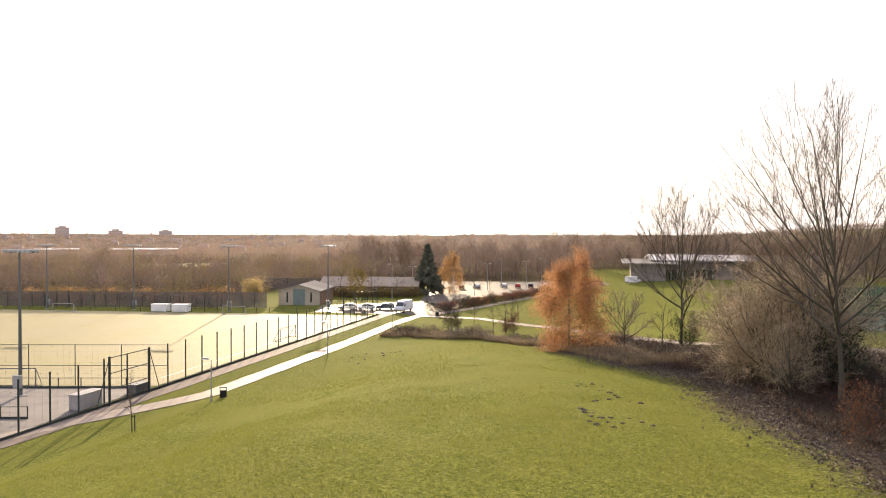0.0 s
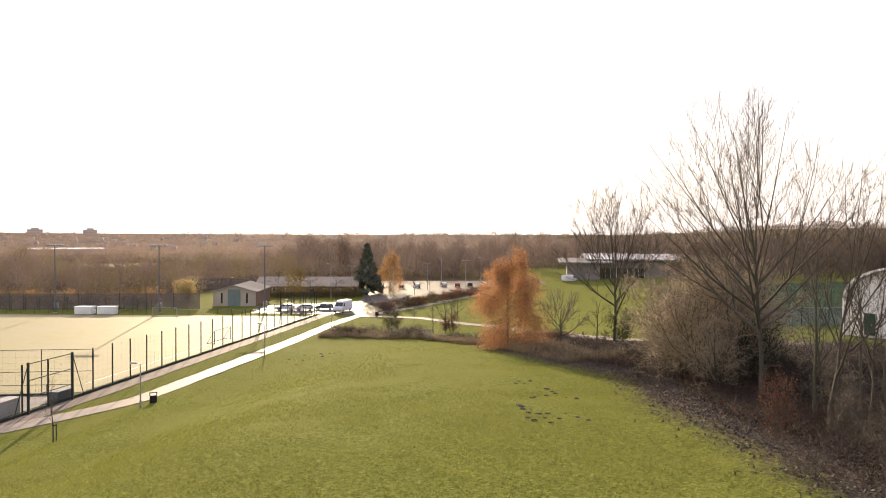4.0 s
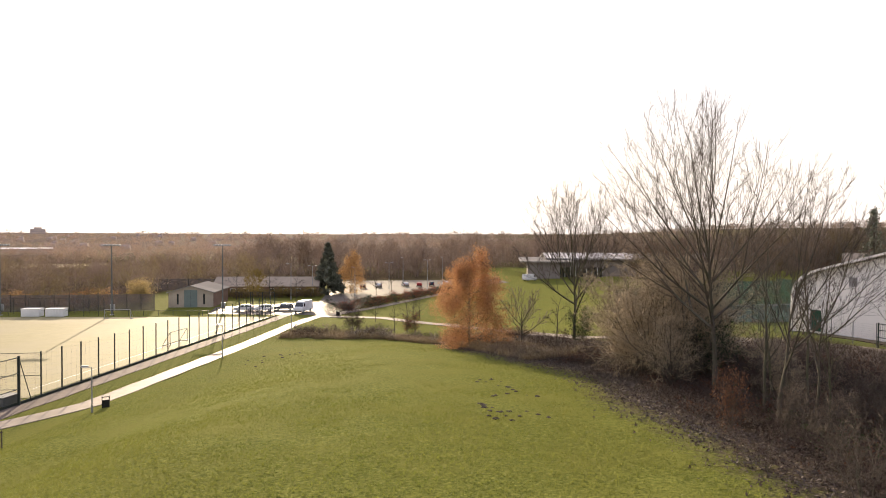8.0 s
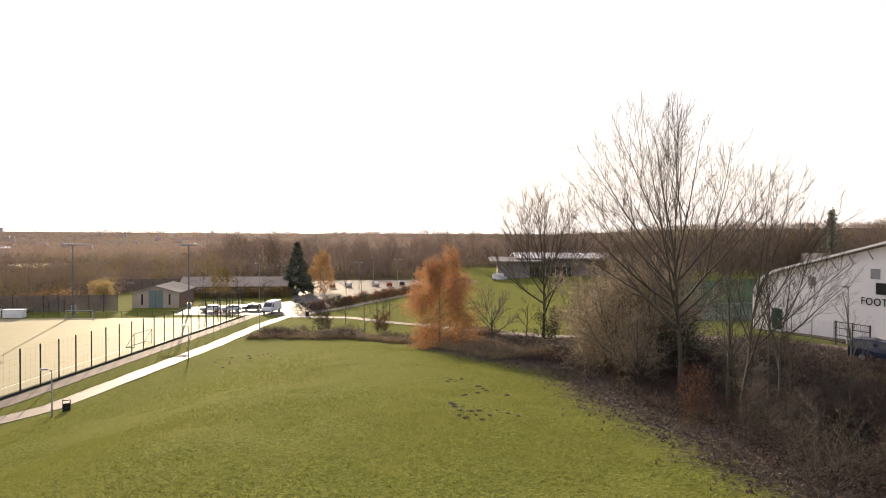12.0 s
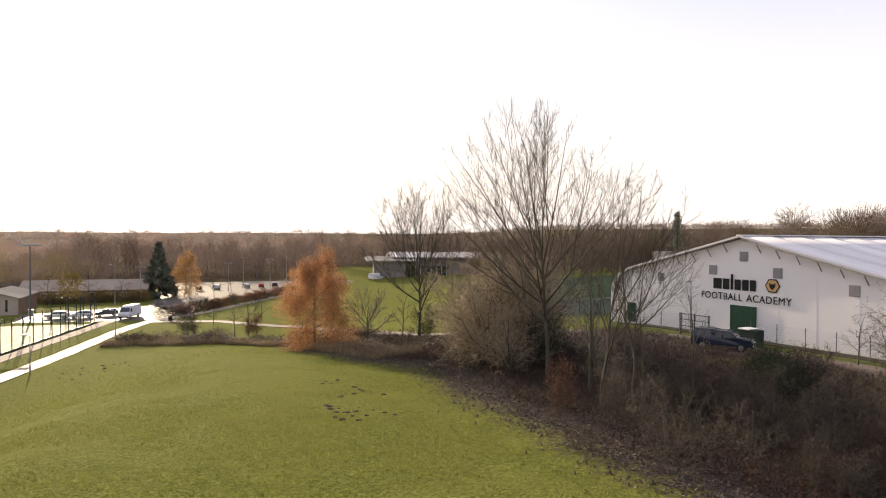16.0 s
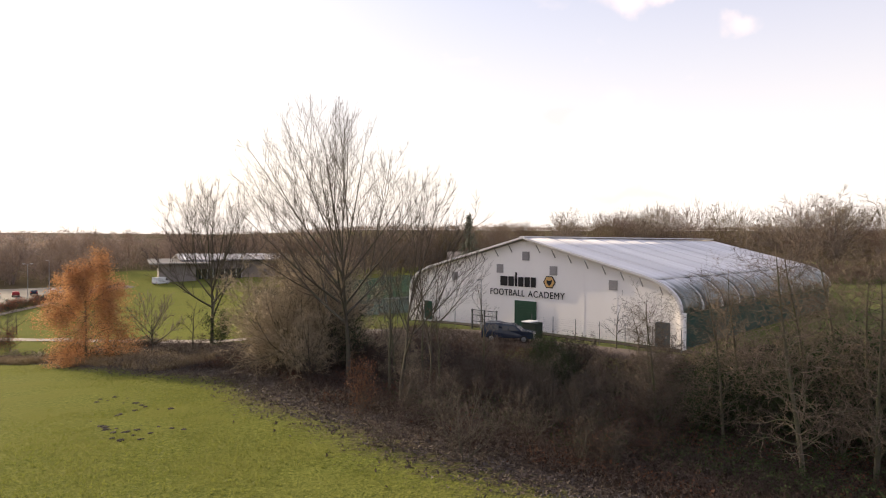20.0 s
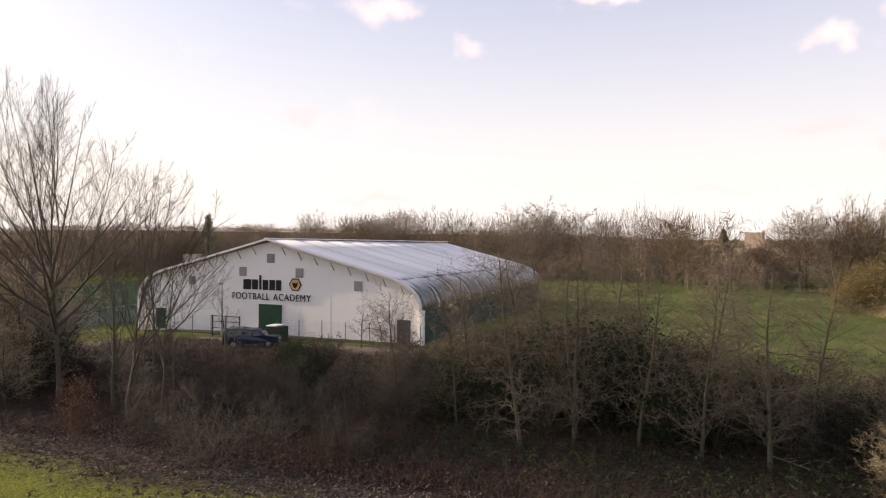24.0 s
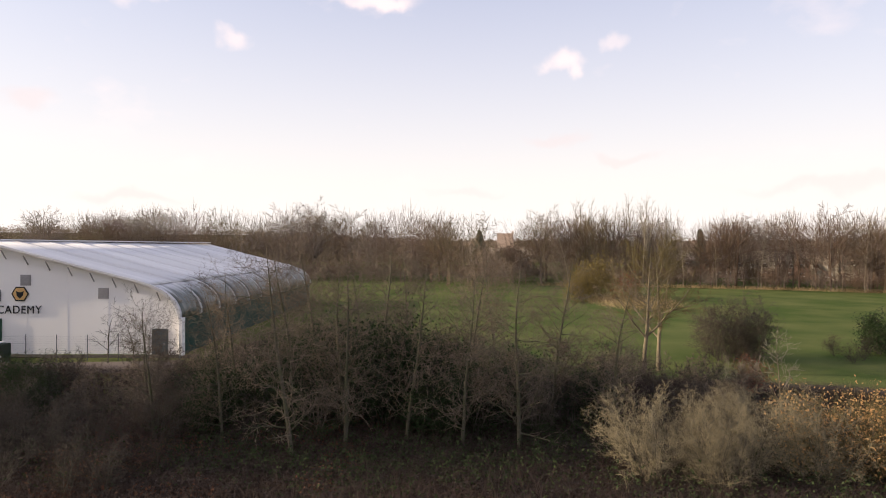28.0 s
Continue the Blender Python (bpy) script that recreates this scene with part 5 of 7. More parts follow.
    for w, nm in zip(east, ("east_brown", "east_olive", "east_grey")):
        w.done("east_wood", nm, {"east_brown": "reddish brown", "east_olive": "olive-brown", "east_grey": "grey-brown"}[nm] + " bare winter woodland round the playing field")
    # far off; haze is painted into the two paler wood colours
    far = [Wood(4), Wood(107), Wood(108)]
    for k in range(3000):
        az, d = r.uniform(-46, 130), 620 + 1750 * r.random() ** 1.3
        x, y = polar(az, d)
        h = r.uniform(7, 15) if az > -12 else r.uniform(5, 11)
        if k % 12 == 0:
            d = r.uniform(1900, 2350)
            x, y = polar(az, d)
            h = r.uniform(10, 19)
        far[k % 2 if az < 14 else 2].crown(x, y, h, h * r.uniform(0.6, 1.3), 40, d / 1500)
    for k in range(1500):
        az, d = r.uniform(-47, 12), 620 + 1500 * r.random()
        h = r.uniform(5, 11)
        far[r.randrange(2)].crown(*polar(az, d), h, h * r.uniform(0.6, 1.4), 40, d / 1600)
    far[0].done("far_wood", "horizon_haze_wood", "distant brown woodland on the horizon")
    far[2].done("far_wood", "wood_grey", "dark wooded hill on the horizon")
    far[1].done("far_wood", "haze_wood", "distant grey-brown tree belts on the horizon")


woods()

# ---- the tall group at the wood's edge ----
tree("poplar_tree", POP[0], 26.1, 40.85, "tall bare poplar with ascending limbs at the wood edge", rz=205, wood="bark", fine="twig_crown")
tree("poplar_tree", POP[1], 29.4, 77.0, "bare poplar beside the footpath", rz=100, wood="bark_alder", fine="twig_crown")
tree("poplar_tree", POP[3], 32.0, 49.5, "bare poplar close behind the tallest one", rz=220, wood="bark", fine="twig_crown")
tree("poplar_tree", POP[2], 24.5, 32.0, "leaning bare poplar beside the tallest one", wood="bark", fine="twig_crown")
tree("poplar_tree", POP[3], 25.8, 30.8, "slim leaning bare poplar at the wood edge", rz=-20, size=0.8, wood="bark", fine="twig_crown")
birch = tree("birch_tree", WEP[0], 16.1, 79.4, "weeping birch in orange autumn leaf", rz=10, wood="bark_pale", fine="twig_red", leaf=(21000, 0.095, 0.38, 1.0, "leaf_orange", 5), size=1.0, sz=1.02)
v, f = leaves(WEP[0][2], 77, 15000, 0.09, 0.34, 0.9)
ob_of("brown_leaves", fast_mesh("brown_leaves", v, f), M["leaf_umber"], birch, "browner leaves inside the crown")
tree("birch_tree", WEP[0], 18.6, 81.5, "second weeping birch, thinly leaved in orange", rz=130, wood="bark", fine="twig_red", leaf=(6500, 0.09, 0.4, 0.8, "leaf_orange", 55), size=0.86)
tree("spreading_tree", LOW[0], 22.6, 77.8, "low spreading bare tree by the footpath", rz=40, wood="bark", fine="twig_poplar")
tree("birch_tree", WEP[0], 1.9, 184, "birch in golden leaf beside the car park", rz=70, wood="bark_pale", fine="twig_red", leaf=(9000, 0.16, 0.4, 0.8, "leaf_gold", 6), size=1.0)
tree("birch_tree", WEP[0], 24.3, 139, "golden leaved birch beyond the lawn", rz=200, wood="bark_pale", fine="twig_red", leaf=(6000, 0.14, 0.35, 0.6, "leaf_orange", 7), size=0.75)
for x, y, s, r in ((27.2, 77.4, 1.0, 80), (1.5, 108, 1.0, 30), (8.5, 105, 0.8, 200), (6, 120, 0.7, 120), (13, 118, 0.85, 300), (15, 124, 0.8, 60), (21, 118, 0.9, 10), (11, 110, 0.95, 160), (-27, 166, 1.2, 40), (-19, 168, 1.3, 220), (-12, 163, 1.1, 100), (9, 176, 1.1, 240), (14, 186, 1.0, 320)):
    tree("small_tree", SML[int(r / 40) % 3], x, y, "small bare tree by the footpath", rz=r, size=s)
for i, (x, y, s, r) in enumerate(((25.4, 34.6, 1.0, 50), (27.5, 33.5, 0.9, 120), (26.2, 30.2, 0.7, 200), (28.5, 38, 0.9, 240), (30, 30, 0.75, 30))):
    tree("young_tree", SLM[i % 3], x, y, "slender bare young tree in the wood edge", rz=r, size=s, wood="bark_alder", fine="twig_dim", tilt=(4 * math.sin(r), 5 * math.cos(r)))
for i, (x, y, s_, r) in enumerate(((25.0, 48.6, 0.95, 20), (26.8, 50.4, 1.05, 140), (28.4, 52.0, 1.0, 250), (27.2, 46.4, 0.9, 80), (30.2, 49.0, 0.95, 310))):
    tree("young_tree", SLM[i % 3], x, y, "slender bare young tree in the hawthorn thicket", rz=r, size=s_, wood="bark", fine="twig_crown", tilt=(5 * math.sin(r), 5 * math.cos(r)))
# the alder row in the hollow
for i, (x, y, s, r) in enumerate(((28.9, 9.8, 1.0, 0), (30.9, -1.0, 0.95, 60), (30.4, 7.5, 0.95, 120), (32.5, 4.8, 0.92, 170), (31.4, 1.8, 0.9, 215), (30.3, 17.4, 0.72, 260), (31.1, 14.2, 0.8, 300), (34.5, 11.5, 1.0, 20), (36, 7, 1.05, 70), (37, 2, 1.0, 130), (35.5, -3, 0.95, 180), (36, 15.5, 0.85, 250), (38, 11, 1.0, 310), (34, 20, 0.62, 90), (39, 5.5, 1.0, 150), (34, 8.5, 0.95, 40), (33.5, -6, 0.85, 100), (40, 0, 0.9, 200), (41, 9, 0.95, 280), (42, 14, 0.85, 330), (39, 18, 0.75, 15))):
    tree("alder_tree", ALD[i % 3], x, y, "bare alder with a straight trunk and twiggy branches", rz=r, size=s, sz=s * 1.07, wood="bark_alder", fine="twig_alder", group="alder row in the hollow")
for x, y, s, r in ((50.6, -11.4, 1.2, 0), (53.1, -13.1, 1.2, 77)):
    tree("pale_tree", RND[int(r > 0)], x, y, "bare tree with pale yellow-brown bark", rz=r, size=s, wood="bark_pale", fine="twig_olive")

# roofs of the distant town
tr = random.Random(21)
tv, tf = [], []
for k in range(70):
    az, d = tr.uniform(-44, -2), tr.uniform(800, 2300)
    x, y = polar(az, d)
    z, w, h = ground(x, y), tr.uniform(3, 6), tr.uniform(3, 5)
    c0 = len(tv)
    tv += [(x - w, y - 4, z), (x + w, y - 4, z), (x + w, y + 4, z), (x - w, y + 4, z), (x - w, y - 4, z + h), (x + w, y - 4, z + h), (x + w, y + 4, z + h), (x - w, y + 4, z + h), (x - w, y, z + h + 3.5), (x + w, y, z + h + 3.5)]
    tf += [(c0 + a, c0 + b, c0 + c) for a, b, c in ((0, 1, 5), (0, 5, 4), (1, 2, 6), (1, 6, 5), (2, 3, 7), (2, 7, 6), (3, 0, 4), (3, 4, 7), (4, 5, 9), (4, 9, 8), (6, 7, 8), (6, 8, 9), (5, 6, 9), (7, 4, 8))]
tagged(ob_of("distant_town", fast_mesh("distant_town", np.array(tv), np.array(tf)), M["town"]), "distant rows of pale houses in the haze", "town", kind="stuff")

# ---- bushes and undergrowth ----
def bush(x, y, s, label, fine="twig", name="shrub", leaf=None, sz=None):
    rr = int(abs(x * 37 + y * 53))
    pool = SHT if name == "hedge_bush" or "scrub along" in label or (name == "shrub" and math.hypot(x, y) > 46) else SHD if name in ("willow_scrub", "hazel_bush") else SHL if name == "shrub" else SHR
    return tree(name, pool[rr % len(pool)], x, y, label, "shrub", rz=rr % 360, size=s, wood="bark", fine=fine, leaf=leaf, sz=sz)


rb = random.Random(5)
# the big tangled thicket under the poplars
for x, y, s in ((25.4, 47.4, 2.2), (28, 50.5, 2.6), (25.4, 50, 2.2), (29.2, 46.5, 2.3), (31.5, 50, 2.3), (29, 61, 2.1), (27, 54, 2.5), (30.5, 57, 2.5), (26.2, 48.5, 2.5), (31, 54, 2.3), (24.6, 43.8, 1.4), (32, 43.4, 0.8), (30, 56, 2.0), (23.8, 48.8, 1.4), (33.8, 53.8, 1.4), (34.2, 45.8, 0.8), (30.5, 38.5, 0.7), (28.6, 36.8, 0.75)):
    bush(x, y, s, "tall tangled bare hawthorn thicket under the poplars", "twig_thicket", "hawthorn")
bush(28.2, 45.2, 1.0, "dark ivy climbing round the poplar trunks", "twig", "ivy_thicket", leaf=(1300, 0.09, 0.25, 0.2, "ivy", 91), sz=1.2)
bush(29.4, 74.5, 0.8, "dark ivy at the foot of a poplar", "twig", "ivy_thicket", leaf=(1800, 0.1, 0.25, 0.2, "ivy", 92), sz=1.1)
for k in range(34):
    y = rb.uniform(22, 74)
    x = lawn_edge(y) + rb.uniform(4, 19) if y < 60 else lawn_edge(y) + rb.uniform(3, 11)
    bush(x, y, rb.uniform(0.45, 0.8), "low bare brown shrub in the wood edge", rb.choice(("twig_dim", "twig_red", "twig_alder")))
# before the hall: low dense scrub
for k in range(44):
    az, d = rb.uniform(36, 64), rb.uniform(27, 52)
    x, y = polar(az, d)
    if az < 51 and d > 45:
        x, y = polar(az, d - 9)
    bush(x, y, rb.uniform(0.5, 0.85), "dense bare shrub below the hall", rb.choice(("twig", "twig_dim", "twig_red")) if d < 36 else rb.choice(("twig_dim", "twig_alder", "twig_dim", "twig_red")))
for x, y, s in ((36.5, 29.5, 0.8), (38, 31.5, 0.75), (33, 26.5, 0.7)):
    bush(x, y, s, "dark evergreen bush with ivy below the hall", "twig", "evergreen_bush", leaf=(5000, 0.07, 0.25, 0.3, "ivy", 9))
# under and behind the alders
for k in range(26):
    az, d = rb.uniform(57, 101), rb.uniform(33, 50)
    x, y = polar(az, d)
    bush(x, y, rb.uniform(0.6, 1.3), "bare shrub between the alders", rb.choice(("twig_dim", "twig_red", "twig_dim")))
for x, y, s in ((37, 4.5, 1.2), (36.5, 9.5, 1.25), (40, 12, 1.1), (36, 13, 1.0), (35, 6.5, 1.1), (38.5, 7.5, 1.3), (34.5, 1, 0.9), (38, -2, 0.9), (33.5, 16, 0.8), (34.2, 11.8, 0.75), (33.6, 3.4, 0.7), (37.5, 17, 0.8), (41, 4, 1.0), (36.4, -5, 0.75)):
    bush(x, y, s * 1.12, "dark holly between the alders", "twig", "holly", leaf=(5000, 0.08, 0.3, 0.3, "ivy", 12))
# the grey and golden scrub at the far right
for x, y, s, c in ((25.8, -6.2, 1.0, "twig_willow"), (27.5, -8.5, 0.95, "twig_willow"), (24.3, -8.4, 0.8, "twig_willow"), (27, -12, 0.9, "twig_willow"), (30, -11, 0.95, "twig_willow"), (28.6, -6.0, 0.9, "twig_willow"), (26.2, -9.9, 0.95, "twig_willow"), (28.8, -10.2, 1.0, "twig_willow"), (25.4, -12.2, 0.85, "twig_willow"), (29.2, -13.6, 0.9, "twig_willow"), (33, -13, 0.8, "twig"), (38, -12, 0.9, "twig"), (42, -10, 0.9, "twig"), (44, -16, 0.7, "twig_grey")):
    bush(x, y, s, "pale grey-brown bare willow scrub", c, "willow_scrub")
for x, y, s in ((26.4, -14.5, 0.95), (28.5, -16.5, 0.95), (24.5, -15.5, 0.9), (27.4, -13.2, 0.95), (25.9, -16.2, 0.9)):
    bush(x, y, s, "hazel bush with a few golden leaves", "twig_olive", "hazel_bush", leaf=(1300, 0.07, 0.3, 0.2, "leaf_gold", int(x * 10)))
for k in range(18):
    x, y = polar(rb.uniform(98, 111), rb.uniform(33, 50))
    bush(x, y, rb.uniform(0.6, 0.95), "bare brown scrub between the willows and the field", rb.choice(("twig_poplar", "twig_red", "twig_alder", "twig")))
bush(59, -21.3, 1.6, "rounded bare hawthorn at the field edge", "twig", "hawthorn", sz=1.5)
bush(57.5, -19.5, 1.3, "rounded bare hawthorn at the field edge", "twig", "hawthorn")
bush(60.5, -20, 1.3, "rounded bare hawthorn at the field edge", "twig", "hawthorn", sz=1.2)
bush(59.6, -22.2, 1.5, "rounded bare hawthorn at the field edge", "twig_dim", "hawthorn")
bush(58.0, -20.8, 1.55, "rounded bare hawthorn at the field edge", "twig_dim", "hawthorn", sz=1.3)
bush(58.5, -22.8, 1.2, "rounded bare hawthorn at the field edge", "twig", "hawthorn")
for k in range(16):
    bush(rb.uniform(49.5, 64), rb.uniform(2, 22), rb.uniform(0.55, 0.95), "low bare scrub beside the hall", rb.choice(("twig", "twig_red", "twig")))
for k in range(30):
    az, d = rb.uniform(52, 84), rb.uniform(46, 60)
    x, y = polar(az, d)
    if x > 51.5 and y > 24:
        continue
    bush(x, y, rb.uniform(0.45, 0.8), "low bare scrub beside the hall", rb.choice(("twig", "twig_red", "twig")))
bush(63.5, -36.3, 1.0, "dark evergreen bush at the field edge", "twig", "evergreen_bush", leaf=(6000, 0.1, 0.25, 0.2, "ivy", 15))
for x, y in ((60, -33), (62, -31.5), (58, -31)):
    bush(x, y, 0.5, "low reddish bramble at the field edge", "twig_red", "bramble_bush")
for x, y, s in ((119, -17.5, 1.7), (124, -20, 1.9), (115, -15, 1.3)):
    bush(x, y, s, "willow bush with yellow-green twigs", "twig_olive", "willow_bush", leaf=(2600, 0.1, 0.6, 0.2, "leaf_olive", 17))
bush(121, -24, 1.2, "beech bush with russet leaves", "twig_red", "beech_bush", leaf=(2400, 0.1, 0.5, 0.2, "leaf_red", 18))
for x, y, s in ((45.7, -17.7, 0.7), (43.5, -16.5, 0.6), (12, 106, 0.9), (10.5, 105, 0.7)):
    bush(x, y, s, "russet-leaved bush in the scrub", "twig_red", "beech_bush", leaf=(900, 0.07, 0.2, 0.2, "leaf_red", int(x * 7)))
for az, d, k in ((54, 30.5, 0.6), (56.5, 29, 0.65), (58.5, 31.5, 0.6), (60.5, 30, 0.55), (57.5, 33.5, 0.6), (53, 33, 0.5)):
    x, y = polar(az, d)
    bush(x, y, k, "low bramble with dull russet leaves in the scrub", "twig_red", "bramble_bush", leaf=(420, 0.07, 0.3, 0.25, "leaf_russet", int(az * 8)), sz=k * 0.6)
bush(20.7, 30.9, 0.5, "upright russet-leaved bush at the wood edge", "twig_red", "beech_bush", leaf=(1300, 0.08, 0.2, 0.2, "leaf_russet", 145), sz=0.85)
tree("bare_sapling", SML[1], 39.8, -17.0, "small bare pale sapling in the scrub", rz=40, size=0.75, fine="twig_grey", wood="bark_pale")
# scrub strip at the top of the lawn
for k in range(18):
    y = rb.uniform(64, 84)
    bush(lawn_edge(y) + rb.uniform(1.2, 8), y, rb.uniform(0.3, 0.55), "low mixed scrub along the lawn", rb.choice(("twig_red", "twig_thicket", "twig_alder", "twig_poplar")), sz=rb.uniform(0.14, 0.28))
bush(1.2, 106, 1.0, "dense bare red-brown shrub by the footpath", "twig_red", "dogwood_bush", sz=1.3)
bush(2.6, 107, 0.8, "dense bare red-brown shrub by the footpath", "twig_red", "dogwood_bush", sz=1.0)
for k in range(38):
    x = rb.uniform(-9, 26)
    y = north_edge(x) + rb.uniform(0.8, 7)
    if path_side(x, y) < 3:
        continue
    bush(x, y, rb.uniform(0.35, 0.75), "low russet scrub along the lawn", rb.choice(("twig_red", "twig_alder", "twig_grey", "twig_alder")), sz=rb.uniform(0.3, 0.6))
# hedges by the car park
for k in range(12):
    bush(-31 + 2.1 * k + rb.uniform(-0.6, 0.6), 172 + rb.uniform(-1, 1), rb.uniform(0.75, 1.1), "brown hedge bush before the low building", rb.choice(("twig_olive", "twig_alder", "twig_red")), "hedge_bush", leaf=(800, 0.16, 0.3, 0.2, "leaf_olive", 200 + k), sz=rb.uniform(0.6, 0.85))
for k in range(30):
    t = k / 29
    x, y = -1.0 + 42 * t + rb.uniform(-0.8, 0.8), 136.5 + 62 * t + rb.uniform(-0.8, 0.8)
    bush(x, y, rb.uniform(0.8, 1.1), "clipped dark hedge bush by the car park", rb.choice(("twig", "twig_red")), "hedge_bush", leaf=(900, 0.12, 0.25, 0.1, "leaf_red" if k % 3 else "ivy", 30 + k), sz=rb.uniform(0.5, 0.75))
bush(-48.5, 163, 1.35, "rounded straw-yellow bush by the shed", "twig_olive", "willow_bush", leaf=(4500, 0.14, 0.35, 0.2, "leaf_straw", 61))
tree("small_tree", SML[0], -22, 158, "small yellowing tree by the shed", rz=9, size=1.3, fine="twig_olive", leaf=(1800, 0.13, 0.3, 0.2, "leaf_olive", 62))
for k in range(24):
    x = -105 + k * 3.2 + rb.uniform(-1, 1)
    if -50 < x < -25:
        continue
    bush(x, 150.5 - 0.03 * x + rb.uniform(-0.5, 1.5), rb.uniform(0.7, 1.2), "bushy hedge with brown and golden leaves behind the pitch", rb.choice(("twig_alder", "twig_olive", "twig_red")), "hedge_bush", leaf=(1100, 0.14, 0.35, 0.2, ("leaf_olive", "leaf_gold", "leaf_umber")[k % 3], 70 + k))


# brambles, fallen leaves and grass, too many to count
def stuff_tris(name, material, label, category, centre, tip, width, seed):
    rng = np.random.RandomState(seed)
    d = tip - centre
    side = np.cross(d, rng.normal(size=d.shape))
    side /= np.linalg.norm(side, axis=1)[:, None] + 1e-9
    v = np.stack([centre - side * width, centre + side * width, tip], 1).reshape(-1, 3)
    ob = ob_of(name, fast_mesh(name, v, np.arange(len(v)).reshape(-1, 3)), M[material])
    return tagged(ob, label, category, kind="stuff")


def scatter(n, seed, inside, x0, x1, y0, y1):
    r = random.Random(seed)
    out = []
    while len(out) < n:
        x, y = r.uniform(x0, x1), r.uniform(y0, y1)
        if r.random() < inside(x, y):
            out.append((x, y, ground(x, y)))
    return np.array(out)


def in_wood(x, y):
    e = x - lawn_edge(y)
    if e < 0 or path_side(x, y) < 2:
        return 0.0
    if y > 60:
        return 0.22 * sm(0.5, 3, e) * (1 - sm(26, 29, x))
    return sm(1.6, 4.2, e + 1.6 * noise.noise((x * 0.15, y * 0.15, 2))) * (1 - sm(48, 52, x))


def in_litter(x, y):
    e = x - lawn_edge(y)
    return sm(-5.5, 1.5, e) ** 3 * (1 - 0.8 * sm(3, 6, e)) * (1.0 if y < 84 else 0)


def in_scrub(x, y):
    e = y - north_edge(x)
    if y < 88 and x > 13:
        e = x - lawn_edge(y)
        return 0.3 * sm(-0.5, 2, e) * (1 - sm(5, 9, e)) * (0.25 + 0.75 * sm(-0.25, 0.25, noise.noise((x * 0.22, y * 0.22, 5))))
    return sm(-0.8, 2.5, e + 1.6 * noise.noise((x * 0.4, y * 0.4, 7))) * (1 - sm(4, 9, e)) * (0.25 + 0.75 * sm(-0.25, 0.25, noise.noise((x * 0.22, y * 0.22, 5)))) * (0 if path_side(x, y) < 2 else 1)


def stems(name, material, label, pts, seed, high, wide, arch=1.1):
    """Arching thin stems in two pieces."""
    g = np.random.RandomState(seed)
    n = len(pts)
    h = high * g.uniform(0.35, 1.0, (n, 1))
    bend = g.normal(0, arch, (n, 2)) * h
    mid = pts + np.concatenate([bend * 0.4, h], 1)
    end = mid + np.concatenate([bend, -h * g.uniform(-0.4, 0.5, (n, 1))], 1)
    side = np.concatenate([g.normal(size=(n, 2)), np.zeros((n, 1))], 1)
    side /= np.linalg.norm(side, axis=1)[:, None]
    side *= wide
    v = np.stack([pts - side, pts + side, mid - side * 0.7, mid + side * 0.7, end], 1).reshape(-1, 3)
    i = np.arange(n)[:, None] * 5
    f = np.concatenate([np.concatenate([i + a for a in q], 1) for q in ((0, 1, 3), (0, 3, 2), (2, 3, 4))])
    ob = ob_of(name, fast_mesh(name, v, f), M[material])
    return tagged(ob, label, "undergrowth", kind="stuff")


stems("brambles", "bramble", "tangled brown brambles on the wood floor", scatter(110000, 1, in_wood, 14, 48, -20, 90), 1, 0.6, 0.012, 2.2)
stems("scrub", "bracken", "russet dead bracken and scrub", scatter(15000, 2, in_scrub, -12, 28, 62, 114), 2, 0.75, 0.02)
stems("straw_grass", "straw", "tall straw-coloured dead grass along the lawn", scatter(17000, 22, in_scrub, -12, 28, 62, 114), 23, 0.55, 0.018)
sp = scatter(16000, 3, lambda x, y: in_wood(x, y) * sm(50, 30, math.hypot(x, y)) * (0.35 + 0.65 * sm(-0.2, 0.3, noise.noise((x * 0.2, y * 0.2, 3)))) * sm(3, 9, x - lawn_edge(y)), 14, 48, -20, 45)
g3 = np.random.RandomState(4)
lift = np.abs(g3.normal(0, 0.5, (len(sp), 1)))
v, f = leaves(sp + np.concatenate([np.zeros((len(sp), 2)), lift], 1), 4, 60000, 0.06, 0.08)
tagged(ob_of("bramble_leaves", fast_mesh("bramble_leaves", v, f), M["bramble_leaf"]), "dull green bramble leaves under the alders", "undergrowth", kind="stuff")
sp = scatter(9000, 15, lambda x, y: in_wood(x, y) * sm(-0.1, 0.25, noise.noise((x * 0.25, y * 0.25, 8))), 18, 44, 6, 60)
lift = np.abs(np.random.RandomState(16).normal(0, 0.35, (len(sp), 1)))
v, f = leaves(sp + np.concatenate([np.zeros((len(sp), 2)), lift], 1), 17, 30000, 0.06, 0.1)
tagged(ob_of("rust_leaves", fast_mesh("rust_leaves", v, f), M["rust_leaf"]), "rust-brown bramble leaves on the wood floor", "undergrowth", kind="stuff")
sp = scatter(20000, 5, in_litter, 12, 40, -10, 80)
v, f = leaves(sp + np.array([0, 0, 0.04]), 6, 52000, 0.08, 0.05)
v[:, 2] = np.maximum(v[:, 2], 0)
tagged(ob_of("fallen_leaves", fast_mesh("fallen_leaves", v, f), M["fallen"]), "fallen brown leaves along the wood edge", "leaf litter", kind="stuff")


def in_lawn(x, y):
    """Where the short grass stands."""
    if path_side(x, y) < 0.3 or y > north_edge(x) or x > lawn_edge(y) + 0.5:
        return 0.0
    d = math.hypot(x, y)
    return (1 - sm(-4, 0.3, x - lawn_edge(y))) * (1 - 0.8 * sm(24, 90, d)) * (0.55 + 0.45 * noise.noise((x * 2.3, y * 2.3, 1)))


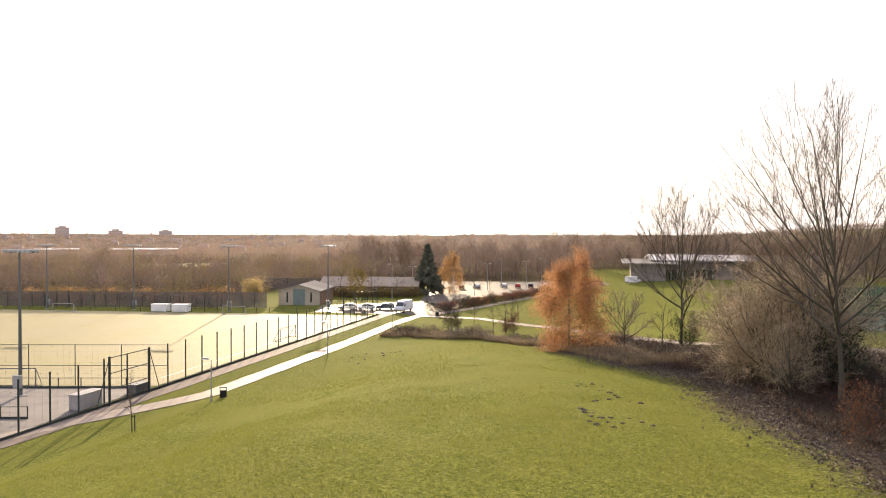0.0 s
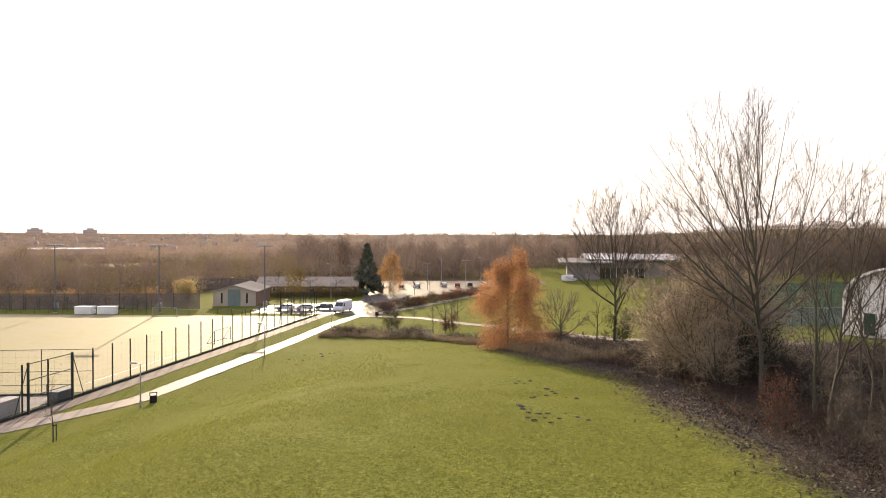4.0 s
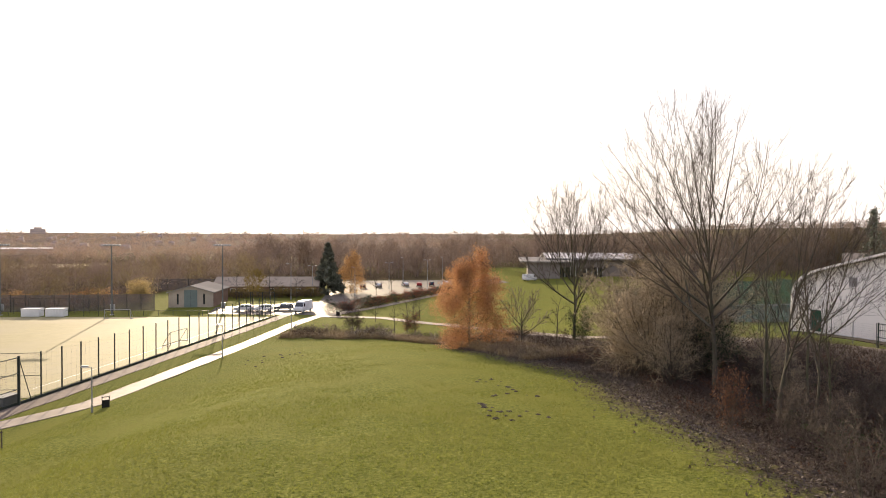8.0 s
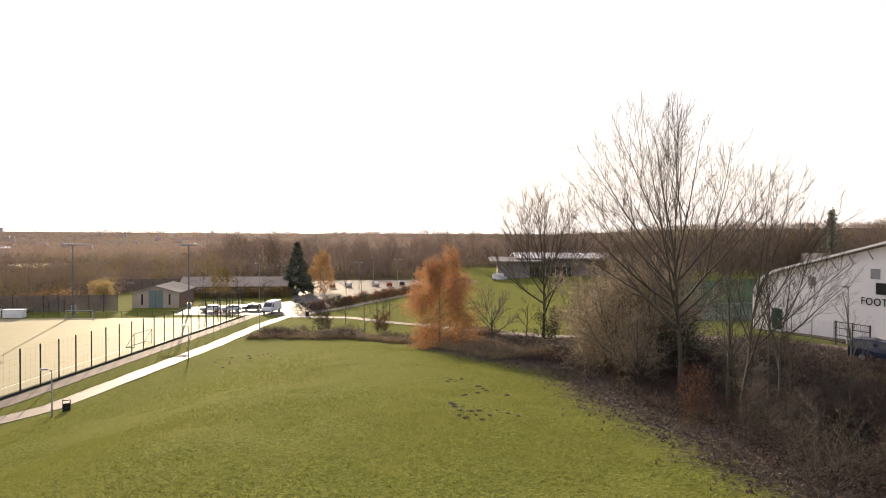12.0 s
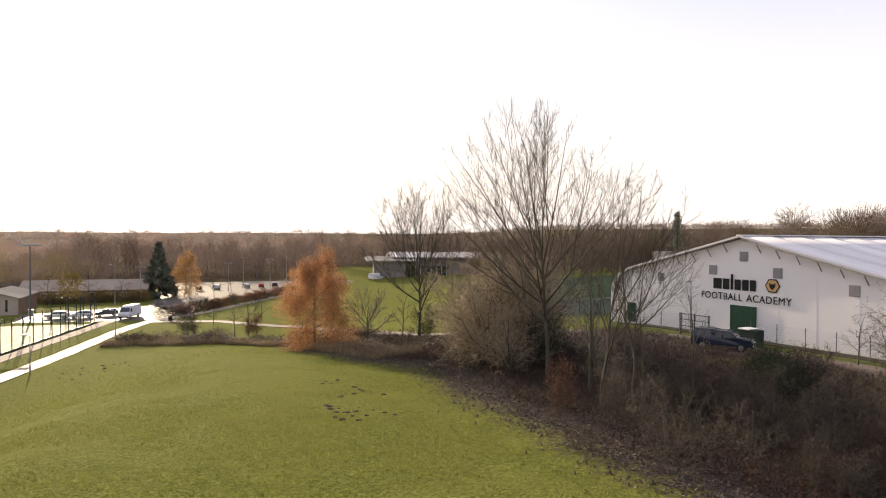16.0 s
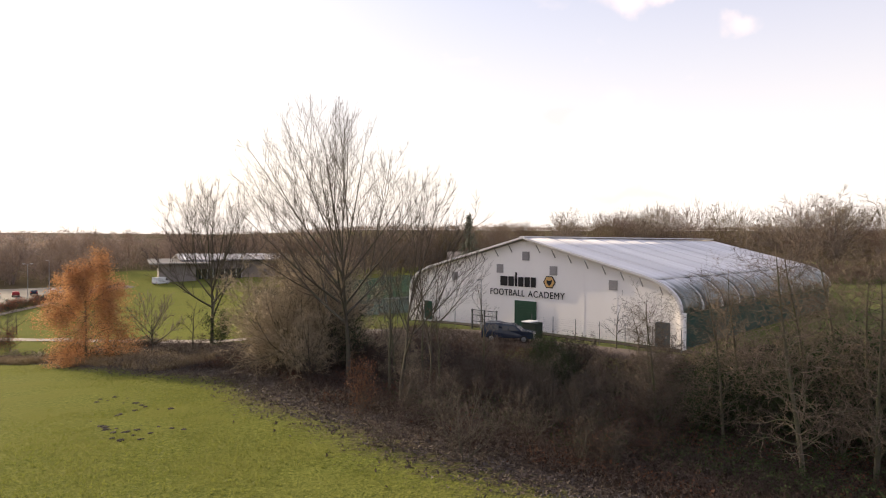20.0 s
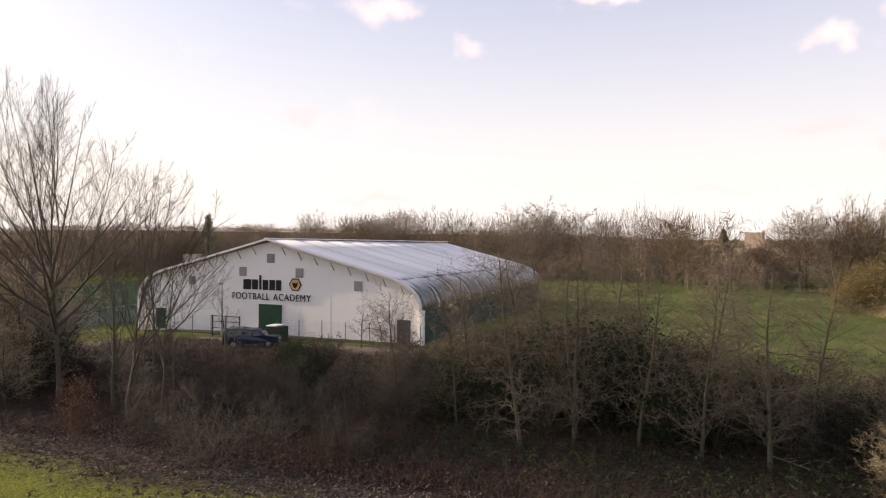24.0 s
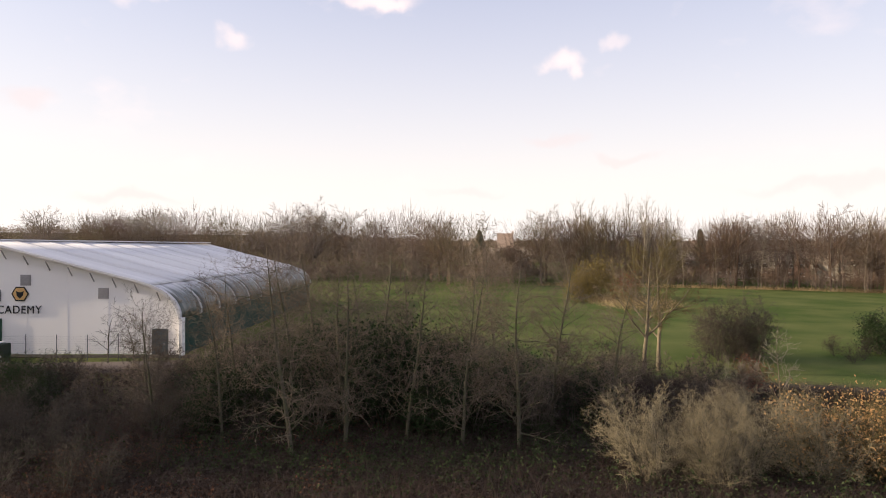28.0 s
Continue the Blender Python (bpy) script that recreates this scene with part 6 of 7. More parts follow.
gp = scatter(240000, 7, in_lawn, -32, 18, 8, 100)
g7 = np.random.RandomState(8)
tip = gp + np.concatenate([g7.normal(0, 0.05, (len(gp), 2)), g7.uniform(0.03, 0.065, (len(gp), 1))], 1)
coarse = np.arange(len(gp)) % 5 == 0
tip[coarse, 2] += g7.uniform(0.02, 0.07, coarse.sum())
stuff_tris("grass_tufts", "blade", "short tufts of mown grass", "grass", gp, tip, np.where(coarse, 0.034, 0.014)[:, None], 9)
# molehills
mh = random.Random(12)
HEAPS = [(9.7, 47.9), (11.1, 50.3), (10.6, 49.1), (11.3, 49.1), (12.1, 50.4), (12.6, 49.1), (11.8, 47.0), (12.4, 46.3), (12.5, 45.2), (12.5, 44.4), (11.6, 43.5), (10.3, 42.6), (10.6, 42.9), (8.7, 41.8), (8.8, 39.8), (8.9, 39.3), (8.8, 38.5), (8.9, 37.4), (9.3, 38.4), (9.3, 37.1), (9.5, 37.0), (10.0, 37.1), (10.5, 38.1), (9.5, 35.9), (10.3, 35.7), (9.5, 34.6), (8.7, 35.2), (8.5, 36.0), (12.8, 42.7), (13.4, 42.1), (11.5, 36.0), (11.9, 35.2), (11.1, 37.0)]
HEAPS += [(mh.gauss(-9.5, 1.8), mh.gauss(82, 4)) for k in range(16)]
for k, (x, y) in enumerate(HEAPS):
    s = mh.uniform(0.09, 0.24)
    bm = bmesh.new()
    bmesh.ops.create_icosphere(bm, subdivisions=2, radius=1)
    for q in bm.verts:
        nn = 1 + 0.6 * noise.noise((q.co.x * 2 + k, q.co.y * 2, q.co.z * 2))
        q.co = Vector((q.co.x * s * nn, q.co.y * s * nn * 1.1, max(-0.1, q.co.z) * s * 0.42 * nn))
    ob = part("molehill", bm, M["soil"], None)
    ob.matrix_world = pose(x, y, ground(x, y) + 0.01)
    tagged(ob, "small heap of dark bare soil on the lawn", "molehill", "molehills on the lawn")


def in_dry(x, y):
    return sm(9, 3, math.hypot((x - 116) * 0.5, y + 24)) + sm(3, 0, abs(math.hypot(x, y) - 168 - 4 * math.sin(x * 0.1))) * (1 if y < -10 else 0)


stems("dry_grass", "dry_grass", "tall dry pale grass at the field edge", scatter(9000, 14, in_dry, 80, 185, -110, 0), 14, 0.9, 0.03)

# ---- vehicles ----
def wheels(parent, xs, half, r):
    for x in xs:
        for sy in (-1, 1):
            w = part("wheel", rd((x, sy * half, r), (x, sy * (half - 0.22), r), r, n=18), M["rubber"], parent, "black tyre")
            part("rim", rd((x, sy * (half + 0.012), r), (x, sy * (half - 0.05), r), r * 0.62, n=14), M["car_silver"], w)


def shell(profile, half, tuck, z_belt):
    """A body from a side outline: full width below the belt, tucked in above it."""
    bm = bmesh.new()
    rows = []
    for sy in (-1, 1):
        rows.append([bm.verts.new((x, sy * (half - (tuck * (z - z_belt) if z > z_belt else 0)), z)) for x, z in profile])
    n = len(profile)
    bm.faces.new(rows[0])
    bm.faces.new(rows[1][::-1])
    for k in range(n):
        bm.faces.new((rows[0][k], rows[0][(k + 1) % n], rows[1][(k + 1) % n], rows[1][k]))
    bmesh.ops.bevel(bm, geom=[e for e in bm.edges], offset=0.04, segments=2, affect="EDGES")
    return bm


def car(x, y, rz, paint, label, kind="hatch", z=None, group=""):
    m = pose(x, y, ground(x, y) + 0.06 if z is None else z, 0, 0, rz)
    c = thing("car" if kind != "van" else "van", m, label, "car" if kind != "van" else "van", group)
    if kind == "van":
        prof = [(-2.9, 0.45), (2.75, 0.4), (2.95, 0.7), (2.85, 1.15), (2.2, 1.35), (1.55, 2.25), (1.2, 2.5), (-2.85, 2.5), (-2.95, 1.2)]
        half, belt, tuck, wx, wr = 1.0, 1.3, 0.1, (-1.75, 1.9), 0.36
        glass = [[(1.62, 1.4), (2.05, 1.4), (1.56, 2.1), (1.2, 2.1), (1.2, 1.4)]]
        front = ((2.17, 1.42), (1.63, 2.18))
    elif kind == "pickup":
        prof = [(-2.6, 0.5), (2.5, 0.48), (2.64, 0.78), (2.52, 1.1), (1.4, 1.2), (0.78, 1.74), (0.35, 1.82), (-0.6, 1.8), (-0.72, 1.93), (-2.25, 1.9), (-2.6, 1.22)]
        half, belt, tuck, wx, wr = 0.93, 1.15, 0.2, (-1.6, 1.65), 0.4
        glass = [[(1.12, 1.24), (0.68, 1.66), (0.16, 1.7), (0.16, 1.22)], [(0.06, 1.22), (0.06, 1.7), (-0.52, 1.7), (-0.52, 1.22)], [(-0.85, 1.25), (-0.85, 1.76), (-2.05, 1.74), (-2.25, 1.28)]]
        front = ((1.34, 1.24), (0.82, 1.68))
    else:
        prof = [(-1.95, 0.35), (1.95, 0.33), (2.1, 0.6), (2.0, 0.88), (1.1, 0.98), (0.4, 1.42), (-0.2, 1.48), (-1.45, 1.42), (-1.95, 0.95)]
        half, belt, tuck, wx, wr = 0.85, 0.92, 0.25, (-1.25, 1.3), 0.31
        glass = [[(0.85, 1.0), (0.35, 1.35), (-0.2, 1.4), (-0.2, 1.0)], [(-0.3, 1.0), (-0.3, 1.4), (-1.35, 1.36), (-1.65, 1.02)]]
        front = ((1.02, 1.02), (0.46, 1.38))
    part("body", shell(prof, half, tuck, belt), M[paint], c)
    for g in glass:
        for sy in (-1, 1):
            bm = bmesh.new()
            extrude_poly(bm, [(px, sy * (half - tuck * (pz - belt) + 0.004), pz) for px, pz in g], (0, sy * 0.012, 0))
            part("side_window", bm, M["glass"], c)
    (fx0, fz0), (fx1, fz1) = front
    w0, w1 = half - tuck * (fz0 - belt) - 0.1, half - tuck * (fz1 - belt) - 0.1
    bm = bmesh.new()
    extrude_poly(bm, [(fx0 + 0.02, -w0, fz0), (fx0 + 0.02, w0, fz0), (fx1 + 0.02, w1, fz1), (fx1 + 0.02, -w1, fz1)], (0.02, 0, 0.02))
    part("windscreen", bm, M["glass"], c)
    nose, tail = max(p[0] for p in prof), min(p[0] for p in prof)
    for sy in (-1, 1):
        part("headlight", bx((nose - 0.12, sy * half * 0.72 - 0.16, 0.68), (nose + 0.01, sy * half * 0.72 + 0.16, 0.86), 0.02), M["lens"], c)
        part("tail_light", bx((tail - 0.01, sy * half * 0.82 - 0.1, 0.75), (tail + 0.1, sy * half * 0.82 + 0.1, 1.05), 0.02), M["lamp_red"], c)
    part("front_bumper", bx((nose - 0.2, -half * 0.9, 0.36), (nose + 0.05, half * 0.9, 0.56), 0.04), M["black"], c)
    part("rear_bumper", bx((tail - 0.06, -half * 0.9, 0.4), (tail + 0.1, half * 0.9, 0.58), 0.04), M["black"], c)
    wheels(c, wx, half, wr)
    if kind == "pickup":
        for sy in (-1, 1):
            part("roof_rail", rd((-0.8, sy * 0.66, 1.98), (-2.1, sy * 0.66, 1.96), 0.025, n=6), M["galv"], c)
    return c


car(-8.6, 137.2, 250, "car_white", "white panel van parked by the car park entrance", "van")
car(-13.0, 142.0, 185, "car_dark", "dark hatchback parked by the pitch corner")
car(46.4, 43.0, -56, "car_blue", "dark blue pickup with a hard canopy parked before the hall", "pickup")
car(-21.4, 140.8, 178, "car_silver", "silver hatchback parked behind the pitch corner")
car(-17.2, 140.2, 182, "car_white", "white hatchback parked behind the pitch corner")
rc = random.Random(8)
for k, (px, py, col) in enumerate(((24.5, 205, "car_red"), (20, 206, "car_silver"), (29, 207, "car_dark"), (34, 209, "car_white"), (39, 212, "car_silver"), (44, 216, "car_dark"), (11, 203, "car_silver"), (6, 199, "car_dark"), (49, 222, "car_white"), (56, 226, "car_dark"))):
    car(px, py, 90 + rc.uniform(-8, 8), col, {"car_red": "red", "car_silver": "silver", "car_dark": "dark", "car_white": "white"}[col] + " hatchback parked in the car park", group="cars in the car park")
car(66.5, 219, 30, "car_white", "white van parked by the leisure building", "van")


# ---- lamps, bins, masts ----
def street_lamp(x, y, h, label, arm=0.6, rz=0, double=False, z=None):
    s = thing("street_lamp", pose(x, y, ground(x, y) if z is None else z, 0, 0, rz), label, "street lamp")
    part("post", rd((0, 0, -0.2), (0, 0, h), 0.075 if h < 6 else 0.1, 0.045, 8), M["galv"], s)
    part("base", rd((0, 0, -0.2), (0, 0, 0.9), 0.1 if h < 6 else 0.14, n=8), M["galv"], s)
    for sg in ((-1, 1) if double else (-1,)):
        part("arm", rd((0, 0, h - 0.05), (sg * arm, 0, h + 0.08), 0.035, n=6), M["galv"], s)
        hd = part("lamp_head", bx((sg * arm - 0.32, -0.13, h + 0.03), (sg * arm + 0.32, 0.13, h + 0.17), 0.04), M["galv"], s)
        part("lens", bx((sg * arm - 0.26, -0.1, h - 0.01), (sg * arm + 0.26, 0.1, h + 0.03)), M["lens"], hd)
    return s


street_lamp(-22.4, 60.4, 4.3, "short grey lamp post beside the footpath", z=0)
street_lamp(-15.9, 86.3, 4.4, "short grey lamp post beside the footpath", z=0)
street_lamp(-9.0, 111.2, 4.4, "short grey lamp post beside the footpath", z=0)
street_lamp(-13.5, 166, 9.3, "tall grey car park lamp with a single head", z=0, arm=0.9)
street_lamp(-8.5, 175, 8.3, "tall grey car park lamp with two heads", z=0, double=True, arm=0.9)
street_lamp(14, 196, 8.3, "tall grey car park lamp with two heads", z=0, double=True, arm=0.9)
street_lamp(26.5, 199, 9.0, "tall grey car park lamp with two heads", z=0, double=True, arm=0.9)
street_lamp(3, 172, 8, "tall grey car park lamp with a single head", z=0)
street_lamp(36, 228, 9, "tall grey car park lamp with a single head", z=0)
street_lamp(21, 224, 9, "tall grey car park lamp with a single head", z=0)
street_lamp(*in_hall(-4.6, -2.4), 5.6, "slim grey lamp post before the hall", arm=0.3)


def litter_bin(x, y, z=None):
    b = thing("litter_bin", pose(x, y, (ground(x, y) if z is None else z) + 0.02, 0, 0, 15), "black double litter bin beside the footpath", "litter bin")
    part("body", bx((-0.32, -0.26, 0.05), (0.32, 0.26, 0.88), 0.04), M["black"], b)
    for sx in (-1, 1):
        part("hood_post", bx((sx * 0.3 - 0.03, -0.24, 0.88), (sx * 0.3 + 0.03, 0.24, 1.12)), M["black"], b)
    part("hood", bx((-0.34, -0.28, 1.12), (0.34, 0.28, 1.2), 0.03), M["black"], b)
    part("foot", bx((-0.28, -0.22, -0.1), (0.28, 0.22, 0.05)), M["steel_dark"], b)


litter_bin(-21.9, 62.3, 0)
litter_bin(-1.2, 129.9, 0)


def floodlight(x, y, h, rz, big=True):
    f = thing("floodlight_mast", pose(x, y, 0, 0, 0, rz), "tall grey-green floodlight mast with a row of lamps", "floodlight")
    part("pole", rd((0, 0, -0.2), (0, 0, h), 0.19, 0.1, 10), M["steel_dark"], f)
    part("base_plate", bx((-0.35, -0.35, 0), (0.35, 0.35, 0.12), 0.02), M["galv"], f)
    part("control_box", bx((-0.45, -0.5, 0.9), (0.45, -0.2, 2.2), 0.03), M["galv"], f)
    bar = part("crossbar", bx((-1.75, -0.08, h - 0.1), (1.75, 0.08, h + 0.08), 0.02), M["steel_dark"], f)
    part("crossbar", bx((-1.75, 0.5, h - 0.1), (1.75, 0.62, h + 0.05), 0.02), M["steel_dark"], f)
    for k in range(6):
        u = -1.5 + k * 0.6
        for v in (-0.25, 0.45):
            hd = part("floodlight_head", bx((u - 0.24, v - 0.22, h - 0.02), (u + 0.24, v + 0.22, h + 0.26), 0.05), M["galv"], f)
            part("lens", bx((u - 0.2, v - 0.2, h - 0.05), (u + 0.2, v + 0.2, h - 0.022)), M["lens"], hd)


for x, y, r in ((-42.7, 63.1, -14), (-89.5, 141.4, 174), (-69.2, 140.0, 174), (-47.1, 137.6, 174), (-25.4, 138.4, 174)):
    floodlight(x, y, 14.6 if y < 70 else 14.3, r)

# storage boxes and goals
for x in (-64.0, -59.3):
    b = thing("storage_box", pose(x + 2.1, 137.2 - 0.11 * (x + 64), 0.05, 0, 0, -6), "white steel team shelter at the pitch end", "shelter")
    part("body", bx((-1.75, -0.9, 0), (1.75, 0.9, 1.5), 0.04), M["white_paint"], b)
    part("roof", bx((-1.85, -1.0, 1.5), (1.85, 1.0, 1.62), 0.03), M["white_paint"], b)
    for q in range(6):
        part("panel_rib", bx((-1.6 + q * 0.6, -0.94, 0.1), (-1.52 + q * 0.6, -0.9, 1.45)), M["white_paint"], b)


def goal(x, y, rz, w, h, deep, paint, label, z=0.05):
    g = thing("goal", pose(x, y, z, 0, 0, rz), label, "goal")
    for sx in (-1, 1):
        part("upright", rd((sx * w / 2, 0, 0), (sx * w / 2, 0, h), 0.055, n=8), M[paint], g)
        part("back_stay", rd((sx * w / 2, 0, h), (sx * w / 2, deep, 0.05), 0.035, n=6), M[paint], g)
        part("side_bar", rd((sx * w / 2, 0, 0.05), (sx * w / 2, deep, 0.05), 0.04, n=6), M[paint], g)
    part("crossbar", rd((-w / 2, 0, h), (w / 2, 0, h), 0.055, n=8), M[paint], g)
    part("back_bar", rd((-w / 2, deep, 0.05), (w / 2, deep, 0.05), 0.04, n=6), M[paint], g)


goal(-81.8, 134.5, -6, 4.9, 1.9, 1.2, "galv", "white five-a-side goal at the pitch end")
goal(-43.5, 130, -6, 4.9, 1.9, 1.2, "galv", "white five-a-side goal near the pitch end")
goal(-24.5, 99, 75, 4.9, 2.0, 1.2, "post", "dark goal frame against the pitch fence")
goal(-46, 66.2, 3, 5.5, 2.1, 1.2, "steel_dark", "grey goal frame beside the court")

# ---- buildings beyond the pitch ----
def shed():
    s = thing("shed", pose(-34.6, 150.6, 0, 0, 0, -2), "cream gabled sports shed with a green-blue door", "building")
    w, d, e, a = 4.9, 15.0, 3.4, 4.8
    front = [(-w, 0, -0.3), (w, 0, -0.3), (w, 0, e), (0, 0, a), (-w, 0, e)]
    part("front_wall", prism(front, (0, 0.25, 0)), M["render_wall"], s)
    part("back_wall", prism([(x, d, z) for x, y, z in front], (0, 0.25, 0)), M["render_wall"], s)
    for sx in (-1, 1):
        part("side_wall", bx((sx * w - 0.12, 0.25, -0.3), (sx * w + 0.12, d, e)), M["brick"], s)
        bm = bmesh.new()
        extrude_poly(bm, [(sx * (w + 0.4), -0.4, e - 0.12), (0, -0.4, a + 0.03), (0, -0.4, a + 0.2), (sx * (w + 0.4), -0.4, e + 0.06)], (0, d + 1, 0))
        part("roof", bm, M["metal_roof"], s)
    dr = part("door", bx((-1.5, -0.08, 0), (1.4, 0.05, 3.95)), M["door_teal"], s, "tall blue-green double door")
    part("door_gap", bx((-0.07, -0.1, 0), (-0.03, -0.08, 3.95)), M["black"], dr)
    for x in (-2.9, 2.9):
        part("slit_window", bx((x - 0.2, -0.05, 0.7), (x + 0.2, 0.03, 3.1)), M["glass"], s)


shed()


def long_house(x, y, rz, length, deep, eave, ridge, wall, roof, label, windows=0, name="low_building", chimney=False):
    h = thing(name, pose(x, y, ground(x, y), 0, 0, rz), label, "building")
    part("wall", bx((-length / 2, 0, -1), (length / 2, deep, eave)), M[wall], h)
    for k in (0, 1):
        y0, y1 = (-0.4, deep / 2) if k == 0 else (deep / 2, deep + 0.4)
        z0, z1 = (eave - 0.1, ridge) if k == 0 else (ridge, eave - 0.1)
        bm = bmesh.new()
        extrude_poly(bm, [(-length / 2 - 0.3, y0, z0), (-length / 2 - 0.3, y1, z1), (-length / 2 - 0.3, y1, z1 + 0.2), (-length / 2 - 0.3, y0, z0 + 0.2)], (length + 0.6, 0, 0))
        part("roof", bm, M[roof], h)
    for sx in (-1, 1):
        bm = bmesh.new()
        extrude_poly(bm, [(sx * (length / 2 - 0.1), 0.05, eave), (sx * (length / 2 - 0.1), deep - 0.05, eave), (sx * (length / 2 - 0.1), deep / 2, ridge - 0.02)], (sx * 0.1, 0, 0))
        part("gable", bm, M[wall], h)
    for k in range(windows):
        u = -length / 2 + (k + 0.5) * length / windows
        for zz in ((1.0,) if eave < 4 else (0.9, 3.5)):
            f = part("window", bx((u - 0.65, -0.06, zz), (u + 0.65, 0.02, zz + 1.2)), M["white_paint"], h)
            part("pane", bx((u - 0.55, -0.075, zz + 0.1), (u + 0.55, -0.062, zz + 1.1)), M["glass"], f)
    if chimney:
        part("chimney", bx((length / 2 - 1.2, deep / 2 - 0.4, ridge - 0.8), (length / 2 - 0.4, deep / 2 + 0.4, ridge + 1.2)), M["brick"], h)


long_house(-21, 176, -4, 28, 10, 2.7, 4.9, "brick", "tile_roof", "long low brick pavilion with a pale tiled roof", 8)
long_house(-293, 614, 25, 62, 20, 5, 6.2, "render_wall", "roof_sheen", "long pale industrial roof in the distance", name="warehouse")
long_house(-372, 600, 30, 40, 20, 5, 6.2, "render_wall", "roof_sheen", "long pale industrial roof in the distance", name="warehouse")
# houses east of the field and on the hill
for az, d, rz, L in ((88.6, 238, -85, 11), (91.5, 240, -88, 12), (106.5, 214, -108, 13), (109, 216, -110, 12), (111.6, 214, -112, 13), (114.3, 215, -114, 12), (117, 214, -116, 13), (119.5, 216, -118, 12)):
    x, y = polar(az, d)
    long_house(x, y, -az, L, 8, 5.4, 8.2, "brick" if L == 12 else "render_wall", "tile_roof", "suburban house with a tiled roof behind the trees", 4, "house", True)
x, y = polar(42.6, 172)
long_house(x, y, -43, 6, 6, 4.8, 7.2, "white_wall", "tile_roof", "white house beside the spruce", 3, "house", True)
for az, w, h in ((-31.3, 38, 26), (-27.6, 42, 17), (-23.9, 40, 17)):
    x, y = polar(az, 2300)
    t = thing("tower_block", pose(x, y, ground(x, y), 0, 0, -az), "distant pale tower block", "building")
    part("tower", bx((-w / 2, 0, -5), (w / 2, 25, h)), M["tower_wall"], t)
    part("plant_room", bx((-w / 4, 5, h), (w / 4, 18, h + 5)), M["tower_wall"], t)
    for q in range(6):
        part("window_band", bx((-w / 2 + 2, -0.3, h - 4 - q * 5), (w / 2 - 2, 0.1, h - 3 - q * 5)), M["vent_grey"], t)
x, y = polar(90.45, 430)
t = thing("tower_block", pose(x, y, ground(x, y), 0, 0, -90), "sunlit pale tower block above the trees", "building")
part("tower", bx((-5, 0, -5), (5, 12, 16)), M["peach_wall"], t)
part("tower", bx((5.1, 1, -5), (6.2, 10, 17.5)), M["peach_wall"], t)


def leisure_centre():
    x, y = 71.5, 227.5
    b = thing("leisure_centre", pose(x, y, 0.4, 0, 0, -14), "long low leisure building with a pale metal roof", "building")
    part("main_wall", bx((0, 8, -1), (66, 34, 7.2)), M["clad_grey"], b)
    part("entrance_wall", bx((-3, 0, -1), (9, 10, 6.6)), M["clad_grey"], b)
    part("glazing", bx((9.3, 6.5, 0.2), (26, 8.1, 4.6)), M["glass"], b)
    for k in range(9):
        part("mullion", bx((9.4 + k * 2.05, 6.4, 0.2), (9.55 + k * 2.05, 6.5, 4.6)), M["white_paint"], b)
    bm = bmesh.new()
    extrude_poly(bm, [(-6, -2, 6.7), (-6, 20, 7.6), (-6, 20, 8.1), (-6, -2, 7.1)], (20, 0, 0))
    part("entrance_roof", bm, M["metal_roof"], b)
    bm = bmesh.new()
    extrude_poly(bm, [(4, 5.5, 7.7), (4, 20, 9.4), (4, 36, 7.7), (4, 36, 8.1), (4, 20, 9.9), (4, 5.5, 8.1)], (64, 0, 0))
    part("main_roof", bm, M["roof_grey"], b)
    for k in range(13):
        bm = bmesh.new()
        extrude_poly(bm, [(6 + k * 5, 5.6, 8.12), (6 + k * 5, 19.8, 9.9), (6 + k * 5, 19.8, 10.02), (6 + k * 5, 5.6, 8.24)], (0.25, 0, 0))
        part("roof_seam", bm, M["white_paint"], b)


leisure_centre()


def screen(line, h, z_off, label, kind="net_green"):
    """A run of windbreak netting on posts."""
    s = thing("court_screen", Matrix.Identity(4), label, "fence")
    for (x0, y0), (x1, y1) in zip(line, line[1:]):
        n = max(1, round(math.hypot(x1 - x0, y1 - y0) / 3))
        a = math.degrees(math.atan2(y1 - y0, x1 - x0))
        for k in range(n):
            xa, ya = x0 + (x1 - x0) * k / n, y0 + (y1 - y0) * k / n
            L = math.hypot(x1 - x0, y1 - y0) / n
            z = ground(xa, ya) + z_off
            ob = part("netting", bx((0.06, -0.02, 0.15), (L - 0.06, 0.02, h), 0.0), M[kind], s)
            ob.matrix_basis = pose(xa, ya, z, 0, 0, a)
            ob_of("post", POST_MESH(0.05, h + 0.3), M["post"], s).matrix_basis = pose(xa, ya, z, 0, 0, a)


screen([polar(-16.4, 206), polar(-10.6, 200)], 3.6, 0.0, "grey netting fence behind the shed", "net_brown")
screen([(-128, 147.5), (-84, 145), (-40.5, 144)], 3.7, 0.0, "dark windbreak netting behind the pitch", "net_brown")
p0, p1, p2, p3 = polar(26.5, 98), polar(41, 92), polar(40, 122), polar(24.5, 128)
screen([p0, p1], 2.4, 0.0, "green windbreak netting round the ball court")
screen([p3, p2], 4.4, 0.0, "green windbreak netting round the ball court")
bm = bmesh.new()
tops = [bm.verts.new((x, y, ground(x, y) + 0.12)) for x, y in (p0, p1, p2, p3)]
bm.faces.new(tops)
bmesh.ops.subdivide_edges(bm, edges=bm.edges[:], cuts=12, use_grid_fill=True)
for q in bm.verts:
    q.co.z = ground(q.co.x, q.co.y) + 0.12
tagged(part("ball_court", bm, M["paving"], None), "grey tarmac ball court behind the poplars", "court", kind="structure")


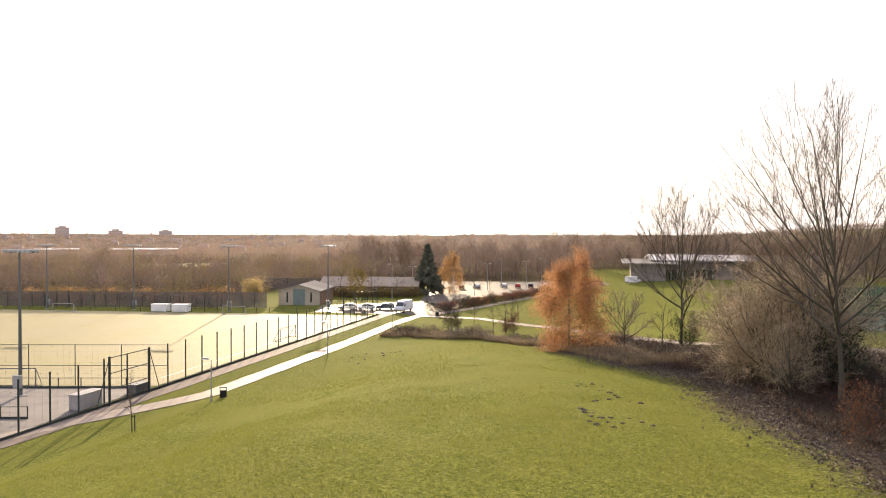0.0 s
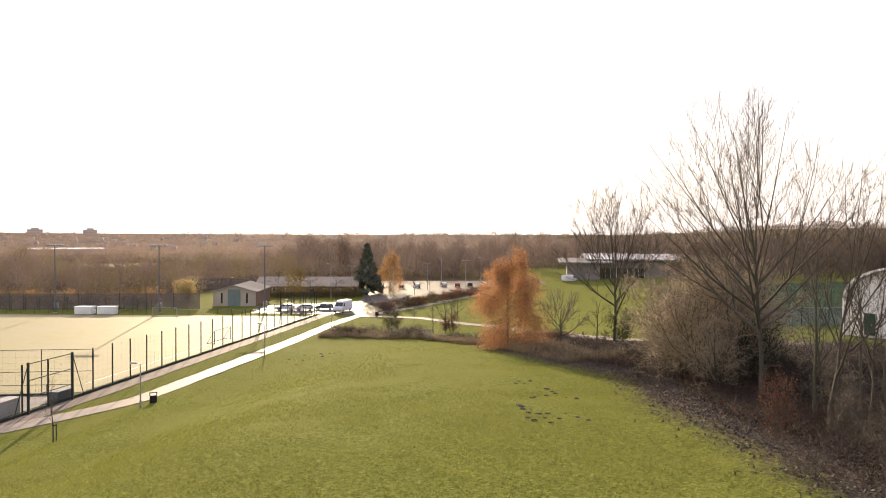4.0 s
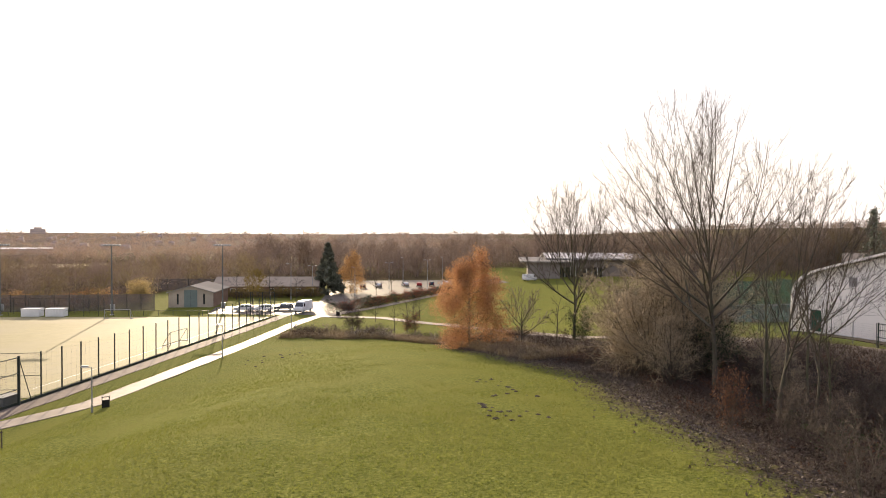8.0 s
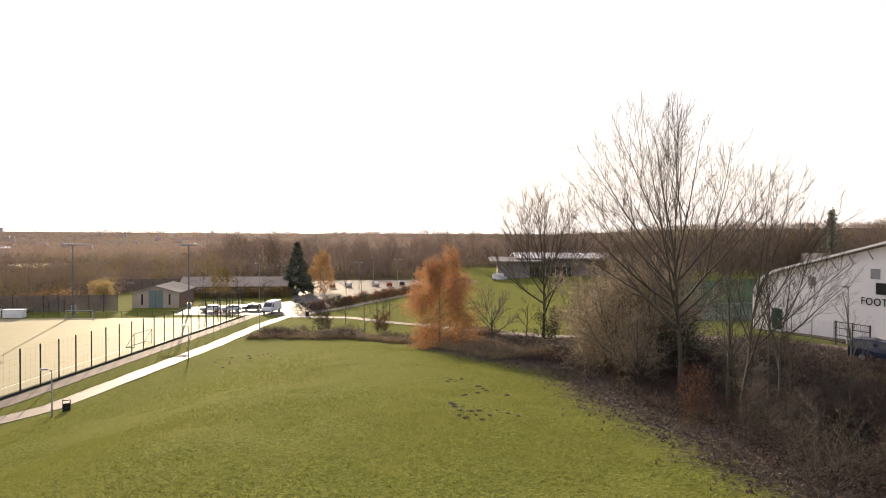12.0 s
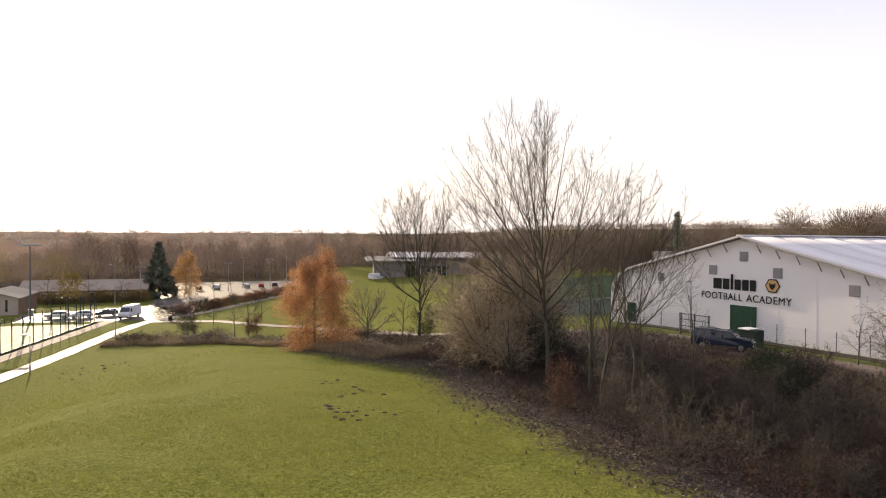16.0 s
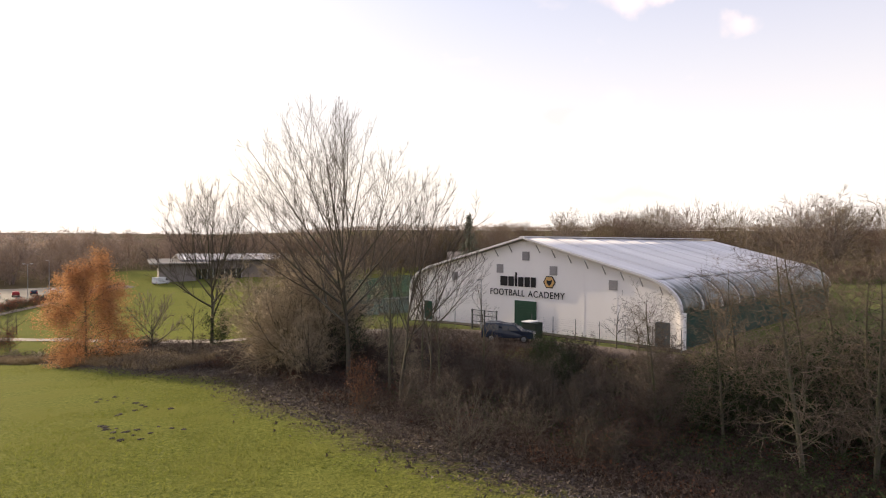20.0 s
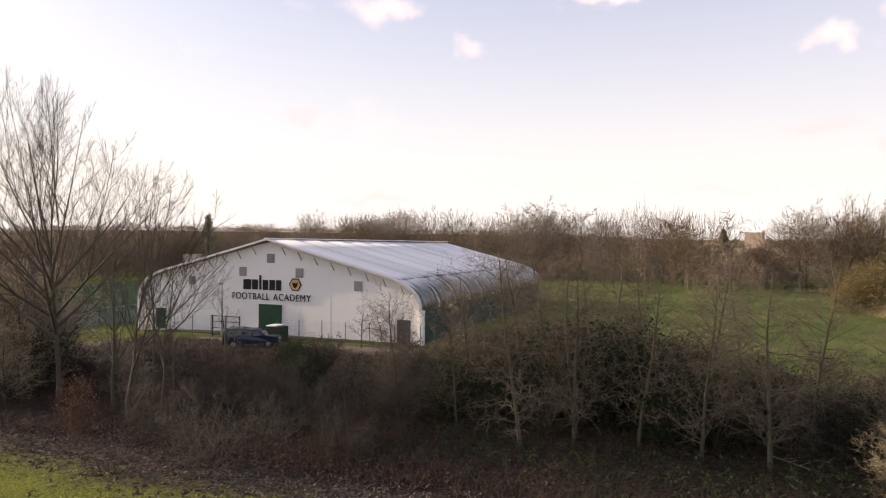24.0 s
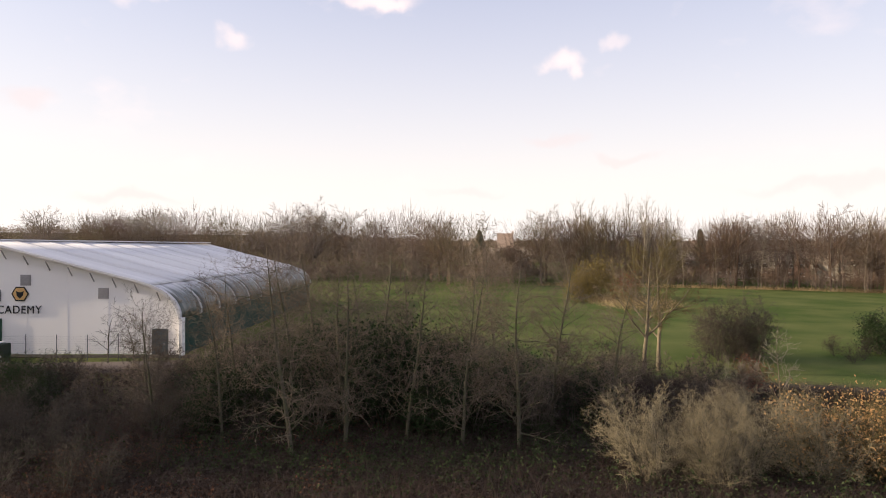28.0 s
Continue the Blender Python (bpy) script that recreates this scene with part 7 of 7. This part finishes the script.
# ---- evergreens ----
def spruce(x, y, h, r, label, seed, n=2600, z=None, needle=0.034):
    s = thing("conifer_tree", pose(x, y, ground(x, y) if z is None else z), label, "tree")
    part("trunk", rd((0, 0, -0.3), (0, 0, h * 0.97), h * 0.018, 0.02, 8), M["bark"], s)
    g = np.random.RandomState(seed)
    L = Limbs()
    tips = []
    for k in range(int(h * 9)):
        t = (k + g.rand()) / (h * 9)
        z0 = h * (0.06 + 0.92 * t)
        a = g.uniform(0, 6.28)
        ln = r * (1 - t) * g.uniform(0.7, 1.15) + 0.15
        e = (ln * math.cos(a), ln * math.sin(a), z0 - ln * 0.18 + 0.12 * ln)
        L.add((0, 0, z0), e, 0.03, 0.008, 3)
        for q in range(7):
            f = g.uniform(0.25, 1.0)
            tips.append((e[0] * f, e[1] * f, z0 + (e[2] - z0) * f))
    v, f = L.arrays()
    ob_of("branches", fast_mesh("branches", v, f), M["bark"], s)
    v, f = leaves(tips, seed, n * 2, h * needle, h * 0.014, h * 0.012)
    ob_of("needles", fast_mesh("needles", v, f), M["conifer"], s)


spruce(-4.4, 180, 14.7, 5.2, "dark conical fir beside the car park", 1, 5200)
x, y = polar(43.55, 130)
spruce(x, y, 16.2, 4.3, "dark narrow spruce behind the hall", 2, 900, needle=0.016)
x, y = polar(88.2, 228)
spruce(x, y, 15, 4.5, "dark pine above the houses", 3, 3000)
x, y = polar(107.2, 196)
spruce(x, y, 15, 2.6, "dark conifer in the tree belt", 4, 2200)
for az in (77.75, 78.25, 78.6):
    x, y = polar(az, 235)
    tree("lombardy_poplar", SLM[0], x, y, "slim columnar poplar above the tree belt", rz=az * 50, size=1.25, sz=2.1)

# ---- by the hall ----
def yard():
    b = thing("waste_container", HALL @ pose(4.0, -4.2, HALL_Z + 0.02), "dark green steel container with a white lid", "container")
    part("body", bx((-0.85, -0.7, 0.08), (0.85, 0.7, 1.65), 0.04), M["container_green"], b)
    part("lid", bx((-0.9, -0.75, 1.65), (0.3, 0.75, 1.78), 0.04), M["white_paint"], b)
    for sx in (-0.8, 0.8):
        part("skid", bx((sx - 0.08, -0.7, -0.1), (sx + 0.08, 0.7, 0.08)), M["steel_dark"], b)
    g = thing("gate", HALL @ pose(-5.2, -3.2, HALL_Z), "dark green bar gate in the hall fence", "gate")
    for x0 in (0.0, 1.8, 3.6):
        part("gate_post", bx((x0 - 0.05, -0.05, -0.2), (x0 + 0.05, 0.05, 2.3)), M["post"], g)
    for z in (0.15, 0.9, 1.6, 2.2):
        part("gate_rail", bx((0.05, -0.03, z - 0.03), (3.55, 0.03, z + 0.03)), M["post"], g)
    for k in range(17):
        part("gate_bar", rd((0.2 + k * 0.2, 0, 0.15), (0.2 + k * 0.2, 0, 2.2), 0.012, n=5), M["post"], g)


yard()
tree("small_tree", SML[2], *in_hall(13.9, -4.6), "small bare multi-stemmed tree by the hall fence", rz=30, size=0.72)
tree("small_tree", SML[0], *in_hall(16.4, -5.2), "small bare multi-stemmed tree by the hall fence", rz=130, size=0.7)
sp_ = tree("sapling", SLM[1], -25.4, 51.0, "thin bare staked sapling on the grass", rz=0, size=0.5, z=0.15)
st = thing("tree_stake", pose(-25.38, 50.9, 0.1), "pair of short wooden stakes beside the sapling", "stake")
for sx in (0.0, 0.24):
    part("stake", bx((sx - 0.04, -0.04, -0.2), (sx + 0.04, 0.04, 1.5), 0.01), M["bark"], st)
part("tie", bx((-0.05, -0.03, 1.3), (0.29, 0.03, 1.38)), M["rubber"], st)

# ---- the pitch and its fences ----
CORNER, NEAR = (-13.7, 131.8), (-34.6, 49.0)
fdir = Vector((CORNER[0] - NEAR[0], CORNER[1] - NEAR[1])).normalized()
def along(p, q=0.0):
    """p metres from the far corner towards the near end, q to the left of the fence."""
    return CORNER[0] - fdir.x * p - fdir.y * q, CORNER[1] - fdir.y * p + fdir.x * q
mesh_fence("pitch_fence", [along(0), along(102)], 4.6, 3.0, "tall dark green mesh fence along the pitch", M["post"], M["wire"], (0.6, 0.6), "", 0.058, kick=0.3, level=0)
mesh_fence("end_fence", [CORNER, (-99, 141.5)], 1.2, 3.0, "low rail fence at the far end of the pitch", M["post"], M["wire"], (0.5, 0.4), "", 0.04, rails=(1.15,), level=0)
mesh_fence("cross_fence", [along(66), (-120, 67)], 4.5, 5.0, "tall mesh fence between pitch and court", M["post"], M["wire"], (0.6, 0.6), "", 0.035, rails=(4.45, 2.2), level=0)
mesh_fence("corner_fence", [(CORNER[0] - 0.4, CORNER[1] + 0.35), (CORNER[0] - 7.5, CORNER[1] + 1.2)], 4.9, 2.2, "tall ball-stop fence at the pitch corner", M["post"], M["wire"], (0.3, 0.3), "", 0.075, rails=(4.8, 3.2, 1.6), level=0)
mesh_fence("court_rail", [along(67.5, 1.2), (-120, 65.4)], 1.15, 2.4, "low rail fence round the training court", M["post"], M["wire"], (0.6, 0.5), "", 0.04, rails=(1.1,), kick=0.22, level=0)
mesh_fence("court_rail", [along(80, 3.5), (-110, 53)], 1.15, 2.4, "low rail fence round the training court", M["post"], M["wire"], (0.6, 0.5), "", 0.04, rails=(1.1,), kick=0.22, level=0)
# the wide braced gate in the fence
gt = thing("fence_gate", Matrix.Identity(4), "wide braced gate frame in the pitch fence", "gate")
for p in (69.2, 74.6):
    x, y = along(p, -0.25)
    part("gate_post", bx((x - 0.09, y - 0.09, -0.2), (x + 0.09, y + 0.09, 4.75), 0.015), M["post"], gt)
    x2, y2 = along(p + (1.6 if p > 70 else -1.6), -0.25)
    part("brace", rd((x, y, 4.6), (x2, y2, 0.05), 0.04, n=6), M["post"], gt)
for z in (4.6, 3.1, 1.6):
    part("gate_rail", rd((*along(69.2, -0.25), z), (*along(74.6, -0.25), z), 0.045, n=6), M["post"], gt)
# grey boxes stored in the court
for p, q, L, h, lab in ((75.5, 1.6, 2.8, 1.35, "grey steel storage box inside the fence"), (69.1, 1.2, 2.0, 0.8, "dark stacked equipment inside the fence")):
    x, y = along(p, q)
    b = thing("equipment_box", pose(x, y, 0.05, 0, 0, math.degrees(math.atan2(fdir.y, fdir.x))), lab, "box")
    part("body", bx((-L / 2, -0.6, 0), (L / 2, 0.6, h), 0.04), M["vent_grey"] if L > 2.5 else M["steel_dark"], b)
    part("lid", bx((-L / 2 - 0.05, -0.65, h), (L / 2 + 0.05, 0.65, h + 0.1), 0.02), M["vent_grey"] if L > 2.5 else M["steel_dark"], b)
mesh_fence("boundary_fence", [(-128, 147), (-50, 141.5)], 3.2, 3.0, "dark mesh boundary fence behind the pitch", M["post"], M["wire"], (0.15, 0.2), "", 0.05, rails=(3.15,), level=0)

# pale painted lines on the pitch
def pitch_line(pts, name="pitch_line"):
    bm = bmesh.new()
    for (x0, y0), (x1, y1) in zip(pts, pts[1:]):
        d = math.hypot(x1 - x0, y1 - y0)
        nx, ny = (y1 - y0) / d * 0.045, -(x1 - x0) / d * 0.045
        bm.faces.new([bm.verts.new(p) for p in ((x0 - nx, y0 - ny, 0.056), (x0 + nx, y0 + ny, 0.056), (x1 + nx, y1 + ny, 0.056), (x1 - nx, y1 - ny, 0.056))])
    tagged(part(name, bm, M["line"], None), "faint pale painted line on the sandy turf", "pitch line", kind="structure")


pitch_line([along(5, 3.2), along(63, 3.2)])
